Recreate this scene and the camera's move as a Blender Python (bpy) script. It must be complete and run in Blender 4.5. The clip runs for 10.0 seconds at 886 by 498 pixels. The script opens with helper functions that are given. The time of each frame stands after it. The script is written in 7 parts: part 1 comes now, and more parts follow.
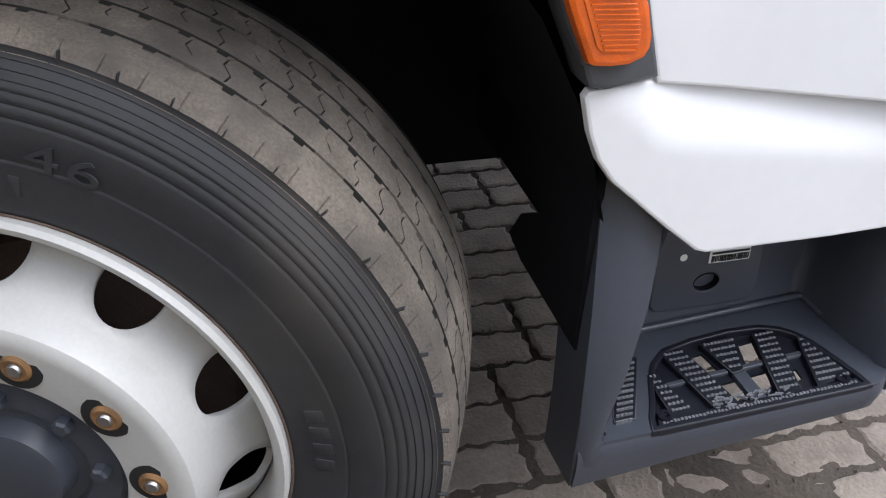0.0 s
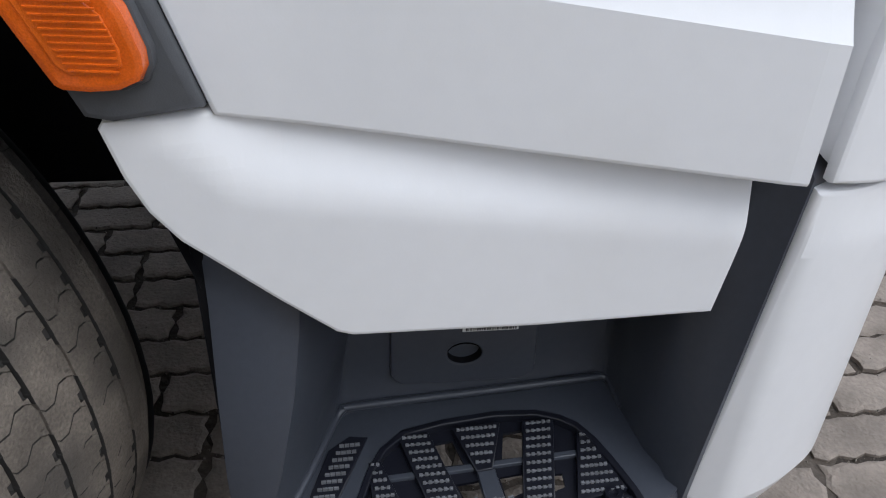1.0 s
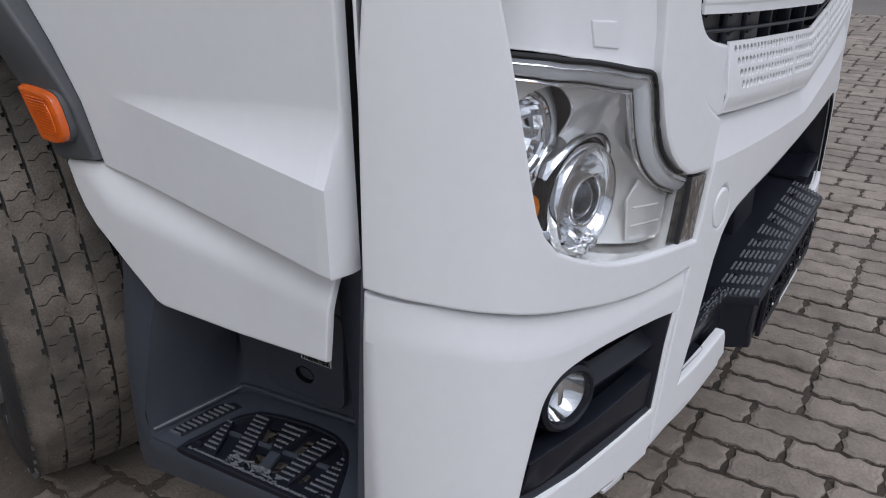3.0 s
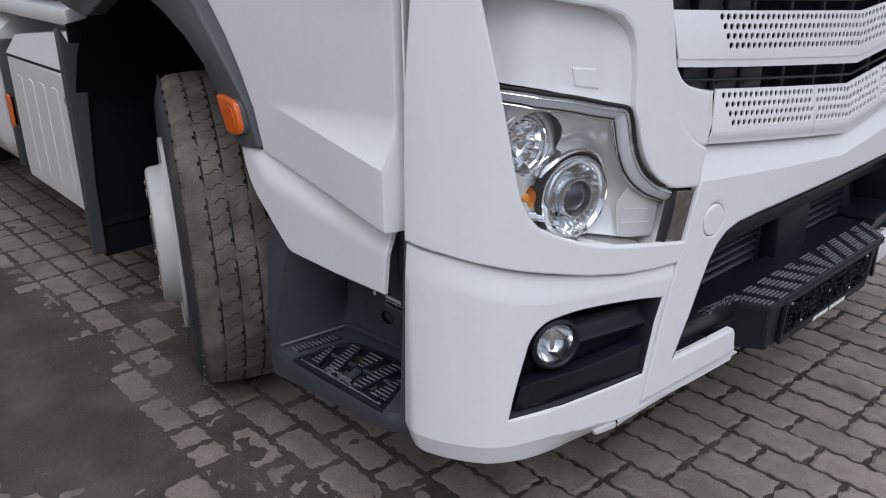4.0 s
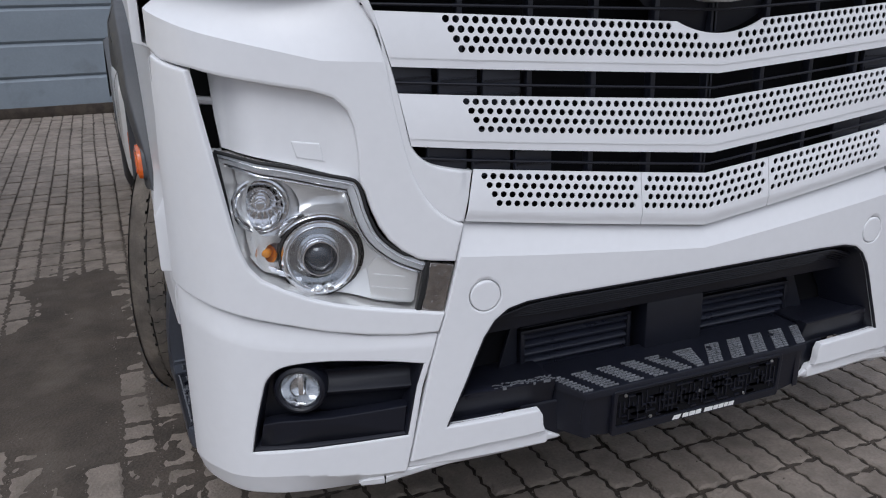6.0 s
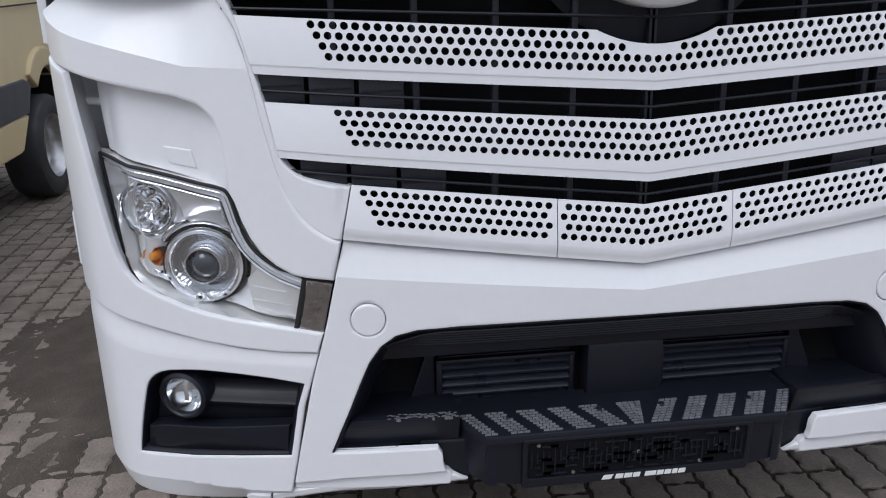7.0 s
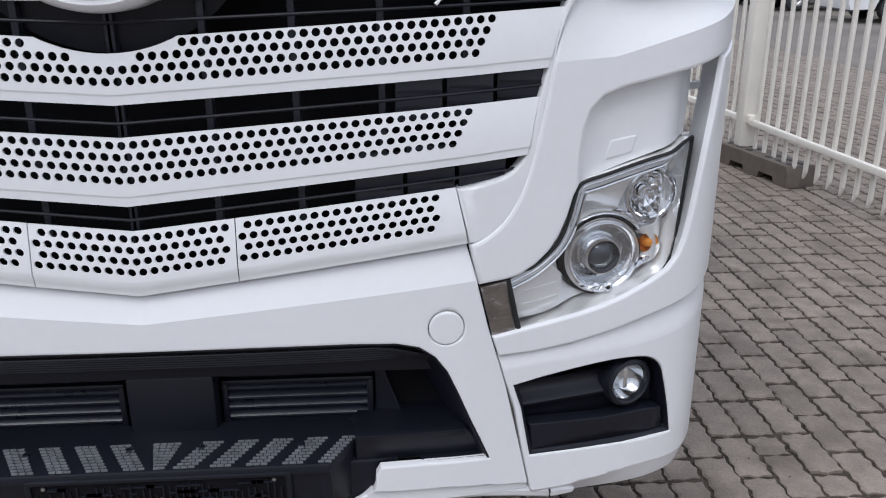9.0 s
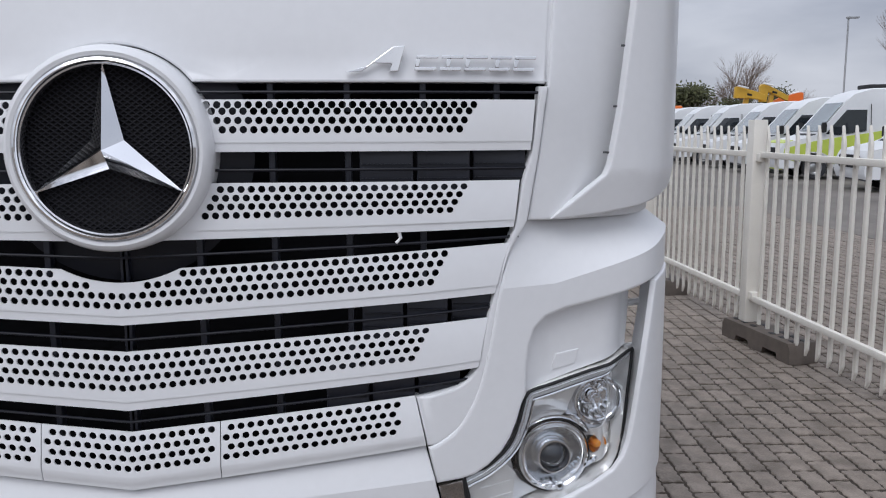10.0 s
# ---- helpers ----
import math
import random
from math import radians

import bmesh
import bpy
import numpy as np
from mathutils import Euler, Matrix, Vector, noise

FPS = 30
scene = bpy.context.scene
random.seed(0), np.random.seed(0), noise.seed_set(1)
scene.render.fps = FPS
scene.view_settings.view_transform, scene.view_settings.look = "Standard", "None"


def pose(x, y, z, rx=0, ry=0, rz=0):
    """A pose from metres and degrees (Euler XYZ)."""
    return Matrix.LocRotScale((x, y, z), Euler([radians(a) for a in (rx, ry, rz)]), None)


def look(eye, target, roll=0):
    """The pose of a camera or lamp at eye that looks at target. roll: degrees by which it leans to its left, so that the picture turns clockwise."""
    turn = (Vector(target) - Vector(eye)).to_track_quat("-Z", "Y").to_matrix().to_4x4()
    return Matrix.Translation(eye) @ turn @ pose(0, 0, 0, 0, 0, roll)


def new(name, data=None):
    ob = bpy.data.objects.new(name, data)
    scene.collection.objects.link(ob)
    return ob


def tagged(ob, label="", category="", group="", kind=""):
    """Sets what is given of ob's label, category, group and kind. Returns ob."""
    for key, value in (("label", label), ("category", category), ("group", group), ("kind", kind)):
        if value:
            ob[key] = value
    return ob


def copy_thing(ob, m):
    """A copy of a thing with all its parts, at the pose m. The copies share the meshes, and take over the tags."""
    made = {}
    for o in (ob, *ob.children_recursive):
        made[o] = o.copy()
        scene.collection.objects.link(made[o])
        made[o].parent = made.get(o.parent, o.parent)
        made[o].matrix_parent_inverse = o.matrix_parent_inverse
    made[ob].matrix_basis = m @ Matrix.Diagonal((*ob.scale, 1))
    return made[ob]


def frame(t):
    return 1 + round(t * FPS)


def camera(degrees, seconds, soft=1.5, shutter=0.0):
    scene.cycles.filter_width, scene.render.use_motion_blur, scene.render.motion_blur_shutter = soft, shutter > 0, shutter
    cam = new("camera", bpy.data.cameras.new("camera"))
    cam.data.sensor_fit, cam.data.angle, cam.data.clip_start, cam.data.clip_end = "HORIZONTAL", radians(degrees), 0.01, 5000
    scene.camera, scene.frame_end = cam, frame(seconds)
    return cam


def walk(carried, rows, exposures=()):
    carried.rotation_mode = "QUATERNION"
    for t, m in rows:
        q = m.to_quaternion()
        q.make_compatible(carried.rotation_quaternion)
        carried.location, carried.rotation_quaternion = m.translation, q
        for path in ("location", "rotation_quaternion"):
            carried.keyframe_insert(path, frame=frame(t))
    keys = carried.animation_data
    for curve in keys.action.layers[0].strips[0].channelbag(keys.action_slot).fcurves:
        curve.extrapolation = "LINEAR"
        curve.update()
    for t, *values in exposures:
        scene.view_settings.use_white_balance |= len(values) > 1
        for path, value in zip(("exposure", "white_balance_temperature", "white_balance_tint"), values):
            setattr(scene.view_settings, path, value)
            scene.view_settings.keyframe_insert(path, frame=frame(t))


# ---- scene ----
cam = camera(56.7, 10.0, 1.1)
PATH = [
    (0, (-1.964, 1.268, 1.227), (-0.347, 0.828, 0.135), 1.6),
    (0.2, (-1.936, 1.163, 1.224), (-0.323, 0.729, 0.124), 1.1),
    (0.5, (-1.849, 0.981, 1.198), (-0.24, 0.572, 0.083), 1.5),
    (1, (-1.828, 0.733, 1.186), (-0.192, 0.511, 0.058), 2.0),
    (1.5, (-1.94, 0.474, 1.211), (-0.302, 0.581, 0.069), 1.1),
    (2, (-1.959, 0.209, 1.217), (-0.375, 0.636, 0.072), 0.4),
    (2.5, (-1.915, -0.045, 1.284), (-0.357, 0.603, 0.211), -0.1),
    (3, (-1.984, -0.31, 1.327), (-0.461, 0.683, 0.494), -0.8),
    (3.2, (-2.049, -0.39, 1.332), (-0.588, 0.727, 0.546), -0.8),
    (4.3, (-2.184, -1.024, 1.437), (-0.979, 0.423, 0.764), -1.0),
    (4.5, (-2.133, -1.12, 1.447), (-0.922, 0.358, 0.855), -0.8),
    (5, (-1.92, -1.306, 1.428), (-0.739, 0.186, 0.813), -0.3),
    (5.5, (-1.635, -1.427, 1.47), (-0.609, 0.171, 0.842), -0.5),
    (5.7, (-1.521, -1.482, 1.46), (-0.611, 0.187, 0.838), -0.8),
    (6.8, (-0.776, -1.605, 1.459), (-0.476, 0.271, 0.832), -1.1),
    (7, (-0.63, -1.593, 1.465), (-0.397, 0.293, 0.841), -1.1),
    (7.5, (-0.319, -1.588, 1.486), (-0.136, 0.293, 0.832), -0.5),
    (8, (0.001, -1.591, 1.506), (0.158, 0.291, 0.847), -0.4),
    (8.5, (0.285, -1.505, 1.474), (0.427, 0.377, 0.81), -0.4),
    (9, (0.484, -1.499, 1.49), (0.612, 0.383, 0.825), -0.2),
    (9.4, (0.591, -1.597, 1.555), (0.697, 0.301, 0.934), -0.1),
    (9.5, (0.608, -1.622, 1.582), (0.708, 0.288, 0.999), -0.1),
    (9.6, (0.619, -1.652, 1.599), (0.711, 0.275, 1.07), -0.1),
    (10, (0.625, -1.704, 1.658), (0.682, 0.273, 1.363), -0.2),
]
walk(cam, [(t, look(eye, target, roll)) for t, eye, target, roll in PATH],
     [(0.0, 1.2, 6100, 11), (0.5, 0.98, 6080, 9), (1.0, 0.6, 6050, 9), (1.5, 0.52, 6100, 11), (2.0, 0.52, 6100, 11), (2.5, 0.36, 6100, 11), (3.1, 0.12, 6050, 11), (4.4, 0.25, 6000, 11), (5.0, 0.17, 6000, 11), (5.6, 0.16, 6000, 11), (7.0, 0.25, 6000, 11), (9.0, 0.36, 6080, 11), (9.5, 0.4, 6080, 11), (10.0, 0.12, 6080, 11)])

# ---- light: an overcast day ----
world = bpy.data.worlds.new("overcast_sky")
scene.world = world
world.use_nodes = True
wn, wl = world.node_tree.nodes, world.node_tree.links
wn.clear()
SUN_EL, SUN_AZ = 52.0, 215.0
sky = wn.new("ShaderNodeTexSky")
sky.sky_type, sky.sun_disc = "NISHITA", False
sky.sun_elevation, sky.sun_rotation = radians(SUN_EL), radians(SUN_AZ)
sky.air_density, sky.dust_density = 1.0, 4.0
grey = wn.new("ShaderNodeHueSaturation")
grey.inputs["Saturation"].default_value = 0.3
clouds = wn.new("ShaderNodeTexNoise")
clouds.inputs["Scale"].default_value, clouds.inputs["Detail"].default_value = 2.6, 6.0
cramp = wn.new("ShaderNodeValToRGB")
cramp.color_ramp.elements[0].position, cramp.color_ramp.elements[0].color = 0.34, (4.5, 4.75, 5.45, 1)
cramp.color_ramp.elements[1].position, cramp.color_ramp.elements[1].color = 0.66, (8.5, 8.6, 9.0, 1)
wmix = wn.new("ShaderNodeMix")
wmix.data_type = "RGBA"
wmix.inputs["Factor"].default_value = 0.85
back = wn.new("ShaderNodeBackground")
back.inputs["Strength"].default_value = 0.105
wout = wn.new("ShaderNodeOutputWorld")
wl.new(sky.outputs["Color"], grey.inputs["Color"])
wl.new(grey.outputs["Color"], wmix.inputs["A"])
wl.new(clouds.outputs["Fac"], cramp.inputs["Fac"])
wl.new(cramp.outputs["Color"], wmix.inputs["B"])
# an overcast sky is brighter overhead than at the horizon
up = wn.new("ShaderNodeSeparateXYZ")
lift = wn.new("ShaderNodeMapRange")
lift.inputs["From Min"].default_value, lift.inputs["From Max"].default_value = 0.0, 1.0
lift.inputs["To Min"].default_value, lift.inputs["To Max"].default_value = 0.68, 1.52
bright = wn.new("ShaderNodeVectorMath")
bright.operation = "SCALE"
sky_at = wn.new("ShaderNodeTexCoord").outputs["Generated"]
flat = wn.new("ShaderNodeMapping")
flat.inputs["Scale"].default_value = (1, 1, 3.5)
wl.new(sky_at, flat.inputs["Vector"])
wl.new(flat.outputs["Vector"], clouds.inputs["Vector"])
wl.new(sky_at, up.inputs["Vector"])
wl.new(up.outputs["Z"], lift.inputs["Value"])
wl.new(wmix.outputs["Result"], bright.inputs["Vector"])
wl.new(lift.outputs["Result"], bright.inputs["Scale"])
wl.new(bright.outputs["Vector"], back.inputs["Color"])
wl.new(back.outputs["Background"], wout.inputs["Surface"])
lamp = bpy.data.lights.new("sun", "SUN")
lamp.energy, lamp.angle, lamp.color = 0.9, radians(35), (1.0, 0.97, 0.93)
sun = new("sun", lamp)
sa = radians(SUN_AZ)
sun.matrix_world = look((8 * math.sin(sa), 8 * math.cos(sa), 8 * math.tan(radians(SUN_EL))), (0, 0, 0))

# ---- materials ----
def material(name, color, rough=0.5, metal=0.0, vary=0.0, scale=6.0, bump=0.0, bump_scale=200.0, dirt=None, dirt_at=0.62,
             coat=0.0, per_object=0.0, per_island=0.0, dirt_scale=3.0, spec=0.5, fine=22, relief=0.002, patch=0.0):
    m = bpy.data.materials.new(name)
    m.use_nodes = True
    n, l = m.node_tree.nodes, m.node_tree.links
    b = n["Principled BSDF"]
    b.inputs["Roughness"].default_value, b.inputs["Metallic"].default_value = rough, metal
    b.inputs["Coat Weight"].default_value = coat
    b.inputs["Specular IOR Level"].default_value = spec
    # broad stains run on from piece to piece
    place = n.new("ShaderNodeNewGeometry").outputs["Position"] if patch else n.new("ShaderNodeTexCoord").outputs["Object"]
    rgb = n.new("ShaderNodeRGB")
    rgb.outputs[0].default_value = (*color, 1)
    out = rgb.outputs[0]

    def noise_of(s, detail=5.0):
        t = n.new("ShaderNodeTexNoise")
        t.inputs["Scale"].default_value, t.inputs["Detail"].default_value = s, detail
        l.new(place, t.inputs["Vector"])
        return t.outputs["Fac"]

    def scaled(value, amount):
        h = n.new("ShaderNodeHueSaturation")
        mr = n.new("ShaderNodeMapRange")
        mr.inputs["From Min"].default_value, mr.inputs["From Max"].default_value = (0.3, 0.7) if amount[2] else (0.0, 1.0)
        mr.inputs["To Min"].default_value, mr.inputs["To Max"].default_value = amount[0], amount[1]
        l.new(value, mr.inputs["Value"])
        l.new(mr.outputs["Result"], h.inputs["Value"])
        l.new(out, h.inputs["Color"])
        return h.outputs["Color"]

    if vary:
        out = scaled(noise_of(scale), (1 - vary, 1 + vary, True))
        out = scaled(noise_of(scale * fine, 3.0), (1 - vary * 0.6, 1 + vary * 0.6, True))
    if patch:
        out = scaled(noise_of(0.9, 6.0), (1 - patch, 1 + 0.6 * patch, True))
    if per_object:
        out = scaled(n.new("ShaderNodeObjectInfo").outputs["Random"], (1 - per_object, 1 + per_object, False))
    if per_island:
        out = scaled(n.new("ShaderNodeNewGeometry").outputs["Random Per Island"], (1 - per_island, 1 + per_island, False))
    if dirt:
        ramp = n.new("ShaderNodeValToRGB")
        ramp.color_ramp.elements[0].position, ramp.color_ramp.elements[1].position = dirt_at - 0.12, dirt_at + 0.12
        l.new(noise_of(dirt_scale, 9.0), ramp.inputs["Fac"])
        mx = n.new("ShaderNodeMix")
        mx.data_type = "RGBA"
        l.new(ramp.outputs["Color"], mx.inputs["Factor"])
        l.new(out, mx.inputs["A"])
        mx.inputs["B"].default_value = (*dirt, 1)
        out = mx.outputs["Result"]
    l.new(out, b.inputs["Base Color"])
    if bump:
        bp = n.new("ShaderNodeBump")
        bp.inputs["Strength"].default_value, bp.inputs["Distance"].default_value = bump, relief
        l.new(noise_of(bump_scale, 4.0), bp.inputs["Height"])
        l.new(bp.outputs["Normal"], b.inputs["Normal"])
        rr = n.new("ShaderNodeMapRange")
        rr.inputs["To Min"].default_value, rr.inputs["To Max"].default_value = max(0.02, rough - 0.1), min(1, rough + 0.1)
        l.new(noise_of(scale * 1.7), rr.inputs["Value"])
        l.new(rr.outputs["Result"], b.inputs["Roughness"])
    return m


def clear_material(name, tint, gloss=0.04):
    m = bpy.data.materials.new(name)
    m.use_nodes = True
    n, l = m.node_tree.nodes, m.node_tree.links
    n.clear()
    tr, gl, mx = n.new("ShaderNodeBsdfTransparent"), n.new("ShaderNodeBsdfGlossy"), n.new("ShaderNodeMixShader")
    lw, pw, fr, out = n.new("ShaderNodeLayerWeight"), n.new("ShaderNodeMath"), n.new("ShaderNodeMath"), n.new("ShaderNodeOutputMaterial")
    lw.inputs["Blend"].default_value = 0.5
    pw.operation, fr.operation = "POWER", "MULTIPLY_ADD"
    pw.inputs[1].default_value = 4.0
    fr.inputs[1].default_value, fr.inputs[2].default_value = 0.75, 0.05
    l.new(lw.outputs["Facing"], pw.inputs[0])
    l.new(pw.outputs[0], fr.inputs[0])
    tr.inputs["Color"].default_value = (*tint, 1)
    gl.inputs["Roughness"].default_value = gloss
    l.new(fr.outputs[0], mx.inputs["Fac"])
    l.new(tr.outputs["BSDF"], mx.inputs[1])
    l.new(gl.outputs["BSDF"], mx.inputs[2])
    l.new(mx.outputs["Shader"], out.inputs["Surface"])
    return m


def lattice_material(name, dark, light, scale):
    """Fine woven mesh: two crossed bands, raised wires over dark gaps."""
    m = bpy.data.materials.new(name)
    m.use_nodes = True
    n, l = m.node_tree.nodes, m.node_tree.links
    b = n["Principled BSDF"]
    b.inputs["Roughness"].default_value = 0.5
    b.inputs["Specular IOR Level"].default_value = 0.12
    place = n.new("ShaderNodeTexCoord").outputs["Object"]
    waves = []
    for turn in (55, -55):
        mp = n.new("ShaderNodeMapping")
        mp.inputs["Rotation"].default_value = (0, radians(turn), 0)
        w = n.new("ShaderNodeTexWave")
        w.inputs["Scale"].default_value = scale
        l.new(place, mp.inputs["Vector"])
        l.new(mp.outputs["Vector"], w.inputs["Vector"])
        waves.append(w.outputs["Fac"])
    top = n.new("ShaderNodeMath")
    top.operation = "MAXIMUM"
    l.new(waves[0], top.inputs[0])
    l.new(waves[1], top.inputs[1])
    ramp = n.new("ShaderNodeValToRGB")
    ramp.color_ramp.elements[0].position, ramp.color_ramp.elements[0].color = 0.78, (*dark, 1)
    ramp.color_ramp.elements[1].position, ramp.color_ramp.elements[1].color = 0.95, (*light, 1)
    l.new(top.outputs[0], ramp.inputs["Fac"])
    l.new(ramp.outputs["Color"], b.inputs["Base Color"])
    bp = n.new("ShaderNodeBump")
    bp.inputs["Distance"].default_value = 0.003
    l.new(top.outputs[0], bp.inputs["Height"])
    l.new(bp.outputs["Normal"], b.inputs["Normal"])
    return m


WHITE = material("white_paint", (0.74, 0.745, 0.76), 0.34, vary=0.018, scale=2.0, bump=0.03, bump_scale=500, coat=0.25, dirt=(0.67, 0.665, 0.66), dirt_at=0.72, dirt_scale=1.6)
GREYPLASTIC = material("grey_plastic", (0.047, 0.053, 0.068), 0.34, vary=0.08, scale=5, bump=0.1, bump_scale=700, dirt=(0.065, 0.062, 0.06), dirt_at=0.74)
FLARE = material("flare_plastic", (0.058, 0.061, 0.067), 0.5, vary=0.08, scale=5, bump=0.12, bump_scale=700, dirt=(0.09, 0.084, 0.078), dirt_at=0.72)
BLACK = material("black_plastic", (0.0075, 0.0085, 0.0145), 0.40, spec=0.36, vary=0.12, scale=6, bump=0.1, bump_scale=600, dirt=(0.018, 0.017, 0.018), dirt_at=0.76)
# near-black: black liner plastic with the shade of recesses put into its colour
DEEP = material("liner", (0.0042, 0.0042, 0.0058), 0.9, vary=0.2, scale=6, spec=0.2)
RUBBER = material("rubber_sidewall", (0.027, 0.028, 0.032), 0.6, vary=0.15, scale=5, bump=0.15, bump_scale=300, dirt=(0.06, 0.055, 0.05), dirt_at=0.66)
TREAD = material("dusty_tread", (0.152, 0.130, 0.108), 0.95, vary=0.34, scale=12, bump=0.9, bump_scale=260, relief=0.003, dirt=(0.08, 0.07, 0.06), dirt_at=0.56, dirt_scale=10)
GROOVE = material("groove_rubber", (0.03, 0.028, 0.026), 0.9)
RIM = material("rim_paint", (0.47, 0.47, 0.46), 0.42, vary=0.05, scale=8, bump=0.06, bump_scale=300, dirt=(0.34, 0.32, 0.29), dirt_at=0.70)
RUST = material("rusty_nut", (0.21, 0.115, 0.05), 0.7, metal=0.3, vary=0.35, scale=60)
DRUM = material("rusty_drum", (0.12, 0.085, 0.07), 0.8, vary=0.3, scale=14, bump=0.3, bump_scale=150)
STEEL = material("worn_steel", (0.5, 0.5, 0.5), 0.35, metal=1.0, vary=0.1, scale=30)
CHROME = material("chrome", (0.9, 0.9, 0.91), 0.06, metal=1.0)
MIRROR = material("lamp_reflector", (0.97, 0.955, 0.93), 0.06, metal=0.36, vary=0.04, scale=20, coat=1.0)
PEARL = material("satin_silver", (0.78, 0.79, 0.81), 0.2, metal=0.6, vary=0.03, scale=20)
GUIDE = material("frosted_guide", (0.80, 0.81, 0.83), 0.16, metal=0.12, coat=0.7, vary=0.05, scale=14)
STUD = material("worn_stud", (0.15, 0.156, 0.17), 0.55, vary=0.2, scale=40)
LOUVRE = material("louvre_plastic", (0.014, 0.016, 0.026), 0.3, spec=0.5, vary=0.1, scale=8, bump=0.06, bump_scale=500)
VENT = material("vent_plastic", (0.017, 0.019, 0.029), 0.4, vary=0.1, scale=8, bump=0.1, bump_scale=500)
FACET = material("smoked_chrome", (0.68, 0.69, 0.70), 0.10, metal=1.0, vary=0.04, scale=30)
FINWALL = material("silver_primer", (0.60, 0.605, 0.615), 0.4, metal=0.15, vary=0.1, scale=9, bump=0.2, bump_scale=260)
SATIN = material("satin_trim", (0.8, 0.8, 0.8), 0.32, metal=0.2, vary=0.05, scale=20)
AMBER = material("amber_lens", (0.66, 0.12, 0.007), 0.2, vary=0.12, scale=40, bump=0.35, bump_scale=420, coat=0.5)
INDICATOR = material("indicator_bulb", (0.80, 0.30, 0.035), 0.16, vary=0.12, scale=60, coat=0.6)
YARD = material("yard_surface", (0.165, 0.148, 0.132), 0.95, vary=0.2, scale=1.2, bump=0.8, bump_scale=60, dirt=(0.10, 0.088, 0.077), dirt_at=0.58, dirt_scale=0.6)
RED = material("orange_reflector", (0.55, 0.09, 0.02), 0.3)
REPEATER = material("repeater_lens", (0.62, 0.105, 0.006), 0.16, vary=0.22, scale=26, bump=0.2, bump_scale=520, coat=0.6)
CLEAR = clear_material("clear_lens", (0.95, 0.96, 0.97))
DARKGLASS = material("projector_glass", (0.03, 0.035, 0.045), 0.05, coat=1.0)
REFLEX = material("reflex_lens", (0.30, 0.28, 0.265), 0.16, metal=0.9, vary=0.25, scale=40, bump=0.8, bump_scale=55, relief=0.006)
SEAL = material("seal_rubber", (0.012, 0.012, 0.013), 0.7)
PAPER = material("sticker", (0.78, 0.78, 0.76), 0.6)
INK = material("ink", (0.01, 0.01, 0.01), 0.6)
MESHMAT = lattice_material("woven_mesh", (0.0015, 0.0015, 0.0025), (0.014, 0.014, 0.018), 33)
STONE = material("paving_stone", (0.230, 0.193, 0.161), 0.76, vary=0.2, scale=11, fine=9, bump=0.9, bump_scale=110, relief=0.005, dirt=(0.128, 0.105, 0.085), dirt_at=0.62, per_object=0.11, dirt_scale=5, patch=0.15)
STONES = material("paving_stones", (0.230, 0.193, 0.161), 0.76, vary=0.2, scale=11, fine=9, bump=0.9, bump_scale=110, relief=0.005, dirt=(0.128, 0.105, 0.085), dirt_at=0.62, per_island=0.11, dirt_scale=5, patch=0.15)
EARTH = material("joint_earth", (0.044, 0.034, 0.026), 0.98, vary=0.4, scale=12, bump=1.0, bump_scale=90, relief=0.008, dirt=(0.08, 0.064, 0.05), dirt_at=0.6, patch=0.2)
DIRT = material("packed_dirt", (0.066, 0.053, 0.042), 0.95, vary=0.3, scale=5, bump=1.0, bump_scale=90, relief=0.005, dirt=(0.115, 0.096, 0.078), dirt_at=0.63, dirt_scale=4)
FENCE = material("fence_paint", (0.74, 0.71, 0.65), 0.45, vary=0.05, scale=5, bump=0.05, dirt=(0.5, 0.46, 0.4), dirt_at=0.76)
BLOCKMAT = material("recycled_plastic", (0.11, 0.09, 0.076), 0.8, vary=0.15, scale=12, bump=0.4, bump_scale=150)
VANWHITE = material("van_white", (0.72, 0.73, 0.74), 0.3, vary=0.02)
LIME = material("lime_paint", (0.50, 0.60, 0.09), 0.35, vary=0.04)
BEIGE = material("beige_paint", (0.62, 0.5, 0.28), 0.35, vary=0.03)
# pale base colour stands in for sky reflected in the windscreen
SCREEN = material("windscreen_glass", (0.17, 0.205, 0.21), 0.08, vary=0.3, scale=1.5, coat=1.0)
SMOKE = material("smoked_lamp", (0.09, 0.09, 0.095), 0.12, metal=0.4, vary=0.3, scale=9, coat=1.0)
WINDOW = material("tinted_window", (0.02, 0.025, 0.03), 0.06, coat=1.0)
SHEET = material("coated_sheet", (0.2, 0.235, 0.27), 0.5, vary=0.06, scale=2, dirt=(0.12, 0.13, 0.14), dirt_at=0.7)
SLATE = material("slate_paint", (0.05, 0.062, 0.078), 0.45, vary=0.06, scale=2)
SIGNAL = material("yellow_paint", (0.55, 0.33, 0.03), 0.4, vary=0.05)
ORANGE = material("orange_paint", (0.7, 0.16, 0.02), 0.45, vary=0.05)
BARK = material("bark", (0.14, 0.11, 0.09), 0.95, vary=0.2, scale=4)
TWIG = material("bare_twigs", (0.2, 0.15, 0.12), 0.95, vary=0.2, scale=3)
LEAF = material("dark_leaves", (0.07, 0.075, 0.03), 0.9, per_island=0.35)
GALV = material("galvanised", (0.4, 0.41, 0.42), 0.5, metal=0.6)

# ---- mesh helpers ----
truck = tagged(new("truck"), "white lorry cab with perforated grille and grey plastic steps", "truck")


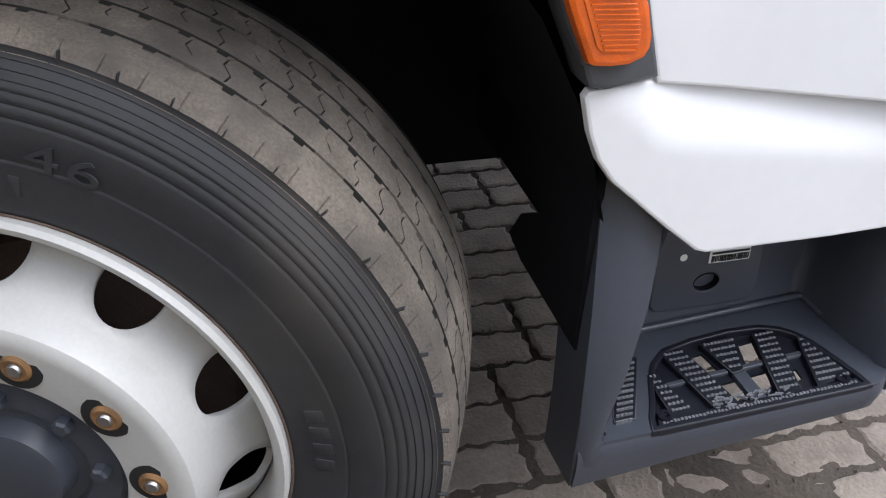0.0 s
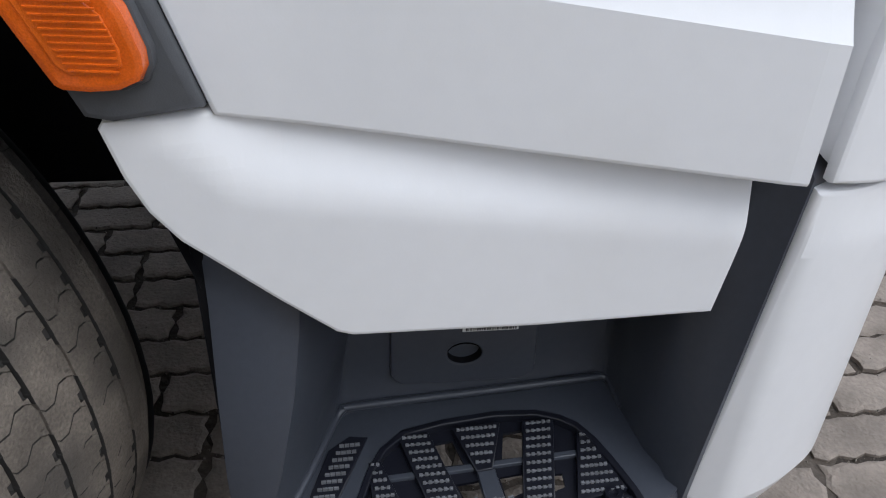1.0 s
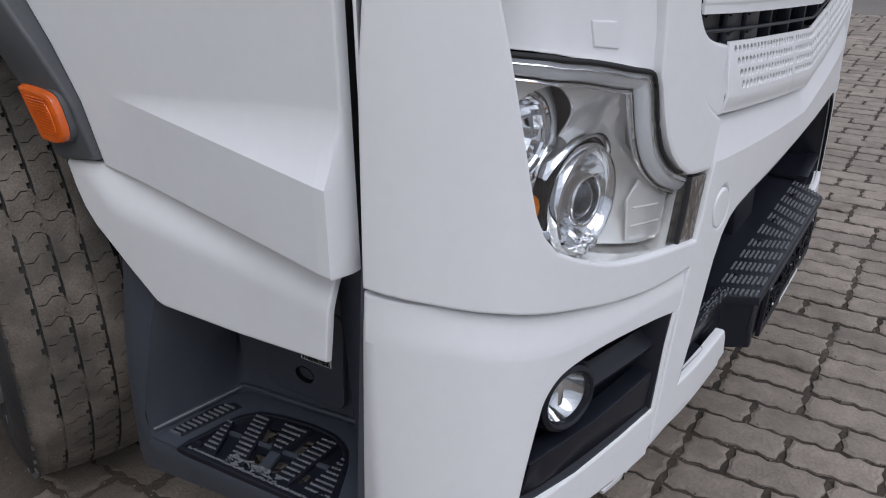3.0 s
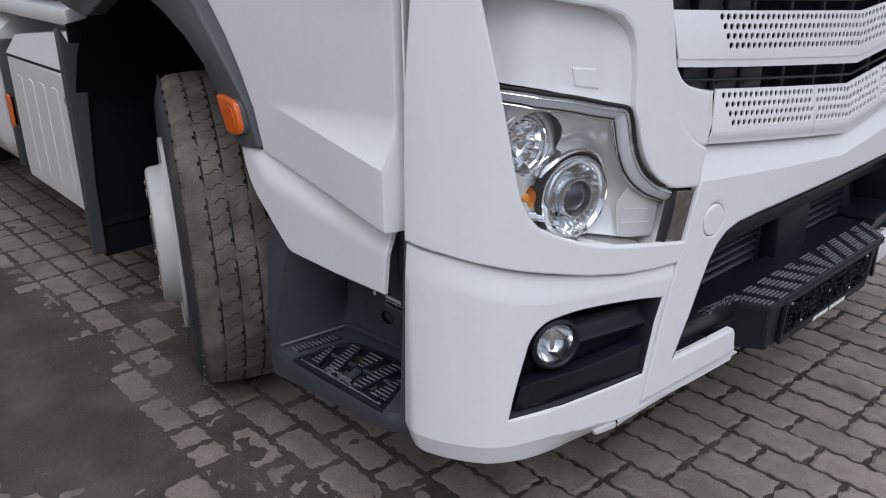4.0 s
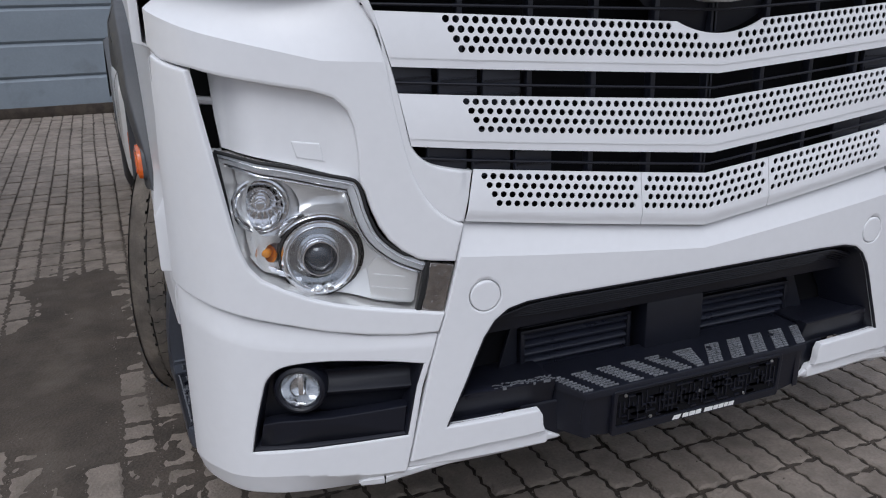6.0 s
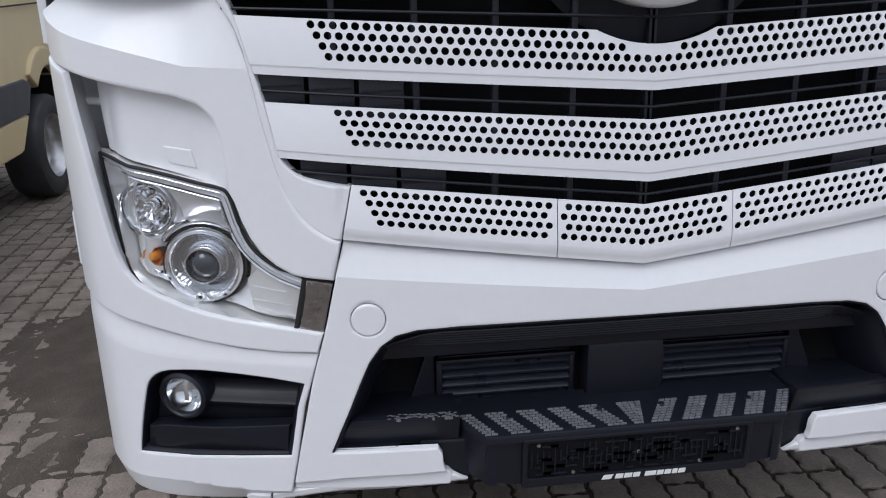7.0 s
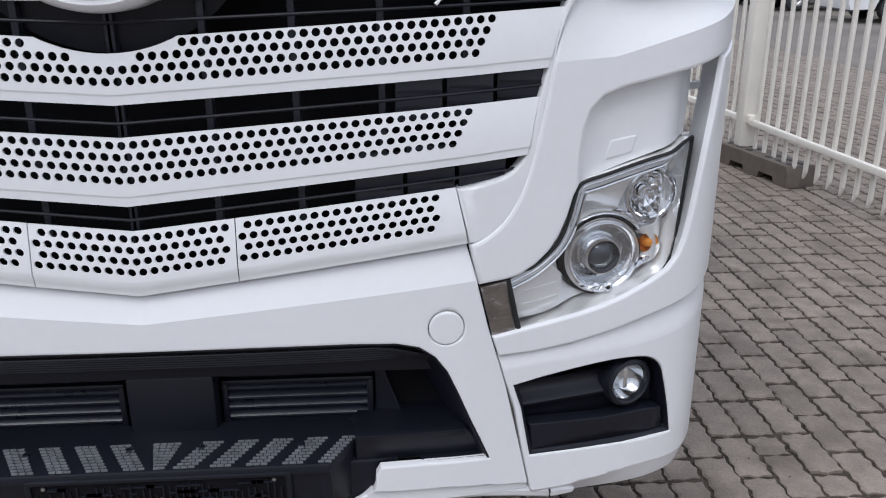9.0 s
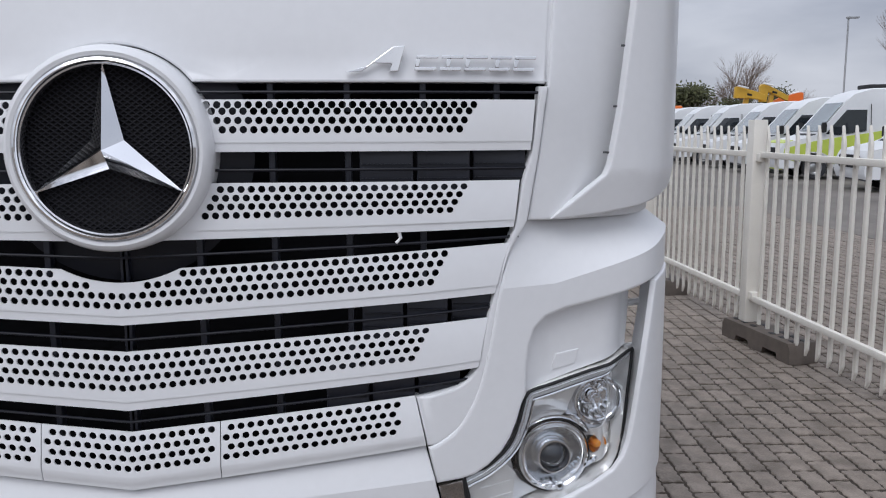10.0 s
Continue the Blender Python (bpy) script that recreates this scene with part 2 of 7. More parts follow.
def finish(name, me, mat, parent=None, label="", angle=38, weighted=False):
    for p in me.polygons:
        p.use_smooth = True
    me.set_sharp_from_angle(angle=radians(angle))
    me.materials.append(mat)
    if "shade" in me.attributes:
        flat = np.zeros(len(me.loops) * 3, dtype=np.float32)
        me.attributes["shade"].data.foreach_get("vector", flat)
        flat = flat.reshape(-1, 3)
        for p in me.polygons:
            for i in p.loop_indices:
                if flat[i].any() and Vector(flat[i]).dot(p.normal) < 0:
                    flat[i] *= -1
        me.normals_split_custom_set(flat.tolist())
        me.attributes.remove(me.attributes["shade"])
        weighted = False
    ob = new(name, me)
    if parent:
        ob.parent = parent
    if label:
        ob["label"] = label
    if weighted:
        w = ob.modifiers.new("even_shading", "WEIGHTED_NORMAL")
        w.keep_sharp, w.weight = True, 80
    return ob


def part(name, bm, mat, parent=None, label="", angle=38):
    bmesh.ops.recalc_face_normals(bm, faces=bm.faces)
    me = bpy.data.meshes.new(name)
    bm.to_mesh(me)
    bm.free()
    return finish(name, me, mat, parent, label, angle, mat is WHITE)


def raw(name, verts, faces, mat, parent=None, label="", angle=38):
    me = bpy.data.meshes.new(name)
    me.from_pydata([tuple(v) for v in verts], [], faces)
    me.update()
    return finish(name, me, mat, parent, label, angle)


def add_box(bm, x0, x1, y0, y1, z0, z1, m=None, bevel=0.0):
    v = [bm.verts.new((x, y, z)) for x in (x0, x1) for y in (y0, y1) for z in (z0, z1)]
    f = [bm.faces.new([v[i] for i in q]) for q in ((0, 1, 3, 2), (4, 6, 7, 5), (0, 4, 5, 1), (2, 3, 7, 6), (0, 2, 6, 4), (1, 5, 7, 3))]
    bmesh.ops.recalc_face_normals(bm, faces=f)
    if bevel:
        e = list({e for q in f for e in q.edges})
        r = bmesh.ops.bevel(bm, geom=e, offset=bevel, segments=2, affect="EDGES", profile=0.5)
        v = list({w for q in r["faces"] for w in q.verts} | {w for w in v if w.is_valid})
    if m is not None:
        bmesh.ops.transform(bm, matrix=m, verts=v)
    return v


def box(name, x0, x1, y0, y1, z0, z1, mat, parent=None, label="", bevel=0.004, m=None):
    bm = bmesh.new()
    add_box(bm, x0, x1, y0, y1, z0, z1, m, bevel)
    return part(name, bm, mat, parent, label)


def lathe(profile, segs=48, m=None, bm=None, closed=False):
    """Turns (radius, height) pairs round the local z axis."""
    bm = bm or bmesh.new()
    rings = []
    for r, h in profile:
        if r < 1e-6:
            rings.append([bm.verts.new((0, 0, h))])
        else:
            rings.append([bm.verts.new((r * math.cos(2 * math.pi * i / segs), r * math.sin(2 * math.pi * i / segs), h)) for i in range(segs)])
    pairs = list(zip(rings, rings[1:])) + ([(rings[-1], rings[0])] if closed else [])
    for a, b in pairs:
        for i in range(segs):
            q = [a[i % len(a)], a[(i + 1) % len(a)], b[(i + 1) % len(b)], b[i % len(b)]]
            q = list(dict.fromkeys(q))
            if len(q) > 2:
                bm.faces.new(q)
    if m is not None:
        bmesh.ops.transform(bm, matrix=m, verts=[v for r in rings for v in r])
    return bm


def tube(points, r, segs=8, bm=None, closed=False):
    """A round bar along a line of points."""
    bm = bm or bmesh.new()
    pts = [Vector(p) for p in points]
    rings = []
    for i, p in enumerate(pts):
        a, b = pts[max(0, i - 1)], pts[min(len(pts) - 1, i + 1)]
        d = (b - a).normalized()
        side = d.cross(Vector((0, 0, 1)) if abs(d.z) < 0.95 else Vector((0, 1, 0))).normalized()
        up = side.cross(d)
        rings.append([bm.verts.new(p + r * (math.cos(2 * math.pi * k / segs) * side + math.sin(2 * math.pi * k / segs) * up)) for k in range(segs)])
    for a, b in zip(rings, rings[1:]):
        for k in range(segs):
            bm.faces.new((a[k], a[(k + 1) % segs], b[(k + 1) % segs], b[k]))
    bm.faces.new(rings[0])
    bm.faces.new(rings[-1])
    return bm


def curve_through(points, n=6):
    """Points of a smooth line through the given ones."""
    p = [Vector(q) for q in points]
    p = [2 * p[0] - p[1]] + p + [2 * p[-1] - p[-2]]
    out = []
    for i in range(1, len(p) - 2):
        for k in range(n):
            t = k / n
            out.append(tuple(0.5 * (2 * p[i] + (p[i + 1] - p[i - 1]) * t + (2 * p[i - 1] - 5 * p[i] + 4 * p[i + 1] - p[i + 2]) * t * t
                                    + (3 * p[i] - p[i - 1] - 3 * p[i + 1] + p[i + 2]) * t ** 3)))
    return out + [tuple(p[-2])]


def circle(cx, cy, r, n=12, r2=None):
    return [(cx + r * math.cos(2 * math.pi * i / n), cy + (r2 or r) * math.sin(2 * math.pi * i / n)) for i in range(n)]


def rounded(x0, x1, y0, y1, r, n=4):
    out = []
    for cx, cy, a in ((x1 - r, y1 - r, 0), (x0 + r, y1 - r, 90), (x0 + r, y0 + r, 180), (x1 - r, y0 + r, 270)):
        out += [(cx + r * math.cos(radians(a + 90 * k / n)), cy + r * math.sin(radians(a + 90 * k / n))) for k in range(n + 1)]
    return out


def inset(loop, d):
    """An outline drawn in by d, or out where d is negative."""
    area = sum(a[0] * b[1] - b[0] * a[1] for a, b in zip(loop, loop[1:] + loop[:1]))
    turn = 1 if area > 0 else -1
    out = []
    for i, p in enumerate(loop):
        a, b = Vector(p) - Vector(loop[i - 1]), Vector(loop[(i + 1) % len(loop)]) - Vector(p)
        n1, n2 = Vector((-a.y, a.x)).normalized() * turn, Vector((-b.y, b.x)).normalized() * turn
        m = n1 + n2
        m = m * 2 / max(0.8, m.length_squared)
        out.append((p[0] + m.x * d, p[1] + m.y * d))
    return out


def skin(outline, place, thick=0.006, r=0.004, holes=(), du=0.0, dw=0.0, cuts_u=(), cuts_w=(), lines=()):
    """A sheet of body panel: a flat outline with holes, cut fine enough to bend, laid by place(u, w, off) and given thickness and rounded rims."""
    loops = [inset(loop, r if k == 0 else -r) if r > 0 else loop for k, loop in enumerate((outline, *holes))]
    size = [abs(sum(a[0] * b[1] - b[0] * a[1] for a, b in zip(q, q[1:] + q[:1]))) / 2 for q in loops]
    shake = random.Random(5)
    for attempt in range(9):
        bm = bmesh.new()
        for loop in loops:
            vs = [bm.verts.new((u + shake.uniform(-1, 1) * attempt * 2e-5, w + shake.uniform(-1, 1) * attempt * 2e-5, 0)) for u, w in loop]
            for a, b in zip(vs, vs[1:] + vs[:1]):
                bm.edges.new((a, b))
        bmesh.ops.triangle_fill(bm, use_beauty=True, use_dissolve=False, edges=bm.edges[:], normal=(0, 0, 1))
        if abs(sum(f.calc_area() for f in bm.faces) - size[0] + sum(size[1:])) < 0.003 * size[0]:
            break
        if attempt < 8:
            bm.free()
    us, ws = [p[0] for p in outline], [p[1] for p in outline]
    cu, cw = list(cuts_u), list(cuts_w)
    if du:
        cu += [min(us) + du * k for k in range(1, int((max(us) - min(us)) / du) + 1)]
    if dw:
        cw += [min(ws) + dw * k for k in range(1, int((max(ws) - min(ws)) / dw) + 1)]
    for values, axis in ((cu, 0), (cw, 1)):
        for v in values:
            co, no = [0, 0, 0], [0, 0, 0]
            co[axis], no[axis] = v, 1
            bmesh.ops.bisect_plane(bm, geom=bm.verts[:] + bm.edges[:] + bm.faces[:], dist=1e-5, plane_co=co, plane_no=no)
    for (u0, w0), (u1, w1), apart in lines:
        n = Vector((w0 - w1, u1 - u0, 0)).normalized()
        for k in (-1, 0, 1):
            bmesh.ops.bisect_plane(bm, geom=bm.verts[:] + bm.edges[:] + bm.faces[:], dist=1e-5, plane_co=Vector((u0, w0, 0)) + n * apart * k, plane_no=n)
    for f in bm.faces:
        if f.normal.z < 0:
            f.normal_flip()
    rim = {}
    for e in bm.edges:
        if len(e.link_faces) == 1:
            l = e.link_loops[0]
            a, b = l.vert, l.link_loop_next.vert
            d = (b.co - a.co).xy
            n = Vector((d.y, -d.x)).normalized()
            for v in (a, b):
                rim.setdefault(v, []).append(n)
    flat = {v: v.co.copy() for v in bm.verts}
    outer, inner, ring1, ring2 = {}, {}, {}, {}
    verts, faces, shade, spot = [], [], [], {}

    def put(u, w, off):
        verts.append(place(u, w, off))
        return len(verts) - 1

    for v, c in flat.items():
        if v in rim and r > 0:
            n = sum(rim[v], Vector((0, 0)))
            n = n / max(0.5, n.length_squared / len(rim[v])) if n.length > 1e-6 else Vector((0, 0))
            n *= 1.0
            outer[v] = put(c.x, c.y, 0)
            spot[v] = c.xy
            ring1[v] = put(c.x + n.x * r * 0.7, c.y + n.y * r * 0.7, -r * 0.3)
            ring2[v] = put(c.x + n.x * r, c.y + n.y * r, -r)
            inner[v] = put(c.x + n.x * r, c.y + n.y * r, -thick)
        else:
            outer[v] = put(c.x, c.y, 0)
            spot[v] = c.xy
            inner[v] = put(c.x, c.y, -thick)
    E = 2e-5

    def facing(q):
        a = Vector([(j - i) / E for i, j in zip(place(q.x - E, q.y, 0), place(q.x + E, q.y, 0))])
        b = Vector([(j - i) / E for i, j in zip(place(q.x, q.y - E, 0), place(q.x, q.y + E, 0))])
        return a.cross(b).normalized()

    for f in bm.faces:
        faces.append([outer[v] for v in f.verts])
        mid = sum((spot[v] for v in f.verts), Vector((0, 0))) / len(f.verts)
        near = []
        for v in f.verts:
            d = mid - spot[v]
            near.append(facing(spot[v] + d * min(0.4, 0.003 / max(1e-6, d.length))))
        shade.append(near)
        shade.append(None)
        faces.append([inner[v] for v in reversed(f.verts)])
    for e in bm.edges:
        if len(e.link_faces) == 1:
            l = e.link_loops[0]
            a, b = l.vert, l.link_loop_next.vert
            chain = (outer, ring1, ring2, inner) if r > 0 else (outer, inner)
            for p, q in zip(chain, chain[1:]):
                faces.append([p[b], p[a], q[a], q[b]])
    bm.free()
    out = bmesh.new()
    vs = [out.verts.new(v) for v in verts]
    lay = out.loops.layers.float_vector.new("shade")
    for k, f in enumerate(faces):
        try:
            face = out.faces.new([vs[i] for i in f])
        except ValueError:
            continue
        if k < len(shade) and shade[k]:
            for l, n in zip(face.loops, shade[k]):
                l[lay] = n
    bmesh.ops.recalc_face_normals(out, faces=out.faces)
    return out


def loft(rows, closed=False):
    v = [p for r in rows for p in r]
    m = len(rows[0])
    f = []
    for i in range(len(rows) - 1):
        for j in range(m - (0 if closed else 1)):
            k = (j + 1) % m
            f.append([i * m + j, i * m + k, (i + 1) * m + k, (i + 1) * m + j])
    return v, f


def smooth(a, b, x):
    t = min(1.0, max(0.0, (x - a) / (b - a)))
    return t * t * (3 - 2 * t)


# ---- the plan line of the cab's front: from the middle round the corner and back along the side ----
HALF = 1.235
CORNER = [(0, -0.006), (0.2, -0.005), (0.4, 0.0), (0.6, 0.011), (0.72, 0.028), (0.86, 0.053), (1.0, 0.083), (1.1, 0.113), (1.158, 0.150),
          (1.200, 0.210), (1.226, 0.27), (HALF, 0.33), (HALF, 0.45), (HALF, 0.7), (HALF, 1.2), (HALF, 2.4)]
LINE = np.array(curve_through([(x, y, 0) for x, y in CORNER], 200))[:, :2]
ARC = np.concatenate([[0], np.cumsum(np.hypot(*np.diff(LINE, axis=0).T))])


def S(x):
    """Length along the plan line to a point at that distance from the middle."""
    return float(np.interp(x, LINE[:2000, 0], ARC[:2000]))


def SY(y):
    """The same for a point on the side, that far back."""
    return float(np.interp(y, LINE[:, 1], ARC))


def on_plan(s, z, off, side=-1):
    a = abs(s)
    x, y = np.interp(a, ARC, LINE[:, 0]), np.interp(a, ARC, LINE[:, 1])
    x1, y1 = np.interp(a + 0.01, ARC, LINE[:, 0]), np.interp(a + 0.01, ARC, LINE[:, 1])
    tx, ty = x1 - x, y1 - y
    n = math.hypot(tx, ty)
    nx, ny = ty / n, -tx / n
    sign = side if s >= 0 else -side
    return (sign * (x + nx * off), y + ny * off, z)


# ---- truck: front ----
def on_front(s, z, off):
    return on_plan(s, z, off, 1)


def tuck(z, z0=0.368):
    """The chamfer along the bumper's lower edge."""
    return -0.95 * max(0.0, z0 - z)


def emblem_clear(x, z, r):
    return math.hypot(x, z - 1.61) > r


# slats: bottom and top at the middle, their rise to the sides, half lengths at the bottom and top, rows of openings
SLATS = [
    (1.608, 1.714, 0.0, 0.0, 0.868, 0.880, 0.758, 0.0187, 0.045),
    (1.424, 1.544, 0.024, 0.0, 0.832, 0.847, 0.725, 0.0187, 0.050),
    (1.247, 1.359, 0.066, 0.060, 0.790, 0.822, 0.682, 0.0200, 0.041),
    (1.060, 1.187, 0.100, 0.074, 0.754, 0.777, 0.639, 0.0213, 0.049),
]
PITCH, HOLE_R = 0.0212, 0.0079


def slat_holes(xa, xb, length, first, step, height, clear):
    out = []
    for k in range(4):
        w = min(first + step * k, height - 0.0028 - HOLE_R)
        x = -0.75 + (PITCH / 2 if k % 2 else 0.0)
        while x < 0.75:
            lim = length - 0.0085 * (3 - k)
            if abs(x) <= lim and xa + 0.011 < x < xb - 0.011 and clear(x, w):
                out.append(circle(x, w, HOLE_R, 10))
            x += PITCH
    return out


grille = truck
for b0, t0, kb, kt, xb, xt, length, step, first in SLATS:
    H = t0 - b0

    def slat_z(s, w, b0=b0, t0=t0, kb=kb, kt=kt, H=H):
        return b0 + kb * abs(s) + w / H * (t0 - b0 + (kt - kb) * abs(s))

    def slat_place(s, w, off, slat_z=slat_z, H=H):
        groove = -0.0025 if w < 0.0185 else 0.0
        lean = -0.010 * (w / H) ** 2
        return on_front(s, slat_z(s, w), off + groove + lean)

    radius = 0.196 if b0 > 1.4 else 0.273

    def clear(x, w, slat_z=slat_z, radius=radius):
        return emblem_clear(x, slat_z(x, w), radius + (0.018 if radius < 0.2 else 0.011))

    if b0 > 1.4:
        # two halves, one each side of the emblem
        for side in (-1, 1):
            edge = [(math.sqrt(max(0.0, radius ** 2 - (slat_z(0.2, w) - 1.61) ** 2)), w) for w in [H * k / 8 for k in range(9)]]
            edge = [(max(x, 0.03), w) for x, w in edge]
            line = edge + [(xt, H), (xb, 0.0)]
            line = [(side * x, w) for x, w in line]
            hs = [h for h in slat_holes(-0.9, 0.9, length, first, step, H, clear) if side * h[0][0] > 0.02]
            part("grille_slat", skin(line, slat_place, 0.004, 0.0, hs, du=0.12, cuts_w=(0.0175, 0.0195)), WHITE, truck)
    else:
        notch = []
        if b0 > 1.2:
            xs = [radius * math.sin(radians(a)) for a in range(-64, 65, 4)]
            notch = [(x, (1.61 - math.sqrt(radius ** 2 - x * x) - slat_z(x, 0)) / (slat_z(x, H) - slat_z(x, 0)) * H) for x in xs]
            end = min((q / 2000 for q in range(20, 540)), key=lambda x: abs(1.61 - math.sqrt(radius ** 2 - x * x) - slat_z(x, H)))
            notch = [(end, H)] + [(x, w) for x, w in notch if w < H - 0.004][::-1] + [(-end, H)]
        line = [(-xb, 0.0), (0, 0.0), (xb, 0.0), (xt, H)] + (notch or [(0, H)]) + [(-xt, H)]
        part("grille_slat", skin(line, slat_place, 0.004, 0.0, slat_holes(-0.9, 0.9, length, first, step, H, clear), du=0.12, cuts_u=(0.0,), cuts_w=(0.0175, 0.0195)), WHITE, truck)

# the lowest bar, in three panels
BAR_H = 0.128


def bar_z(s, w):
    return 0.879 + 0.132 * abs(s) + w / BAR_H * (BAR_H - 0.022 * abs(s))


def bar_place(s, w, off):
    return on_front(s, bar_z(s, w), off - 0.016 * (w / BAR_H) ** 2 - 0.006 * smooth(0.03, 0.0, w))


bar_holes = lambda a, b: slat_holes(a, b, 0.593, 0.049, 0.0213, BAR_H, lambda x, w: True)
for a, b in ((-0.638, -0.1925), (-0.1905, 0.1905), (0.1925, 0.638)):
    ta, tb = (a if a > -0.6 else -0.615), (b if b < 0.6 else 0.615)
    line = [(a, 0), (0, 0), (b, 0), (tb, BAR_H), (0, BAR_H), (ta, BAR_H)] if a < 0 < b else [(a, 0), (b, 0), (tb, BAR_H), (ta, BAR_H)]
    part("grille_bar", skin(line, bar_place, 0.005, 0.0008, bar_holes(a, b), du=0.12, cuts_u=(0.0,), cuts_w=(0.012, 0.03)), WHITE, truck)

def seam_curve():
    """The rounded crease between the grille's side frame and the body panel, from above."""
    return [p[:2] for p in curve_through([(x, z, 0) for x, z in ((0.855, 1.452), (0.825, 1.400), (0.798, 1.308), (0.782, 1.214), (0.758, 1.104), (0.735, 1.044), (0.707, 1.001), (0.674, 0.974), (0.642, 0.958))], 3)]


# side frames of the grille, from the bar up to the flap
for side in (-1, 1):
    inner = [(0.884, 1.742), (0.882, 1.716), (0.868, 1.607), (0.850, 1.546), (0.832, 1.443), (0.817, 1.405), (0.787, 1.298), (0.774, 1.242), (0.752, 1.137)]
    curve = [(0.735, 1.112), (0.71, 1.094), (0.675, 1.083), (0.64, 1.075), (0.616, 1.071)]
    outer = [(0.640, 0.962)] + [(x + 0.005, z) for x, z in seam_curve()[::-1]][1:] + [(0.885, 1.60), (0.903, 1.742)]
    curve = [p[:2] for p in curve_through([(*inner[-1], 0)] + [(*p, 0) for p in curve], 3)][1:]
    line = [(S(x), z) for x, z in inner + curve + outer]
    part("grille_side_frame", skin(line, lambda s, z, o, side=side: on_plan(s, z, o - 0.0045 - 0.014 * smooth(0.02, 0.0, s - S(0.60) - (z - 0.96) * 0.27), side), 0.03, 0.006, du=0.06, dw=0.05), WHITE, truck)

# dark vents behind the slats
depth_at = lambda x: float(np.interp(x, LINE[:2000, 0], LINE[:2000, 1]))
for z0, z1, kk, xe, ribs in ((1.71, 1.752, 0.0, 0.885, 5), (1.535, 1.615, 0.0, 0.87, 5), (1.35, 1.45, 0.03, 0.84, 5), (1.18, 1.30, 0.07, 0.80, 5), (0.99, 1.14, 0.11, 0.757, 5)):
    rail, climb = {1.71: (1.729, 0.0), 1.535: (1.570, 0.0), 1.35: (1.388, 0.04), 1.18: (1.212, 0.07), 0.99: (1.030, 0.105)}[z0]
    for side in (-1, 1):
        for k in range(ribs + 1):
            x = 0.002 + k * 0.158
            if x < xe - 0.06:
                bm = bmesh.new()
                add_box(bm, side * x - 0.0065, side * x + 0.0065, depth_at(x) + 0.034, depth_at(x) + 0.06, z0 + kk * x - 0.02, z1 + kk * x + 0.02, bevel=0.002)
                part("vent_rib", bm, VENT, truck)
        part("vent_rail", tube([(side * x, depth_at(x) + 0.016, rail + climb * x) for x in [xe * i / 12 for i in range(13)]], 0.0032, 8), BLACK, truck)
for side in (-1, 1):
    for z, x0, x1 in ((1.575, 0.5, 0.862), (1.255, 0.5, 0.79), (1.10, 0.42, 0.72)):
        for k in range(3):
            bm = bmesh.new()
            a, b = x0 + (x1 - x0) * k / 3, x0 + (x1 - x0) * (k + 1) / 3 - 0.008
            ya = float(np.interp((a + b) / 2, LINE[:2000, 0], LINE[:2000, 1]))
            kk = 0 if z > 1.5 else (0.07 if z > 1.2 else 0.11)
            add_box(bm, side * a, side * b, ya + 0.028, ya + 0.04, z - 0.045 + kk * (a - x0) - 0.01, z + 0.045 + kk * (a - x0), bevel=0.003)
            plate_ob = part("blanking_plate", bm, VENT, truck)
            bm = bmesh.new()
            for dz in (-0.026, 0.004):
                add_box(bm, *sorted((side * (a + 0.004), side * (b - 0.004))), ya + 0.024, ya + 0.03, z + dz + kk * (a - x0) - 0.0016, z + dz + kk * (a - x0) + 0.0016)
            part("plate_ribs", bm, BLACK, plate_ob)
# near-black sheet added for the shade behind the slats
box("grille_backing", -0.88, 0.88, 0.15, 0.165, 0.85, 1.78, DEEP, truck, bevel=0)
part("hose_clip", tube([(0.58, 0.02, 1.445), (0.585, 0.018, 1.425), (0.575, 0.015, 1.415)], 0.004), SATIN, truck)

# flap above the grille, arched round the emblem
arc = [(0.214 * math.cos(radians(a)), 1.612 + 0.214 * math.sin(radians(a))) for a in range(140, 39, -5)]
line = [(-0.947, 2.2), (-0.9052, 1.748), (-0.23, 1.748), *arc, (0.23, 1.748), (0.9052, 1.748), (0.947, 2.2)]
part("front_flap", skin(line, lambda s, z, o: on_front(s, z, o - 0.02 - 0.05 * smooth(1.7, 2.2, z) + 0.006 * smooth(1.775, 1.75, z)), 0.02, 0.006, du=0.1, dw=0.06), WHITE, truck)

for side in (-1, 1):
    part("flap_rebate", skin([(0.875, 1.752), (0.925, 1.752), (0.967, 2.2), (0.915, 2.2)], lambda s, z, o, side=side: on_front(side * s, z, o - 0.0235 - 0.05 * smooth(1.7, 2.2, z)), 0.01, 0.0, dw=0.08), WHITE, truck)

# emblem: surround, chrome ring, mesh disc and a plain three-pointed star
EM = Matrix.Translation((0.000, -0.008, 1.614)) @ Matrix.Rotation(radians(90), 4, "X") @ Matrix.Scale(1.03, 4)
emblem = part("emblem_surround", lathe([(0.176, 0.0), (0.177, 0.022), (0.181, 0.029), (0.188, 0.031), (0.195, 0.027), (0.201, 0.016), (0.203, 0.0), (0.204, -0.05), (0.16, -0.05)], 96, EM), WHITE, truck, "round white emblem surround")
part("chrome_ring", lathe([(0.161, 0.010), (0.162, 0.024), (0.1635, 0.027), (0.166, 0.026), (0.1675, 0.032), (0.171, 0.036), (0.176, 0.034), (0.179, 0.026), (0.179, 0.012)], 96, EM), CHROME, emblem, "polished chrome ring")
part("mesh_disc", lathe([(0, 0.006), (0.164, 0.006)], 48, EM), MESHMAT, emblem, "black woven mesh disc")
bm = bmesh.new()
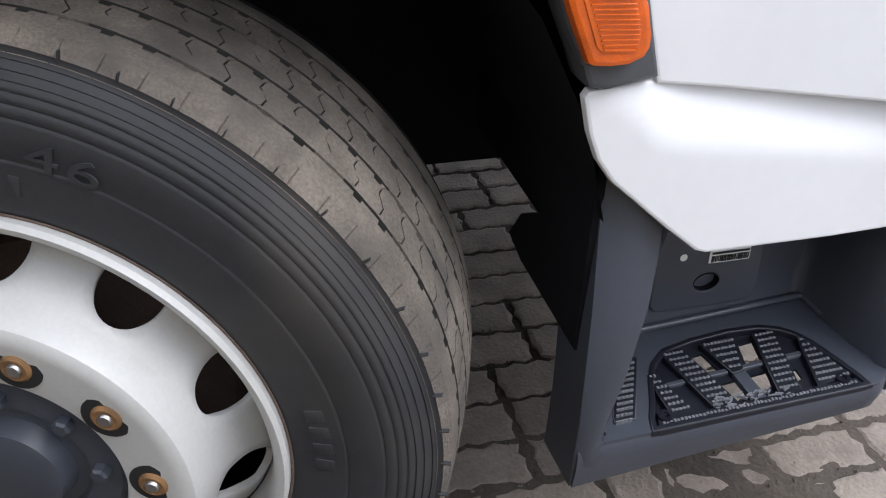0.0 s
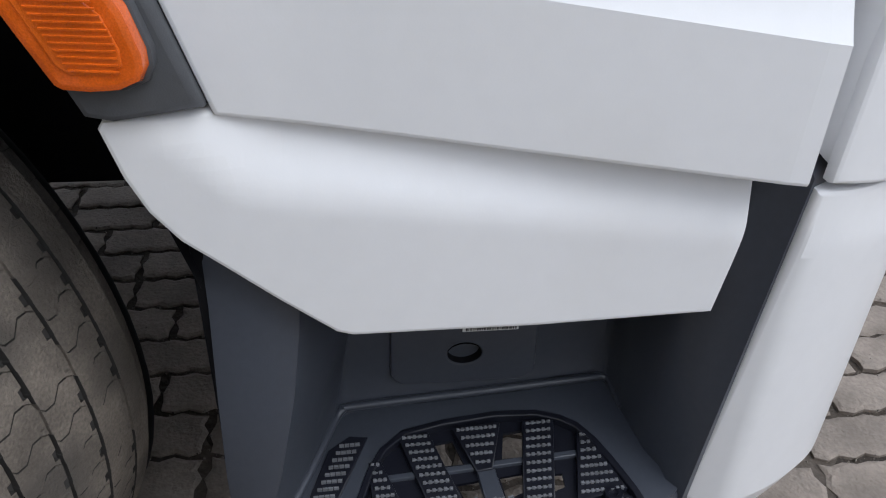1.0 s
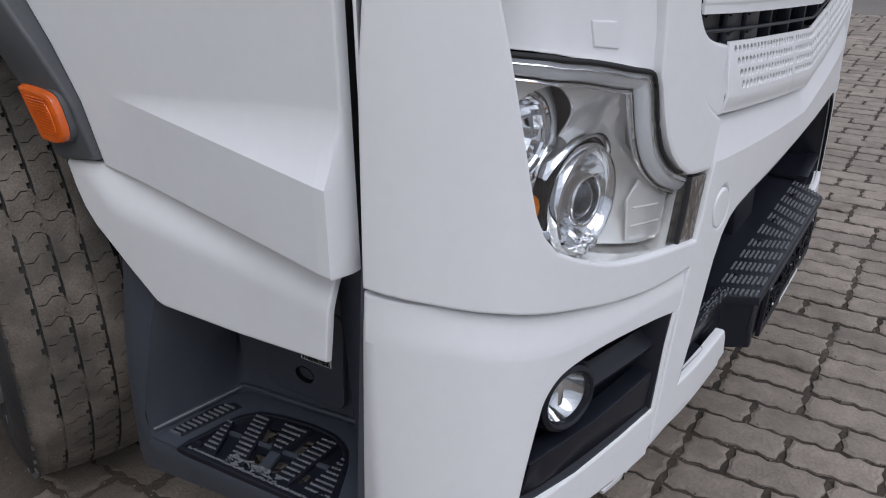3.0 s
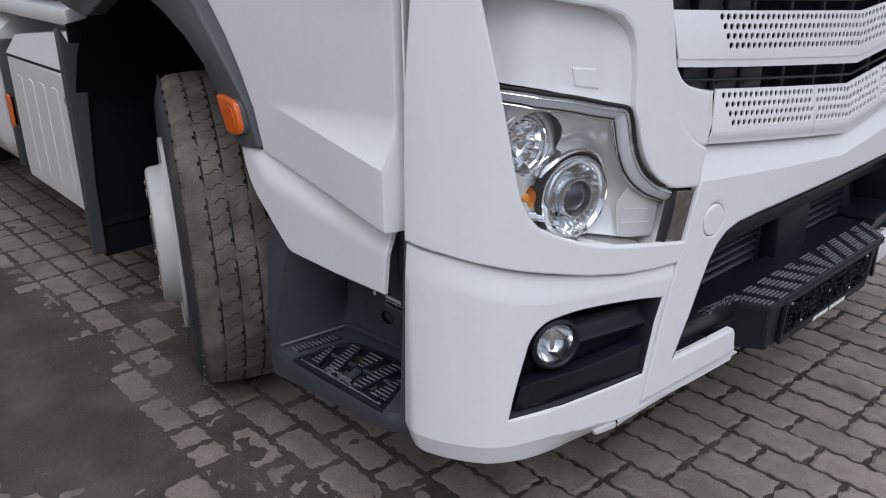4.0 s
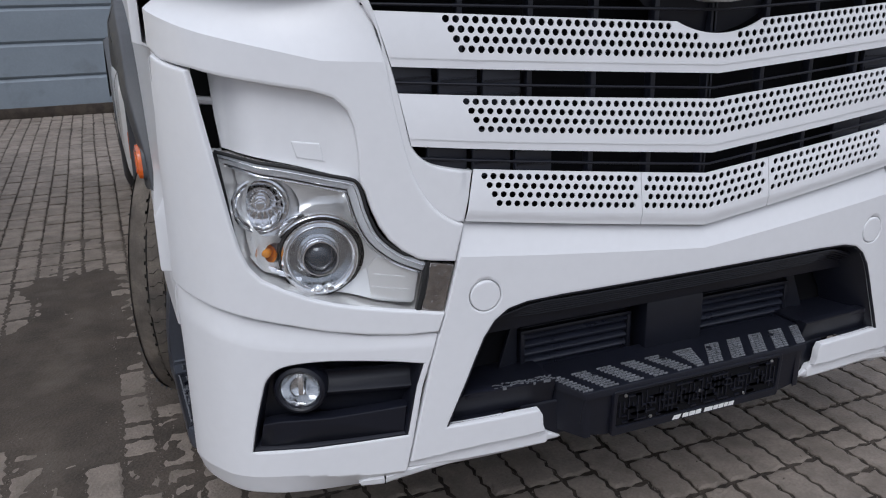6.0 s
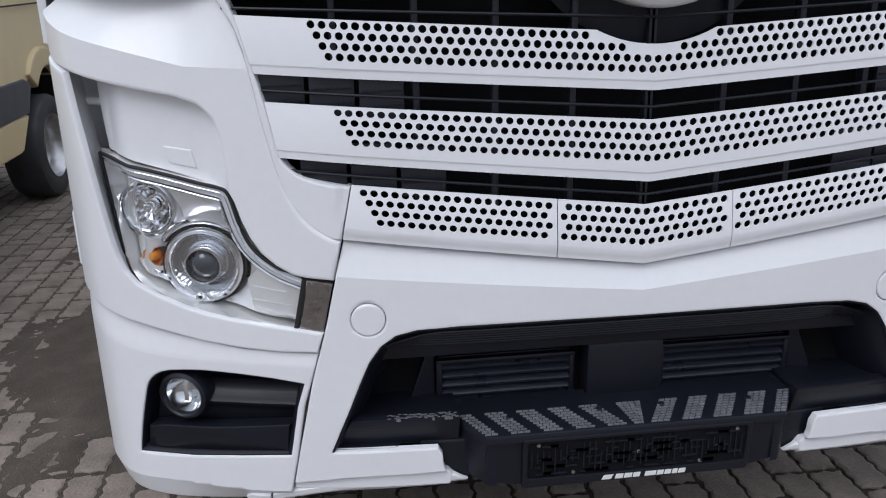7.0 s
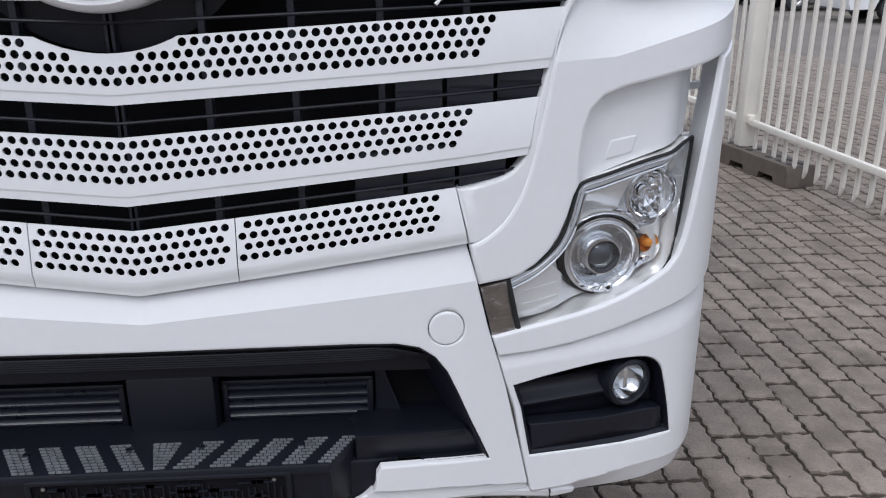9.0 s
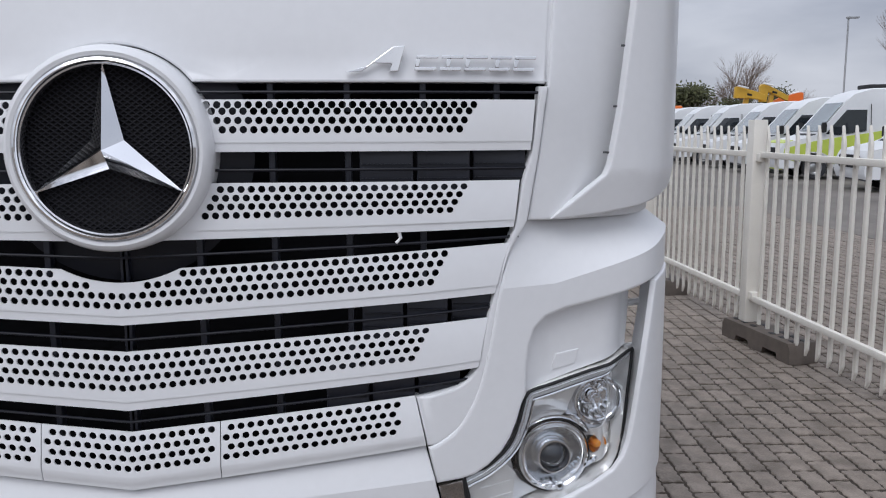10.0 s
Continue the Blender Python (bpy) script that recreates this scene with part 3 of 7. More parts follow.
for k in range(3):
    a = radians(90 + 120 * k)
    tip = (0.168 * math.cos(a), 0.168 * math.sin(a), 0.018)
    l = (0.037 * math.cos(a + radians(60)), 0.037 * math.sin(a + radians(60)), 0.014)
    r = (0.037 * math.cos(a - radians(60)), 0.037 * math.sin(a - radians(60)), 0.014)
    low = [Vector((q[0], q[1], 0.010)) for q in (tip, l, r)]
    c = bm.verts.new((0, 0, 0.050))
    t, l, r = (bm.verts.new(q) for q in (tip, l, r))
    bm.faces.new((c, l, t))
    bm.faces.new((c, t, r))
    lt, ll, lr = (bm.verts.new(q) for q in low)
    bm.faces.new((l, ll, lt, t))
    bm.faces.new((t, lt, lr, r))
bmesh.ops.remove_doubles(bm, verts=bm.verts, dist=1e-5)
bmesh.ops.transform(bm, matrix=EM, verts=bm.verts)
part("star", bm, CHROME, emblem, "plain chrome three-pointed star", 10)
part("emblem_tray", lathe([(0.272, -0.055), (0.20, -0.045), (0.19, -0.06)], 60, EM), BLACK, truck)

# chrome maker's plate, as plain slanted bars
badge = new("badge")
badge.parent = truck
badge_at = lambda u, w, o: on_front(u + 0.20 * (w - 1.773), w, o - 0.006)
part("chrome_swoosh", skin([(0.478, 1.768), (0.520, 1.782), (0.566, 1.820), (0.590, 1.822), (0.586, 1.770), (0.566, 1.770), (0.570, 1.786), (0.530, 1.786), (0.512, 1.770)], badge_at, 0.008, 0.0016), CHROME, badge)
for k in range(5):
    x0 = 0.618 + 0.0525 * k
    for z0, z1 in ((1.772, 1.7795), (1.7965, 1.804)):
        part("chrome_bar", skin([(x0, z0), (x0 + 0.046, z0), (x0 + 0.046, z1), (x0, z1)], badge_at, 0.008, 0.0016), CHROME, badge)
    part("chrome_bar", skin([(x0 + 0.012 * (k % 2), 1.7795), (x0 + 0.009 + 0.012 * (k % 2), 1.7795), (x0 + 0.009 + 0.012 * (k % 2), 1.7965), (x0 + 0.012 * (k % 2), 1.7965)], badge_at, 0.007, 0.0012), CHROME, badge)

# body panel between grille and headlight, with its brow
for side in (-1, 1):
    def brow_off(s, z):
        zc = max(1.312 + (s - S(0.863)) * 0.055, 1.318 + (s - S(0.934)) * 0.252)
        f = min(1.0, max(0.0, (s - 0.83) / 0.5))
        return -max(0.0, z - zc) * (0.15 + 1.15 * f)

    seam = [(0.862, 1.47)] + seam_curve() + [(0.661, 0.874)]
    lamp_edge = [(0.716, 0.880), (0.745, 0.887), (0.778, 0.908), (0.806, 0.935), (0.826, 0.967), (0.841, 1.005), (0.852, 1.045), (0.862, 1.066)]
    brow = [(0.862, 1.13), (0.868, 1.18), (0.880, 1.215), (0.905, 1.241), (0.95, 1.257), (1.02, 1.270), (1.10, 1.287), (1.168, 1.306), (1.214, 1.318)]
    line = [(S(x), z) for x, z in seam + lamp_edge + brow] + [(SY(0.272), 1.333), (SY(0.298), 1.338), (SY(0.298), 1.478), (S(1.1), 1.472), (S(0.95), 1.47)]
    part("front_side_panel", skin(line, lambda s, z, o, side=side: on_plan(s, z, o + brow_off(s, z), side), 0.03, 0.008, du=0.02, dw=0.05, lines=[((S(0.863), 1.312), (S(0.934), 1.312 + 0.055 * (S(0.934) - S(0.863))), 0.003), ((S(0.934), 1.318), (S(1.136), 1.318 + 0.252 * (S(1.136) - S(0.934))), 0.003)]), WHITE, truck)
    # upper corner: pillar cover and the upright deflector before it
    line = [(S(0.9045), 1.745), (S(0.8865), 1.60), (S(0.8625), 1.455), (S(1.0), 1.455), (S(1.10), 1.455), (SY(0.298), 1.46), (SY(0.298), 2.2), (S(0.949), 2.2)]
    part("pillar_cover", skin(line, lambda s, z, o, side=side: on_plan(s, z, o - 0.012 - 0.035 * smooth(0.90, 1.12, s) - 0.05 * smooth(1.7, 2.2, z) * smooth(1.2, 0.9, s), side), 0.02, 0.006, du=0.04, dw=0.06), WHITE, truck)
    line = [(S(0.912), 1.457), (S(1.03), 1.466), (S(1.12), 1.480), (S(1.19), 1.502), (SY(0.30), 1.53), (SY(0.42), 1.545), (SY(0.42), 2.2), (S(1.112), 2.2), (S(1.088), 1.924), (S(1.062), 1.70), (S(1.040), 1.575), (S(1.030), 1.553), (S(0.955), 1.492)]
    part("wind_deflector", skin(line, lambda s, z, o, side=side: on_plan(s, z, o + 0.012 - 0.18 * max(0.0, 1.556 + 0.03 * (s - 1.0) - z), side), 0.022, 0.005, du=0.03, dw=0.028), WHITE, truck, "white upright wind deflector")
    bm = bmesh.new()
    for z in (1.60, 1.70, 1.83):
        x = float(np.interp(z, [1.553, 1.70, 1.924], [1.03, 1.062, 1.088]))
        tube([on_plan(S(x + 0.01), z, -0.004, side), on_plan(S(x - 0.006), z + 0.001, -0.014, side)], 0.0028, 6, bm)
    tagged(part("deflector_clips", bm, FLARE, truck), kind="stuff")
    # recessed wall above the headlight
    line = [(S(0.845), 1.05), (S(0.845), 1.27), (S(0.95), 1.29), (S(1.02), 1.30), (S(1.12), 1.32), (S(1.185), 1.33), (S(1.177), 1.20), (S(1.167), 1.137), (S(1.09), 1.127), (S(1.05), 1.119), (S(0.98), 1.100), (S(0.90), 1.075)]
    part("lamp_recess_panel", skin(line, lambda s, z, o, side=side: on_plan(s, z, o - 0.010 - 0.022 * smooth(0.84, 0.93, s) - 0.034 * smooth(S(1.05), S(1.15), s), side), 0.01, 0.004, du=0.02, dw=0.05), WHITE, truck)
    line = [(S(0.928), 1.109), (S(0.985), 1.120), (S(0.994), 1.155), (S(0.937), 1.147)]
    part("washer_cover", skin(line, lambda s, z, o, side=side: on_plan(s, z, o - 0.0285, side), 0.004, 0.003), WHITE, truck)
    # corner panel with its upright fin, running in below the headlight
    line = [(SY(0.306), 0.830), (SY(0.297), 1.10), (SY(0.272), 1.328), (S(1.208), 1.314), (S(1.172), 1.302), (S(1.162), 1.235), (S(1.146), 1.137), (S(1.132), 1.051), (S(1.120), 0.978), (S(1.110), 0.930), (S(1.096), 0.895),
            (S(1.072), 0.866), (S(1.030), 0.842), (S(0.975), 0.817), (S(0.93), 0.802), (S(0.88), 0.790), (S(0.80), 0.776), (S(0.742), 0.767), (S(0.689), 0.757), (S(0.703), 0.713),
            (S(0.78), 0.715), (S(0.862), 0.724), (S(0.95), 0.741), (S(1.02), 0.760), (S(1.09), 0.779), (S(1.15), 0.798), (S(1.205), 0.816)]
    part("corner_panel", skin(line, lambda s, z, o, side=side: on_plan(s, z, o + 0.004, side), 0.014, 0.005, du=0.022, dw=0.014), WHITE, truck)
    fin = [(0.868, 1.082), (0.895, 1.098), (0.925, 1.108), (0.978, 1.120), (1.06, 1.1335), (1.137, 1.146), (1.235, 1.162), (1.30, 1.171)]
    rows = [[(side * (x + 0.004 - 0.10 * d), on_plan(S(x), z, -0.010)[1] + d, z) for z, x in fin] for d in (0.0, 0.02, 0.05, 0.085)]
    v, f = loft(rows)
    raw("fin_inner_wall", v, f, FINWALL, truck, "silver grey inner side of the corner fin", 60)
    rows = [[(side * (abs(on_plan(S(x), z, -0.068)[0]) - 0.10 * d), on_plan(S(x), z, -0.068)[1] + d, z) for z, x in ((1.10, 1.166), (1.137, 1.167), (1.20, 1.175), (1.32, 1.183), (1.36, 1.183))] for d in (0.0, 0.004, 0.02, 0.09, 0.18)]
    v, f = loft(rows)
    raw("recess_return", v, f, WHITE, truck, "", 60)
    for z in (1.13, 1.24):
        part("fin_bracket", tube([on_plan(SY(0.25), z, -0.012, side), (side * 1.11, 0.24, z - 0.01)], 0.009, 8), SATIN, truck)
    # bumper corner
    seam_z = lambda s: float(np.interp(s, [S(0.70), S(0.862), S(1.02), S(1.131), S(1.205), SY(0.307)], [0.708, 0.719, 0.754, 0.785, 0.810, 0.820]))
    top = [(SY(0.311), 0.8255), (SY(0.303), 0.825), (S(1.205), 0.811), (S(1.15), 0.793), (S(1.09), 0.774), (S(1.02), 0.755), (S(0.95), 0.736), (S(0.862), 0.719), (S(0.78), 0.710), (S(0.7031), 0.708)]
    low = [(S(0.7219), 0.643), (S(0.7639), 0.46), (S(0.7919), 0.33), (S(0.798), 0.303), (S(0.84), 0.312), (S(0.95), 0.319), (S(1.05), 0.330), (S(1.12), 0.336), (S(1.2), 0.336), (SY(0.27), 0.336), (SY(0.325), 0.336), (SY(0.352), 0.342)]
    fog = [(0.738, 0.638), (0.80, 0.650), (0.88, 0.661), (0.96, 0.668), (1.02, 0.666), (1.055, 0.657), (1.080, 0.632), (1.093, 0.592), (1.111, 0.518), (1.123, 0.453), (1.0, 0.454), (0.88, 0.457), (0.779, 0.460)]
    bend = curve_through([(x, z, 0) for x, z in fog[1:10]], 4)
    FOG = [(S(x), z) for x, z in fog[:1] + [(p[0], p[1]) for p in bend] + fog[10:]]

    band = lambda s: 0.030 + 0.030 * smooth(S(0.80), S(1.12), s)

    def corner_z(s, w):
        top_z = seam_z(s)
        if w <= 0.58:
            return w
        crease = top_z - band(s)
        return 0.58 + (crease - 0.58) * (w - 0.58) / 0.17 if w <= 0.75 else crease + (top_z - crease) * (w - 0.75) / 0.05

    def corner_w(s, z):
        if z <= 0.58:
            return z
        crease = seam_z(s) - band(s)
        return 0.58 + (z - 0.58) * 0.17 / (crease - 0.58) if z <= crease else min(0.8, 0.75 + (z - crease) * 0.05 / band(s))

    def corner_off(s, w):
        d = (w - 0.75) / 0.05
        soft = 0.2
        lean = 0.0 if d < -soft else (d if d > soft else (d + soft) ** 2 / (4 * soft))
        k = smooth(S(0.84), S(1.08), s)
        hem = -(0.95 - 0.62 * k) * max(0.0, 0.368 + 0.022 * k - corner_z(s, w))
        hem -= 0.45 * max(0.0, s - SY(0.306))
        return hem - (0.006 + 0.006 * smooth(S(0.85), S(1.1), s) - 0.008 * smooth(S(1.15), SY(0.29), s)) * lean

    part("bumper_corner", skin([(s, 0.8) for s, z in top] + [(s, corner_w(s, z)) for s, z in low], lambda s, w, o, side=side: on_plan(s, corner_z(s, w), o + corner_off(s, w), side), 0.02, 0.005, [[(s, corner_w(s, z)) for s, z in FOG]], du=0.022, cuts_w=(0.352, 0.365, 0.3665, 0.368, 0.3695, 0.378, 0.386, 0.39, 0.394, 0.43, 0.5, 0.58, 0.66, 0.738, 0.742, 0.746, 0.75, 0.754, 0.758, 0.762, 0.775)), WHITE, truck)
    # fog lamp recess
    fl = new("fog_lamp")
    fl.parent = truck
    cs, cz = sum(p[0] for p in FOG) / len(FOG), sum(p[1] for p in FOG) / len(FOG)
    rings = [(1.0, -0.004), (0.975, -0.004), (0.95, -0.016), (0.93, -0.055)]
    bm = bmesh.new()
    loops = [[bm.verts.new(on_plan(cs + (s - cs) * k, cz + (z - cz) * (k - 0.03 * (i > 1)), d, side)) for s, z in FOG] for i, (k, d) in enumerate(rings)]
    for a, b in zip(loops, loops[1:]):
        for i in range(len(FOG)):
            j = (i + 1) % len(FOG)
            bm.faces.new((a[i], a[j], b[j], b[i]))
    bm.faces.new(loops[-1])
    part("bezel", bm, BLACK, fl)
    line = [(S(0.784), 0.464), (S(1.112), 0.458), (S(1.098), 0.520), (S(1.06), 0.526), (S(0.95), 0.524), (S(0.777), 0.534)]
    part("lower_plate", skin(line, lambda s, z, o, side=side: on_plan(s, z, o - 0.009 - 0.006 * smooth(0.47, 0.46, z), side), 0.035, 0.004, du=0.05), BLACK, fl)
    # hollow channel running in from the lamp, with a rounded bar below it
    rows = []
    for z, d in ((0.640, -0.014), (0.634, -0.030), (0.622, -0.044), (0.608, -0.047), (0.595, -0.040), (0.586, -0.026), (0.580, -0.019), (0.572, -0.022), (0.568, -0.036), (0.560, -0.050), (0.538, -0.052)):
        rows.append([on_plan(S(0.757 + 0.215 * t - 0.10 * (z - 0.6) * (1 - t)), z + 0.007 * t - 0.002, d, side) for t in [i / 8 for i in range(9)]])
    v, f = loft(rows)
    raw("channel", v, f, BLACK, fl, "hollow black channel", 60)
    fm = Matrix.Translation((side * 1.006, 0.112, 0.597)) @ Matrix.Rotation(radians(90), 4, "X") @ Matrix.Rotation(radians(side * 20), 4, "Y")
    part("lamp_collar", lathe([(0.043, 0.004), (0.045, 0.014), (0.049, 0.017), (0.056, 0.013), (0.061, 0.0), (0.063, -0.05)], 44, fm), BLACK, fl)
    part("reflector", lathe([(0.0, -0.03), (0.02, -0.028), (0.035, -0.016), (0.044, 0.004)], 14, fm), FACET, fl, "bright fog lamp reflector")
    bm = bmesh.new()
    add_box(bm, -0.006, 0.006, -0.022, 0.026, -0.022, -0.004, fm, 0.002)
    part("bulb_shield", bm, CHROME, fl)
    g = part("lens", lathe([(0.0, 0.022), (0.02, 0.020), (0.036, 0.013), (0.045, 0.004)], 32, fm), CLEAR, fl, "clear round fog lamp glass")
    g.visible_shadow = False


# ---- headlights ----
LAMP = [(1.165, 1.133), (1.09, 1.123), (1.066, 1.118), (1.02, 1.109), (0.975, 1.098), (0.92, 1.083), (0.880, 1.073), (0.866, 1.064), (0.857, 1.040), (0.847, 0.998), (0.830, 0.955), (0.806, 0.926), (0.770, 0.899), (0.722, 0.877),
        (0.747, 0.762), (0.80, 0.770), (0.88, 0.785), (0.93, 0.797), (0.975, 0.812), (1.030, 0.838), (1.080, 0.862), (1.116, 0.893), (1.133, 0.935), (1.142, 0.985), (1.151, 1.05)]
PROJ, BEAM = (0.936, 0.890), (1.046, 1.006)


def headlight(side):
    hl = new("headlight")
    hl.parent = truck
    line = [(S(x), z) for x, z in LAMP]
    P = lambda s, z, o: on_plan(s, z, o - 0.012 - 0.035 * smooth(S(1.05), S(1.14), s), side)
    pts = curve_through([(*p, 0) for p in line] + [(*line[0], 0)], 3)
    part("seal", tube([P(s, z, 0.003) for s, z, _ in pts], 0.0040, 8), SEAL, hl, "black rubber seal")
    # housing: a bright shell curving back behind the glass
    cs, cz = S(0.94), 0.93
    bm = bmesh.new()
    steps = [(1.0, 0.0), (0.99, -0.03), (0.975, -0.075), (0.93, -0.115), (0.5, -0.14), (0.02, -0.14)]
    loops = [[bm.verts.new(P(cs + (s - cs) * k, cz + (z - cz) * k, d)) for s, z, _ in pts[:-1]] for k, d in steps]
    for a, b in zip(loops, loops[1:]):
        for i in range(len(a)):
            j = (i + 1) % len(a)
            bm.faces.new((a[i], a[j], b[j], b[i]))
    part("housing", bm, MIRROR, hl, "bright reflector shell", 60)
    # light guide along the upper and inner edge: a frosted band, a dark gap and a chrome lip
    strip = curve_through([(S(x), z, 0) for x, z in LAMP[:14]], 3)
    norm = []
    for i in range(len(strip)):
        (x0, z0, _), (x1, z1, _) = strip[max(0, i - 1)], strip[min(len(strip) - 1, i + 1)]
        L = math.hypot(x1 - x0, z1 - z0)
        norm.append((-(z1 - z0) / L, (x1 - x0) / L))
    rows = []
    for d, o in ((0.004, -0.002), (0.008, -0.0005), (0.016, -0.003), (0.024, -0.009), (0.0265, -0.014), (0.027, -0.03)):
        rows.append([P(x + n * d, z + m * d, o) for (x, z, _), (n, m) in zip(strip, norm)])
    v, f = loft(rows)
    raw("light_guide", v, f, GUIDE, hl, "frosted light guide strip", 50)
    for d, o, r, mat, name in ((0.0105, 0.0005, 0.0012, CHROME, "guide_line"), (0.0285, -0.018, 0.0014, SEAL, "guide_gap"), (0.0325, -0.019, 0.0026, CHROME, "guide_trim")):
        part(name, tube([P(x + n * d, z + m * d, o) for (x, z, _), (n, m) in zip(strip, norm)], r, 6), mat, hl)

    def at(x, y, z, yaw=0.0, pitch=0.0):
        return Matrix.Translation((side * x, y, z)) @ Matrix.Rotation(radians(side * yaw), 4, "Z") @ Matrix.Rotation(radians(90 - pitch), 4, "X")

    # inner plate, dished round the projector and rising to the edge
    ps, pz = S(PROJ[0]), PROJ[1]

    def dish(s, z):
        r = math.hypot(s - ps, z - pz)
        fold = 0.010 * smooth(0.0, 0.02, (s - S(0.868)) - 0.25 * (z - 0.98)) if z > 0.90 else 0.0
        return -0.030 - 0.040 * smooth(0.165, 0.075, r) - fold

    rim_line = inset(line, 0.010)
    part("inner_plate", skin(rim_line, lambda s, z, o: P(s, z, o + dish(s, z)), 0.004, 0.0, [circle(ps, pz, 0.086, 36), circle(S(BEAM[0] + 0.004), BEAM[1] + 0.004, 0.066, 28), circle(S(1.050), 0.906, 0.0215, 20)], du=0.016, dw=0.016), MIRROR, hl, "mirror-bright inner plate")
    # projector: lens, satin ring, fluted bowl and a broad rounded rim
    m = at(PROJ[0], 0.136, PROJ[1], 8)
    part("projector_bowl", lathe([(0.040, -0.018), (0.047, -0.020), (0.054, -0.014), (0.062, -0.002), (0.067, 0.006)], 30, m), FACET, hl, "fluted chrome projector bowl", 5)
    part("projector_rim", lathe([(0.067, 0.006), (0.070, 0.013), (0.075, 0.017), (0.080, 0.016), (0.0845, 0.009), (0.086, -0.002), (0.087, -0.05)], 72, m), CHROME, hl, "broad chrome rim")
    part("projector_ring", lathe([(0.0345, -0.002), (0.035, 0.011), (0.0365, 0.0150), (0.039, 0.0150), (0.0415, 0.009), (0.042, -0.02)], 56, m), CHROME, hl, "bright ring round the projector")
    part("dark_trim", lathe([(0.0872, -0.02), (0.088, 0.003), (0.0895, 0.002), (0.090, -0.05)], 64, m), SEAL, hl)
    part("projector_lens", lathe([(0.0, 0.017), (0.010, 0.0165), (0.020, 0.013), (0.029, 0.006), (0.0345, -0.001)], 48, m), DARKGLASS, hl, "dark projector glass")
    # crescent above the projector
    rows = []
    for r, h in ((0.090, 0.0), (0.094, 0.010), (0.101, 0.012), (0.107, 0.004), (0.109, -0.02)):
        rows.append([m @ Vector((r * math.cos(radians(90 + side * a)), r * math.sin(radians(90 + side * a)), h - 0.0000035 * a * a)) for a in range(-58, 64, 6)])
    v, f = loft(rows)
    raw("crescent", v, f, CHROME, hl, "", 60)
    for dx in (-0.013, 0.013):
        part("adjuster", lathe([(0.0, 0.004), (0.005, 0.0045), (0.007, 0.003), (0.0095, 0.004), (0.0115, 0.0), (0.0115, -0.012)], 20, at(PROJ[0] + dx, 0.116, PROJ[1] - 0.067, 8)), CHROME, hl)
    # main beam: a faceted bowl with a clear bulb shade, in a satin shroud
    m = at(BEAM[0] + 0.002, 0.180, BEAM[1] + 0.004, 12)
    part("main_beam_bowl", lathe([(0.0, -0.035), (0.02, -0.034), (0.034, -0.024), (0.044, -0.008), (0.049, 0.004), (0.052, 0.007), (0.055, 0.002), (0.056, -0.06)], 16, m), CHROME, hl, "faceted chrome main beam bowl", 5)
    part("bulb_cap", lathe([(0, 0.006), (0.009, 0.004), (0.013, -0.004), (0.014, -0.03)], 20, m), CHROME, hl)
    part("beam_rim", lathe([(0.054, 0.004), (0.057, 0.010), (0.061, 0.009), (0.063, -0.01)], 48, m), CHROME, hl)
    rows = []
    for r, h in ((0.062, 0.002), (0.068, 0.006), (0.080, 0.004), (0.090, -0.006), (0.094, -0.03)):
        rows.append([m @ Vector((r * math.cos(radians(a)), r * math.sin(radians(a)), h)) for a in (range(-110, 62, 6) if side < 0 else range(118, 292, 6))])
    v, f = loft(rows)
    raw("main_beam_shroud", v, f, PEARL, hl, "satin shroud of the main beam", 60)
    # indicator: amber bulb in a faceted cell coloured with the bulb's reflection, bright steps below
    im = at(1.046, 0.166, 0.905, 14)
    part("indicator_bulb", lathe([(0, 0.012), (0.006, 0.0105), (0.0105, 0.004), (0.0115, -0.004), (0.0115, -0.02)], 20, im), INDICATOR, hl, "amber indicator bulb")
    part("indicator_bowl", lathe([(0.0, -0.020), (0.013, -0.018), (0.019, -0.008), (0.0225, 0.002), (0.0235, 0.006)], 12, im), INDICATOR, hl, "amber indicator cell", 8)
    for k in range(4):
        q = 0.012 * k
        part("reflector_step", skin([(S(1.048 - q * 1.5), 0.868 - q * 0.75), (S(1.078 - q * 1.5), 0.876 - q * 0.75), (S(1.075 - q * 1.5), 0.884 - q * 0.75), (S(1.045 - q * 1.5), 0.876 - q * 0.75)], lambda s, z, o, q=q: P(s, z, o - 0.034 - 0.4 * (z - 0.86 + q * 0.75)), 0.02, 0.0015), CHROME, hl)
    # flat lower cell beside the divider, with two fine raised lines
    cell = [(S(x), z) for x, z in ((0.750, 0.778), (0.80, 0.785), (0.845, 0.795), (0.852, 0.865), (0.825, 0.893), (0.79, 0.872), (0.737, 0.852))]
    part("lower_cell", skin(cell, lambda s, z, o: P(s, z, o - 0.026 - 0.10 * max(0.0, s - S(0.80))), 0.004, 0.002, du=0.03), MIRROR, hl)
    bm = bmesh.new()
    for x0, x1, z in ((0.768, 0.838, 0.838), (0.762, 0.842, 0.808)):
        tube([P(S(x0), z, -0.025), P(S(x1), z + 0.012, -0.029)], 0.0015, 6, bm)
    part("guide_lines", bm, PAPER, hl)
    g = part("lens", skin(line, lambda s, z, o: P(s, z, o + 0.004), 0.003, 0.0, du=0.03), CLEAR, hl, "clear headlight cover")
    g.visible_shadow = False
    line = [(S(x), z) for x, z in ((0.727, 0.877), (0.7195, 0.8785), (0.743, 0.762), (0.752, 0.764))]
    part("divider", skin(line, lambda s, z, o: P(s, z, o + 0.008), 0.02, 0.002), SEAL, hl)
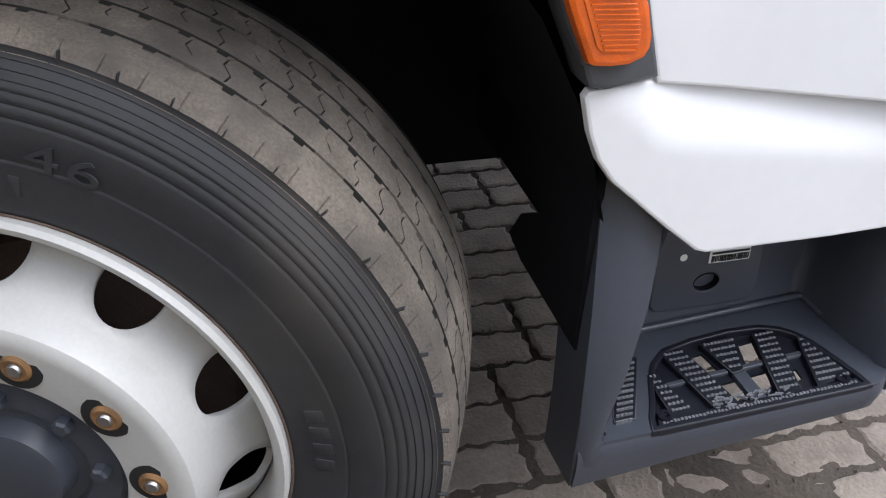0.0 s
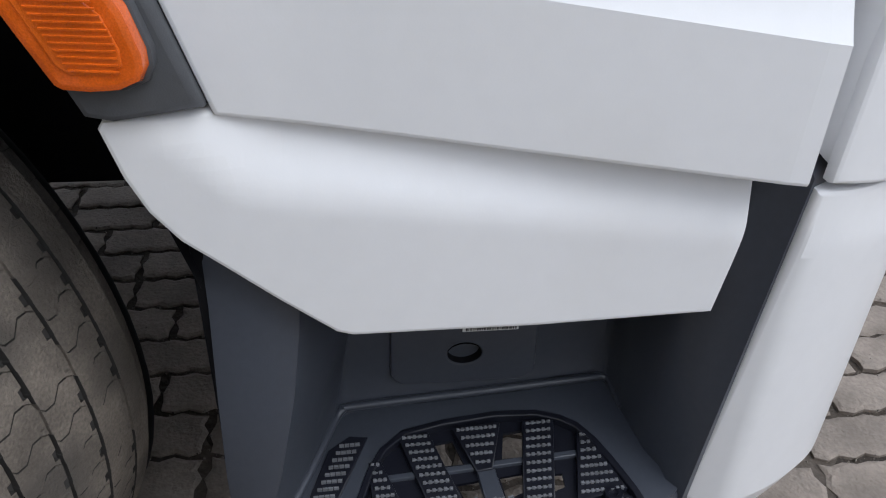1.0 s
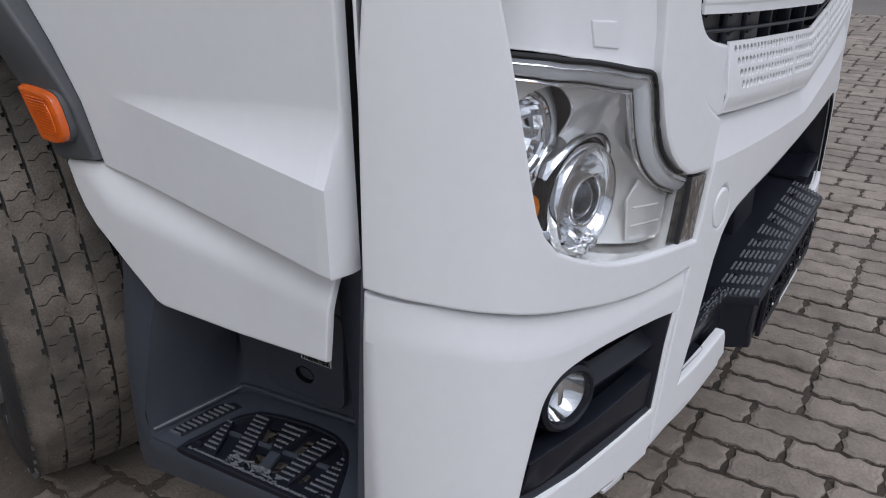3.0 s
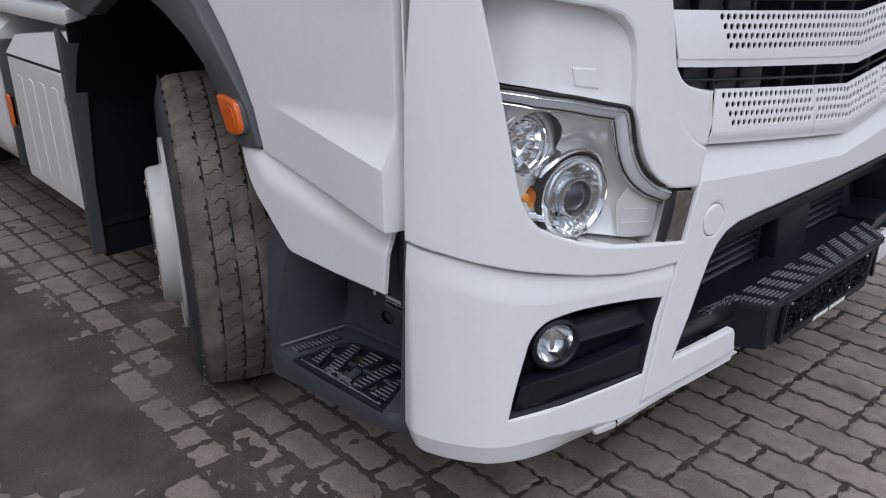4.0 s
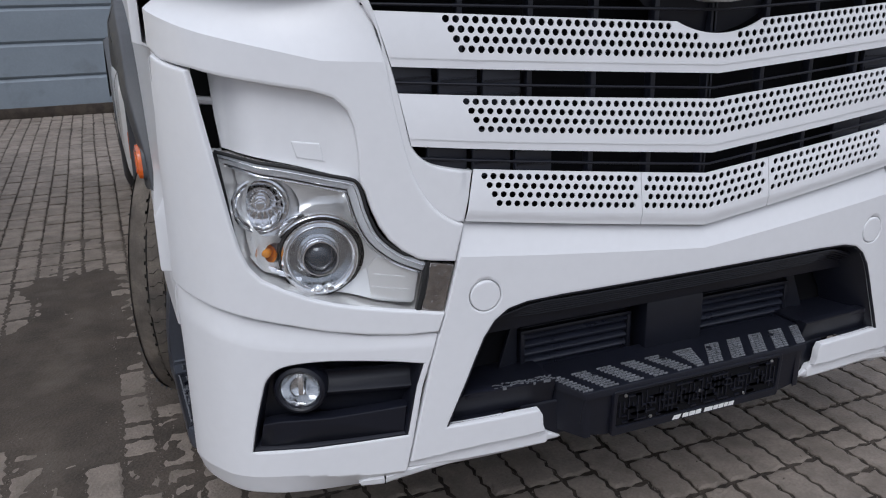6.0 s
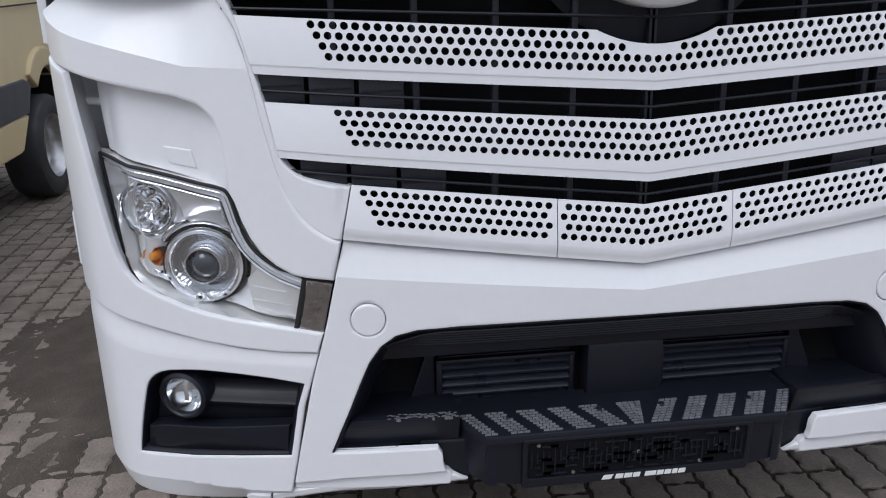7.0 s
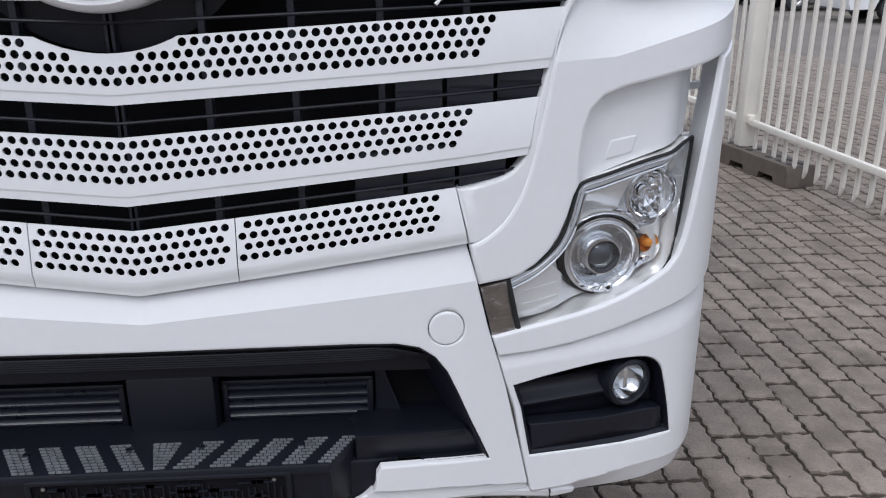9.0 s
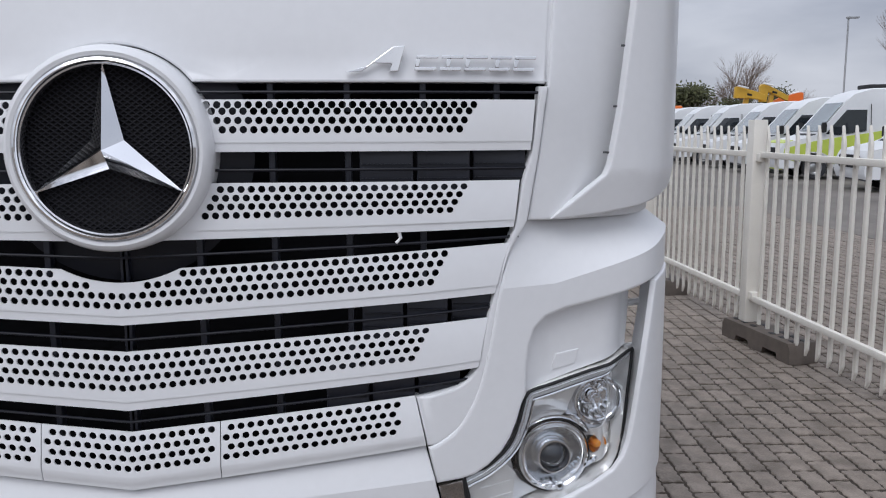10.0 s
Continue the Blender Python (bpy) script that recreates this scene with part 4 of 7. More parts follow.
    line = [(S(x), z) for x, z in ((0.718, 0.876), (0.664, 0.867), (0.690, 0.757), (0.741, 0.762))]
    part("reflex_reflector", skin(line, lambda s, z, o: P(s, z, o + 0.006), 0.02, 0.003), REFLEX, hl, "grey faceted reflex reflector")


for side in (-1, 1):
    headlight(side)

# ---- bumper middle, intake and step ----
def mid_z(s, w):
    crease, top = 0.821 + 0.098 * abs(s), 0.8755 + 0.13 * abs(s)
    if w <= 0.76:
        return w
    return 0.76 + (crease - 0.76) * (w - 0.76) / 0.06 if w <= 0.82 else crease + (top - crease) * (w - 0.82) / 0.0555


def mid_w(s, z):
    """The same the other way round, below the crease."""
    return z if z <= 0.76 else 0.76 + (z - 0.76) * 0.06 / (0.061 + 0.098 * abs(s))


def ledge(s):
    """Height of the crease above the spoiler lip."""
    return float(np.interp(abs(s), [0.4, 0.6, 0.67, 0.78, 0.84], [0.405, 0.402, 0.397, 0.385, 0.37]))


def mid_place(s, w, o):
    return on_front(s, mid_z(s, w), o - 0.022 * max(0.0, (w - 0.82) / 0.0555) + tuck(w, 0.37) - 0.012 * smooth(0.004, 0.0, w - ledge(s)))


OPEN = [(0.452, 0.469), (0.55, 0.470), (0.688, 0.468), (0.668, 0.515), (0.642, 0.575), (0.618, 0.635), (0.596, 0.685), (0.570, 0.722), (0.537, 0.746), (0.49, 0.757), (0.4, 0.760), (0.2, 0.761)]
right = [(0.0, 0.8755), (0.639, 0.8755), (0.6595, 0.8135), (0.689, 0.755), (0.7215, 0.643), (0.7635, 0.46), (0.7905, 0.335), (0.70, 0.345), (0.425, 0.36), (0.42, 0.393), (0.434, 0.408), (0.440, 0.425), (0.442, 0.452)]
outline = right + OPEN
outline = outline + [(-x, w) for x, w in reversed(outline[1:])]
part("bumper_middle", skin(outline, mid_place, 0.02, 0.005, [[(x, mid_w(x, z)) for x, z in circle(sx * 0.594, 0.786, 0.0375, 28)] for sx in (-1, 1)], du=0.05, cuts_u=(0.0,), cuts_w=(*[0.370 + 0.0025 * k for k in range(17)], 0.43, 0.62, 0.766, 0.775, 0.79, 0.82, 0.85)), WHITE, truck)
for sx in (-1, 1):
    part("tow_eye_cap", skin([(x, mid_w(x, z)) for x, z in circle(sx * 0.594, 0.786, 0.0362, 28)], lambda s, w, o: mid_place(s, w, o + 0.0005), 0.01, 0.003), WHITE, truck, "round white tow eye cap")

# spoiler lip along the lower edge, with a rounded end at the panel joint
for side in (-1, 1):
    def lip_place(s, w, o, side=side):
        run = float(np.interp(w, [0.0, 0.03, 0.042, 0.05], [-0.030, -0.010, -0.012, -0.018]))
        z = float(np.interp(w, [0.0, 0.03, 0.042, 0.05], [0.345, 0.322, 0.310, 0.302]))
        rise = float(np.interp(s, [0.37, 0.55, 0.67, 0.78, 0.845, 0.92], [0.066, 0.061, 0.054, 0.037, 0.022, 0.024]))
        return on_front(side * s, z + rise, run + o - 0.004)
    part("spoiler_lip", skin([(0.452, 0.002), (0.47, 0.0), (0.70, 0.0), (0.835, 0.004), (0.87, 0.014), (0.90, 0.034), (0.895, 0.046), (0.84, 0.05), (0.39, 0.05), (0.384, 0.045), (0.392, 0.040)], lip_place, 0.012, 0.003, du=0.06, cuts_w=(0.028, 0.03, 0.032, 0.041, 0.043)), WHITE, truck, "white spoiler lip")
    part("lip_joint", tube([on_front(side * 0.838, z + 0.0237, d) for w, z, d in ((0, 0.345, -0.031), (0.03, 0.322, -0.0125), (0.045, 0.308, -0.0145))], 0.0022, 6), SEAL, truck)

# intake mouth
mouth = [(x, w) for x, w in OPEN[1:]] + [(-x, w) for x, w in reversed(OPEN[1:])]
bm = bmesh.new()
steps = [(1.0, 0.0, 0.0), (0.985, 0.004, 0.006), (0.93, 0.06, -0.012), (0.90, 0.13, -0.03)]
loops = [[bm.verts.new((x * k, on_front(x, 0, -0.012)[1] + d, w + (dz if w > 0.6 else 0.0))) for x, w in mouth] for k, d, dz in steps]
for a, b in zip(loops, loops[1:]):
    for i in range(len(a) - 1):
        bm.faces.new((a[i], a[i + 1], b[i + 1], b[i]))
part("intake_mouth", bm, BLACK, truck)
for k in range(6):
    z = 0.744 - 0.0098 * k
    part("intake_top_rib", tube([(x, on_front(x, 0, 0)[1] + 0.016 + 0.0095 * k + 0.02 * max(0.0, abs(x) - 0.45) / 0.1, z - 0.35 * max(0.0, abs(x) - 0.46 - 0.006 * k)) for x in [(-0.56 - 0.004 * k) + (1.12 + 0.008 * k) * i / 28 for i in range(29)]], 0.0036, 8), BLACK, truck)
part("intake_rim", tube([on_front(x, w, -0.006) for x, w in mouth[1:-1]], 0.0045, 8), BLACK, truck)
box("intake_top_band", -0.57, 0.57, 0.075, 0.09, 0.66, 0.75, BLACK, truck)
# near-black sheet: the shade deep in the intake is put into its colour
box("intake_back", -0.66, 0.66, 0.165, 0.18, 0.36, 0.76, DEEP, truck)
for side in (-1, 1):
    unit = new("louvre_unit")
    unit.parent = truck
    bm = bmesh.new()
    x0, x1 = sorted((side * 0.112, side * 0.430))
    add_box(bm, x0, x1, 0.150, 0.162, 0.512, 0.622, bevel=0.003)
    add_box(bm, x0 - 0.008, x1 + 0.008, 0.132, 0.156, 0.608, 0.620, bevel=0.004)
    add_box(bm, x0 - 0.008, x0 + 0.006, 0.132, 0.156, 0.512, 0.612, bevel=0.004)
    add_box(bm, x1 - 0.006, x1 + 0.008, 0.132, 0.156, 0.512, 0.612, bevel=0.004)
    part("frame", bm, BLACK, unit)
    for k in range(4):
        z = 0.526 + 0.0235 * k
        rows = [[(x, 0.150 - d, z + h) for x in (x0 + 0.006, x1 - 0.006)] for d, h in ((0.0, 0.014), (0.010, 0.009), (0.015, 0.003), (0.014, -0.002), (0.006, -0.004), (0.0, -0.004))]
        v, f = loft(rows)
        raw("louvre", v, f, LOUVRE, unit)
    bm = bmesh.new()
    add_box(bm, *sorted((side * 0.115, side * 0.49)), 0.088, 0.155, 0.512, 0.520, bevel=0.002)
    part("sill", bm, LOUVRE, unit)
    part("cheek", skin([(0, 0), (0.065, 0), (0.02, 0.125), (0, 0.125)], lambda u, w, o, side=side: (side * (0.44 + u), 0.145 - 0.2 * u - o, 0.514 + w), 0.01, 0.003), BLACK, unit)
    part("step_cheek", skin([(side * x, z) for x, z in ((0.35, 0.372), (0.455, 0.366), (0.49, 0.40), (0.49, 0.47), (0.35, 0.47))], lambda s, z, o: on_front(s, z, o - 0.032), 0.03, 0.006, du=0.05), BLACK, truck)
    # lower apron beside the step
    line = [(0.40, 0.462), (0.684, 0.462), (0.650, 0.530), (0.64, 0.537), (0.40, 0.537)]
    part("intake_apron", skin([(side * x, z) for x, z in line], lambda s, z, o: on_front(s, z, o - 0.016 - 0.30 * (0.537 - z)), 0.03, 0.004, du=0.06), BLACK, truck)
    bm = bmesh.new()
    add_box(bm, *sorted((side * 0.40, side * 0.635)), 0.030, 0.165, 0.524, 0.532)
    part("intake_ledge", bm, BLACK, truck)
random.seed(31)
bm = bmesh.new()
for k in range(70):
    x = -random.uniform(0.405, 0.56)
    y = on_front(x, 0, 0)[1] + random.uniform(0.016, 0.04)
    add_box(bm, x - random.uniform(0.001, 0.006), x + random.uniform(0.001, 0.006), y - 0.0008, y + 0.0008, 0.5315, 0.5385)
tagged(part("scuff_marks", bm, STUD, truck, "pale scuffs on the intake ledge"), kind="stuff")
box("distance_sensor", -0.088, 0.100, 0.092, 0.17, 0.500, 0.655, BLACK, truck, "black radar sensor cover", bevel=0.012)

step = new("front_step")
step.parent = truck
deck = [(-0.412, 0.062), (-0.405, 0.050), (-0.347, -0.036), (0.347, -0.036), (0.405, 0.050), (0.412, 0.062), (0.38, 0.12), (-0.38, 0.12)]
deck_z = lambda y: 0.508 + 0.12 * (y + 0.036)
part("deck", skin(deck, lambda u, w, o: (u, w, deck_z(w) + o), 0.02, 0.004), BLACK, step)
# raised tread fields, slanted both ways from a middle arrow
dots = bmesh.new()
for k in range(-5, 6):
    sgn = 1 if k > 0 else -1
    for row in range(9):
        y = -0.027 + row * 0.0093
        shift = 0.0 if k == 0 else sgn * (y - 0.01) * 0.62
        width = 0.045 if k else 0.05 * (1 - abs(row - 8.5) / 11) + 0.012
        n = 3 if k else 4
        for d in range(n):
            x = k * 0.0735 + shift + (d - (n - 1) / 2) * width / n
            if abs(x) < 0.345 + (y + 0.036) * 0.62:
                add_box(dots, x - width / n * 0.42, x + width / n * 0.42, y - 0.0021, y + 0.0021, deck_z(y) - 0.001, deck_z(y) + 0.0034)
tagged(part("tread_studs", dots, STUD, step, "rows of small grey tread studs"), kind="stuff")
face = [(-0.347, 0.506), (-0.352, 0.42), (-0.335, 0.382), (-0.28, 0.370), (0.28, 0.370), (0.335, 0.382), (0.352, 0.42), (0.347, 0.506)]
part("front_face", skin(face, lambda u, w, o: (u, -0.030 + (0.516 - w) * 0.06 - o, w), 0.02, 0.005), BLACK, step)
for side in (-1, 1):
    cheek = [(0, 0.38), (0, 0.502), (0.085, 0.514), (0.10, 0.45), (0.07, 0.385)]
    part("side_cheek", skin(cheek, lambda u, w, o, side=side: (side * (0.345 + 0.7 * u + o), -0.028 + u, w), 0.02, 0.005), BLACK, step)
    part("bolt", lathe([(0, 0.006), (0.007, 0.005), (0.009, 0.0)], 12, Matrix.Translation((side * 0.285, 0.028, deck_z(0.028)))), BLACK, step)
    part("bolt", lathe([(0, 0.006), (0.007, 0.005), (0.009, 0.0)], 12, Matrix.Translation((side * 0.075, 0.032, deck_z(0.032)))), BLACK, step)

plate = new("plate_holder")
plate.parent = truck
PY = lambda z: -0.036 + (0.516 - z) * 0.06
part("frame", skin(rounded(-0.268, 0.268, 0.368, 0.496, 0.008), lambda u, w, o: (u, PY(w) - o - 0.006, w), 0.01, 0.003, [rounded(-0.256, 0.256, 0.392, 0.486, 0.006)]), BLACK, plate)
# back of the holder, with the shade behind the lattice in its colour
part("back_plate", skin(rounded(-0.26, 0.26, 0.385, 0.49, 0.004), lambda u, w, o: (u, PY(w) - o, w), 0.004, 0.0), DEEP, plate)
random.seed(4)
bm = bmesh.new()
for k in range(70):
    x, z, w = random.uniform(-0.24, 0.21), random.choice((0.402, 0.42, 0.44, 0.458, 0.474)), random.uniform(0.012, 0.06)
    y = PY(z)
    add_box(bm, x, min(x + w, 0.25), y - 0.006, y, z - 0.002, z + 0.002)
for k in range(38):
    x = -0.247 + k * 0.0133
    z0, z1 = random.uniform(0.396, 0.44), random.uniform(0.45, 0.482)
    add_box(bm, x - 0.0015, x + 0.0015, PY(0.44) - 0.005, PY(0.44), z0, z1)
part("clip_lattice", bm, BLACK, plate, "moulded lattice of the plate holder")
for sx, z in ((-0.232, 0.478), (0.232, 0.478), (-0.15, 0.4), (0.15, 0.4), (0.0, 0.44)):
    part("screw", lathe([(0, 0.004), (0.004, 0.003), (0.005, 0)], 12, Matrix.Translation((sx, PY(z) - 0.002, z)) @ Matrix.Rotation(radians(90), 4, "X")), STEEL, plate)
for x0, x1, sl in ((-0.084, -0.062, 0.006), (-0.052, -0.034, 0.002), (-0.031, -0.013, 0.002), (-0.010, 0.006, 0.002), (0.018, 0.044, 0.002), (0.047, 0.062, 0.002), (0.065, 0.080, 0.002), (0.083, 0.095, 0.002), (0.098, 0.114, 0.002)):
    part("white_bar", skin([(x0, 0.3745), (x1, 0.3745), (x1 + sl, 0.3865), (x0 + sl, 0.3865)], lambda u, w, o: (u, PY(w) - 0.0085 - o, w), 0.001, 0.0), PAPER, plate)


# ---- truck: side with door panel, sill skirt, flare ----
def side_off(y, z):
    f = max(0.0, min(1.0, (0.79 - y) / 0.43))
    f *= 1.1 * f / (f + 0.1)
    zc = 0.969 + (y - 0.36) * 0.13
    up = 0.012 + 0.085 * f
    low = f * 0.034 * (1 - min(1.0, max(0.0, (z - zc) / up))) ** 1.7 * (1 - min(1.0, max(0.0, (0.341 - y) / 0.007)))
    g = max(0.0, min(1.0, (1.0 - y) / 0.7))
    zu = 1.333 + (y - 0.3) * 0.125
    high = g * 0.036 * min(1.0, max(0.0, (z - zu) / 0.012))
    return max(low, high) - 0.012


def on_side(y, z, o):
    return (-(HALF + o), y, z)


ARCH_OUT = [(0.840, 0.915), (0.868, 1.005), (0.916, 1.091), (0.965, 1.162), (1.025, 1.229), (1.085, 1.282), (1.152, 1.326), (1.245, 1.367), (1.345, 1.397), (1.46, 1.42), (1.572, 1.43), (1.70, 1.425), (1.82, 1.40), (1.95, 1.35), (2.05, 1.285), (2.065, 1.225)]
ARCH_IN = [(0.905, 0.910), (0.926, 0.915), (0.938, 0.945), (0.977, 1.028), (1.015, 1.10), (1.075, 1.155), (1.165, 1.2), (1.25, 1.228), (1.323, 1.241), (1.41, 1.245), (1.492, 1.238), (1.57, 1.217), (1.64, 1.19), (1.71, 1.163), (1.76, 1.155)]
line = [(0.333, 0.838), (0.60, 0.872), (0.836, 0.903)] + ARCH_OUT + [(2.07, 1.22), (2.10, 1.22), (2.10, 2.2), (0.333, 2.2)]
part("door_panel", skin(line, lambda y, z, o: on_side(y, z, o + side_off(y, z)), 0.02, 0.005, du=0.06, dw=0.05, cuts_u=(0.337, 0.3395, 0.341, 0.3425, 0.36, 0.79, 0.42, 0.48, 0.54, 0.66),
     lines=[((0.36, 0.969), (0.79, 1.0249), 0.0025), ((0.36, 1.066), (0.79, 1.037), 0.006), ((0.36, 0.99), (0.79, 1.0275), 0.008), ((0.36, 1.02), (0.79, 1.031), 0.012), ((0.3, 1.333), (1.0, 1.4205), 0.0025), ((0.3, 1.345), (1.0, 1.4325), 0.0025)]), WHITE, truck)
box("door_seal", -1.20, -1.08, 0.348, 0.372, 0.85, 2.2, SEAL, truck, bevel=0.004)
part("fin_return", skin([(0.299, 0.836), (0.334, 0.876), (0.334, 1.36), (0.299, 1.32)], lambda y, z, o: (-1.230 + (y - 0.300) * 2.4 - 0.4 * o, y + 0.9 * o, z), 0.005, 0.002), WHITE, truck)

# wheel arch flare
flare = ARCH_OUT + ARCH_IN[::-1]


def flare_off(y, z):
    r = math.hypot((y - 1.48) / 0.66, (z - 0.86) / 0.57)
    return -0.002 + 0.016 * smooth(0.95, 1.2, z) + (0.014 + 0.012 * smooth(0.95, 1.2, z)) * smooth(1.0, 0.86, r) - 0.012 * smooth(0.80, 0.68, r)


FL = [p for p in flare]
part("wheel_arch_flare", skin(FL, lambda y, z, o: on_side(y, z, o + flare_off(y, z)), 0.05, 0.006, du=0.04, dw=0.04), FLARE, truck, "grey plastic wheel arch flare")
part("flare_joint", skin([(1.40, 1.25), (1.405, 1.25), (1.42, 1.405), (1.415, 1.405)], lambda y, z, o: on_side(y, z, o + flare_off(y, z) + 0.001), 0.004, 0.0, dw=0.02), SEAL, truck)

# repeater in the flare: a bevelled amber block with a ribbed inner field
line = [(0.973, 1.026), (0.955, 0.985), (0.937, 0.946), (0.931, 0.942), (0.912, 0.940), (0.892, 0.941), (0.876, 0.948), (0.871, 0.958), (0.871, 0.970), (0.879, 1.000), (0.886, 1.014), (0.897, 1.021), (0.93, 1.028), (0.962, 1.030)]
rep = part("side_repeater", skin(line, lambda y, z, o: on_side(y, z, o + 0.027), 0.03, 0.007, du=0.02), REPEATER, truck, "amber side indicator lens")
inner_field = [(0.950, 1.010), (0.930, 0.962), (0.922, 0.956), (0.897, 0.955), (0.886, 0.962), (0.886, 0.974), (0.894, 0.998), (0.905, 1.009)]
field_at = lambda y, z, o: on_side(y, z, o + 0.0285)
part("inner_field", skin(inner_field, field_at, 0.003, 0.001), AMBER, rep, "deep amber ribbed field")
for k in range(12):
    z = 0.958 + 0.005 * k
    y0, y1 = 0.888 + 0.012 * smooth(0.975, 1.02, z), 0.922 + 0.42 * (z - 0.956)
    part("lens_rib", tube([field_at(y0, z, 0.0008), field_at(y1, z + 0.002, 0.0008)], 0.0011, 5), REPEATER, rep)
part("bezel", skin([(y + (y - 0.918) * 0.08, z + (z - 0.985) * 0.10) for y, z in line], lambda y, z, o: on_side(y, z, o + 0.014), 0.02, 0.004), FLARE, rep)

# white skirt below the door
line = [(0.366, 0.829), (0.369, 0.785), (0.375, 0.74), (0.383, 0.686), (0.56, 0.680), (0.735, 0.680), (0.75, 0.685), (0.80, 0.726), (0.845, 0.766), (0.876, 0.793), (0.898, 0.823), (0.912, 0.856), (0.923, 0.898), (0.918, 0.906), (0.838, 0.908), (0.60, 0.880)]


def skirt_off(y, z):
    # two creases: one along the skirt, one turning up to its rear tip
    d1 = (z - 0.781 - (y - 0.383) * 0.127) * 0.992
    d2 = ((z - 0.838) - (y - 0.818) * 0.92) * 0.736
    k = 0.010
    d = min(d1, d2) - max(0.0, k - abs(d1 - d2)) ** 2 / (4 * k)
    return -0.002 - 0.40 * (0.0 if d < -0.016 else (d if d > 0.016 else (d + 0.016) ** 2 / 0.064))


part("sill_skirt", skin(line, lambda y, z, o: on_side(y, z, o + skirt_off(y, z)), 0.012, 0.005, du=0.03, dw=0.012, lines=[((0.383, 0.781), (0.80, 0.834), 0.008)]), WHITE, truck, "white sill skirt over the steps")
# near-black sheet in place of the shade between door and skirt
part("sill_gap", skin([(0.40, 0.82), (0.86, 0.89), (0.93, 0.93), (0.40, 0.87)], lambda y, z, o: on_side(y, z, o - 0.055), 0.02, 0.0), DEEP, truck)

# ---- entry step in grey plastic ----
entry = new("entry_step")
entry.parent = truck
# the well as one moulding: rear cheek, back wall and front cheek sweep round the floor, with rolled edges
base = [(-1.228, 0.832, 0.385), (-1.15, 0.794, 0.401), (-1.085, 0.764, 0.414), (-1.074, 0.755, 0.419), (-1.068, 0.742, 0.419),
        (-1.06, 0.58, 0.424), (-1.050, 0.425, 0.428), (-1.050, 0.41, 0.428), (-1.058, 0.402, 0.427), (-1.10, 0.396, 0.421), (-1.16, 0.384, 0.408), (-1.19, 0.370, 0.403), (-1.203, 0.350, 0.40), (-1.203, 0.31, 0.40), (-1.203, 0.30, 0.40)]
INN = [(-1.19, 0.775, 1.10), (-1.19, 0.775, 0.80), (-1.205, 0.782, 0.70), (-1.226, 0.795, 0.60), (-1.238, 0.815, 0.50), (-1.241, 0.832, 0.43), (-1.236, 0.833, 0.386), (-1.236, 0.826, 0.380), (-1.236, 0.80, 0.379)]
rows = []
for k, (h, lean) in enumerate(((-0.03, 0.0), (0.0, 0.0), (0.012, 0.006), (0.06, 0.012), (0.13, 0.014), (0.2, 0.010), (0.28, 0.0), (0.36, -0.012), (0.43, -0.03), (0.54, -0.04))):
    row = []
    for i, (x, y, z) in enumerate(base):
        back_wall = 2 < i < 8
        pull = 0.10 * h * h + 0.05 * h if i < 3 else 0.0
        if i == 0:
            row.append((float(np.interp(z + h, [p[2] for p in INN[::-1]], [p[0] for p in INN[::-1]])), float(np.interp(z + h, [p[2] for p in INN[::-1]], [p[1] for p in INN[::-1]])), z + h))
            continue
        if i > 11 and z + h > 0.84:
            row.append((-1.15, 0.352, z + h))
            continue
        if i > 11:
            edge = 0.311 + (0.8255 - z - h) * 0.0857
            row.append(((-1.205, -1.226, -1.208)[i - 12], edge + (0.022, 0.005, -0.022)[i - 12], z + h))
            continue
        row.append((x + lean * (0.8 if back_wall else 0.2) + (0.20 * max(0.0, h - 0.2) if i > 11 and h > 9 else 0.0), y - pull - (0.10 * h if i < 3 else (-0.04 * h if i > 8 else 0.0)), z + h))
    rows.append(row)
v, f = loft(rows)
raw("well_wall", v, f, GREYPLASTIC, entry, "dark grey moulded step well", 60)
edge_line = [(x - 0.002, y - 0.002, z + 0.006) for x, y, z in base[:10]]
part("floor_edge", tube(curve_through(edge_line, 3), 0.0055, 10), GREYPLASTIC, entry)
# outer rear pillar and lower fascia
out = [(-1.195, 0.868, 0.80), (-1.205, 0.868, 0.70), (-1.222, 0.870, 0.60), (-1.233, 0.872, 0.50), (-1.236, 0.871, 0.42), (-1.236, 0.872, 0.36), (-1.235, 0.872, 0.322), (-1.232, 0.871, 0.296)]
inn = INN[1:]
back = [(x + 0.09, y + 0.004, z) for x, y, z in out]
roll = [(x - 0.010, (y + q[1]) / 2, (z + q[2]) / 2) for (x, y, z), q in zip(out, inn)]
v, f = loft([back, out, roll, inn])
raw("rear_pillar", v, f, GREYPLASTIC, entry, "", 60)
ys = [0.868, 0.80, 0.70, 0.60, 0.50, 0.43, 0.40, 0.385, 0.37, 0.355, 0.33]
top = [(-1.236 + 0.03 * smooth(0.388, 0.335, y), y, 0.379 + (0.80 - y) * 0.055) for y in ys]
rollt = [(-1.2405 + 0.03 * smooth(0.388, 0.335, y), y, 0.371 + (0.80 - y) * 0.055) for y in ys]
mid = [(-1.2415 + 0.03 * smooth(0.388, 0.335, y), y, 0.345 + (0.80 - y) * 0.07) for y in ys]
low = [(-1.236 + 0.03 * smooth(0.388, 0.335, y), y, 0.300 + (0.835 - y) * 0.115) for y in ys]
under = [(-1.16, y, 0.299 + (0.835 - y) * 0.115) for y in ys]
v, f = loft([top, rollt, mid, low, under])
raw("fascia", v, f, GREYPLASTIC, entry, "", 60)
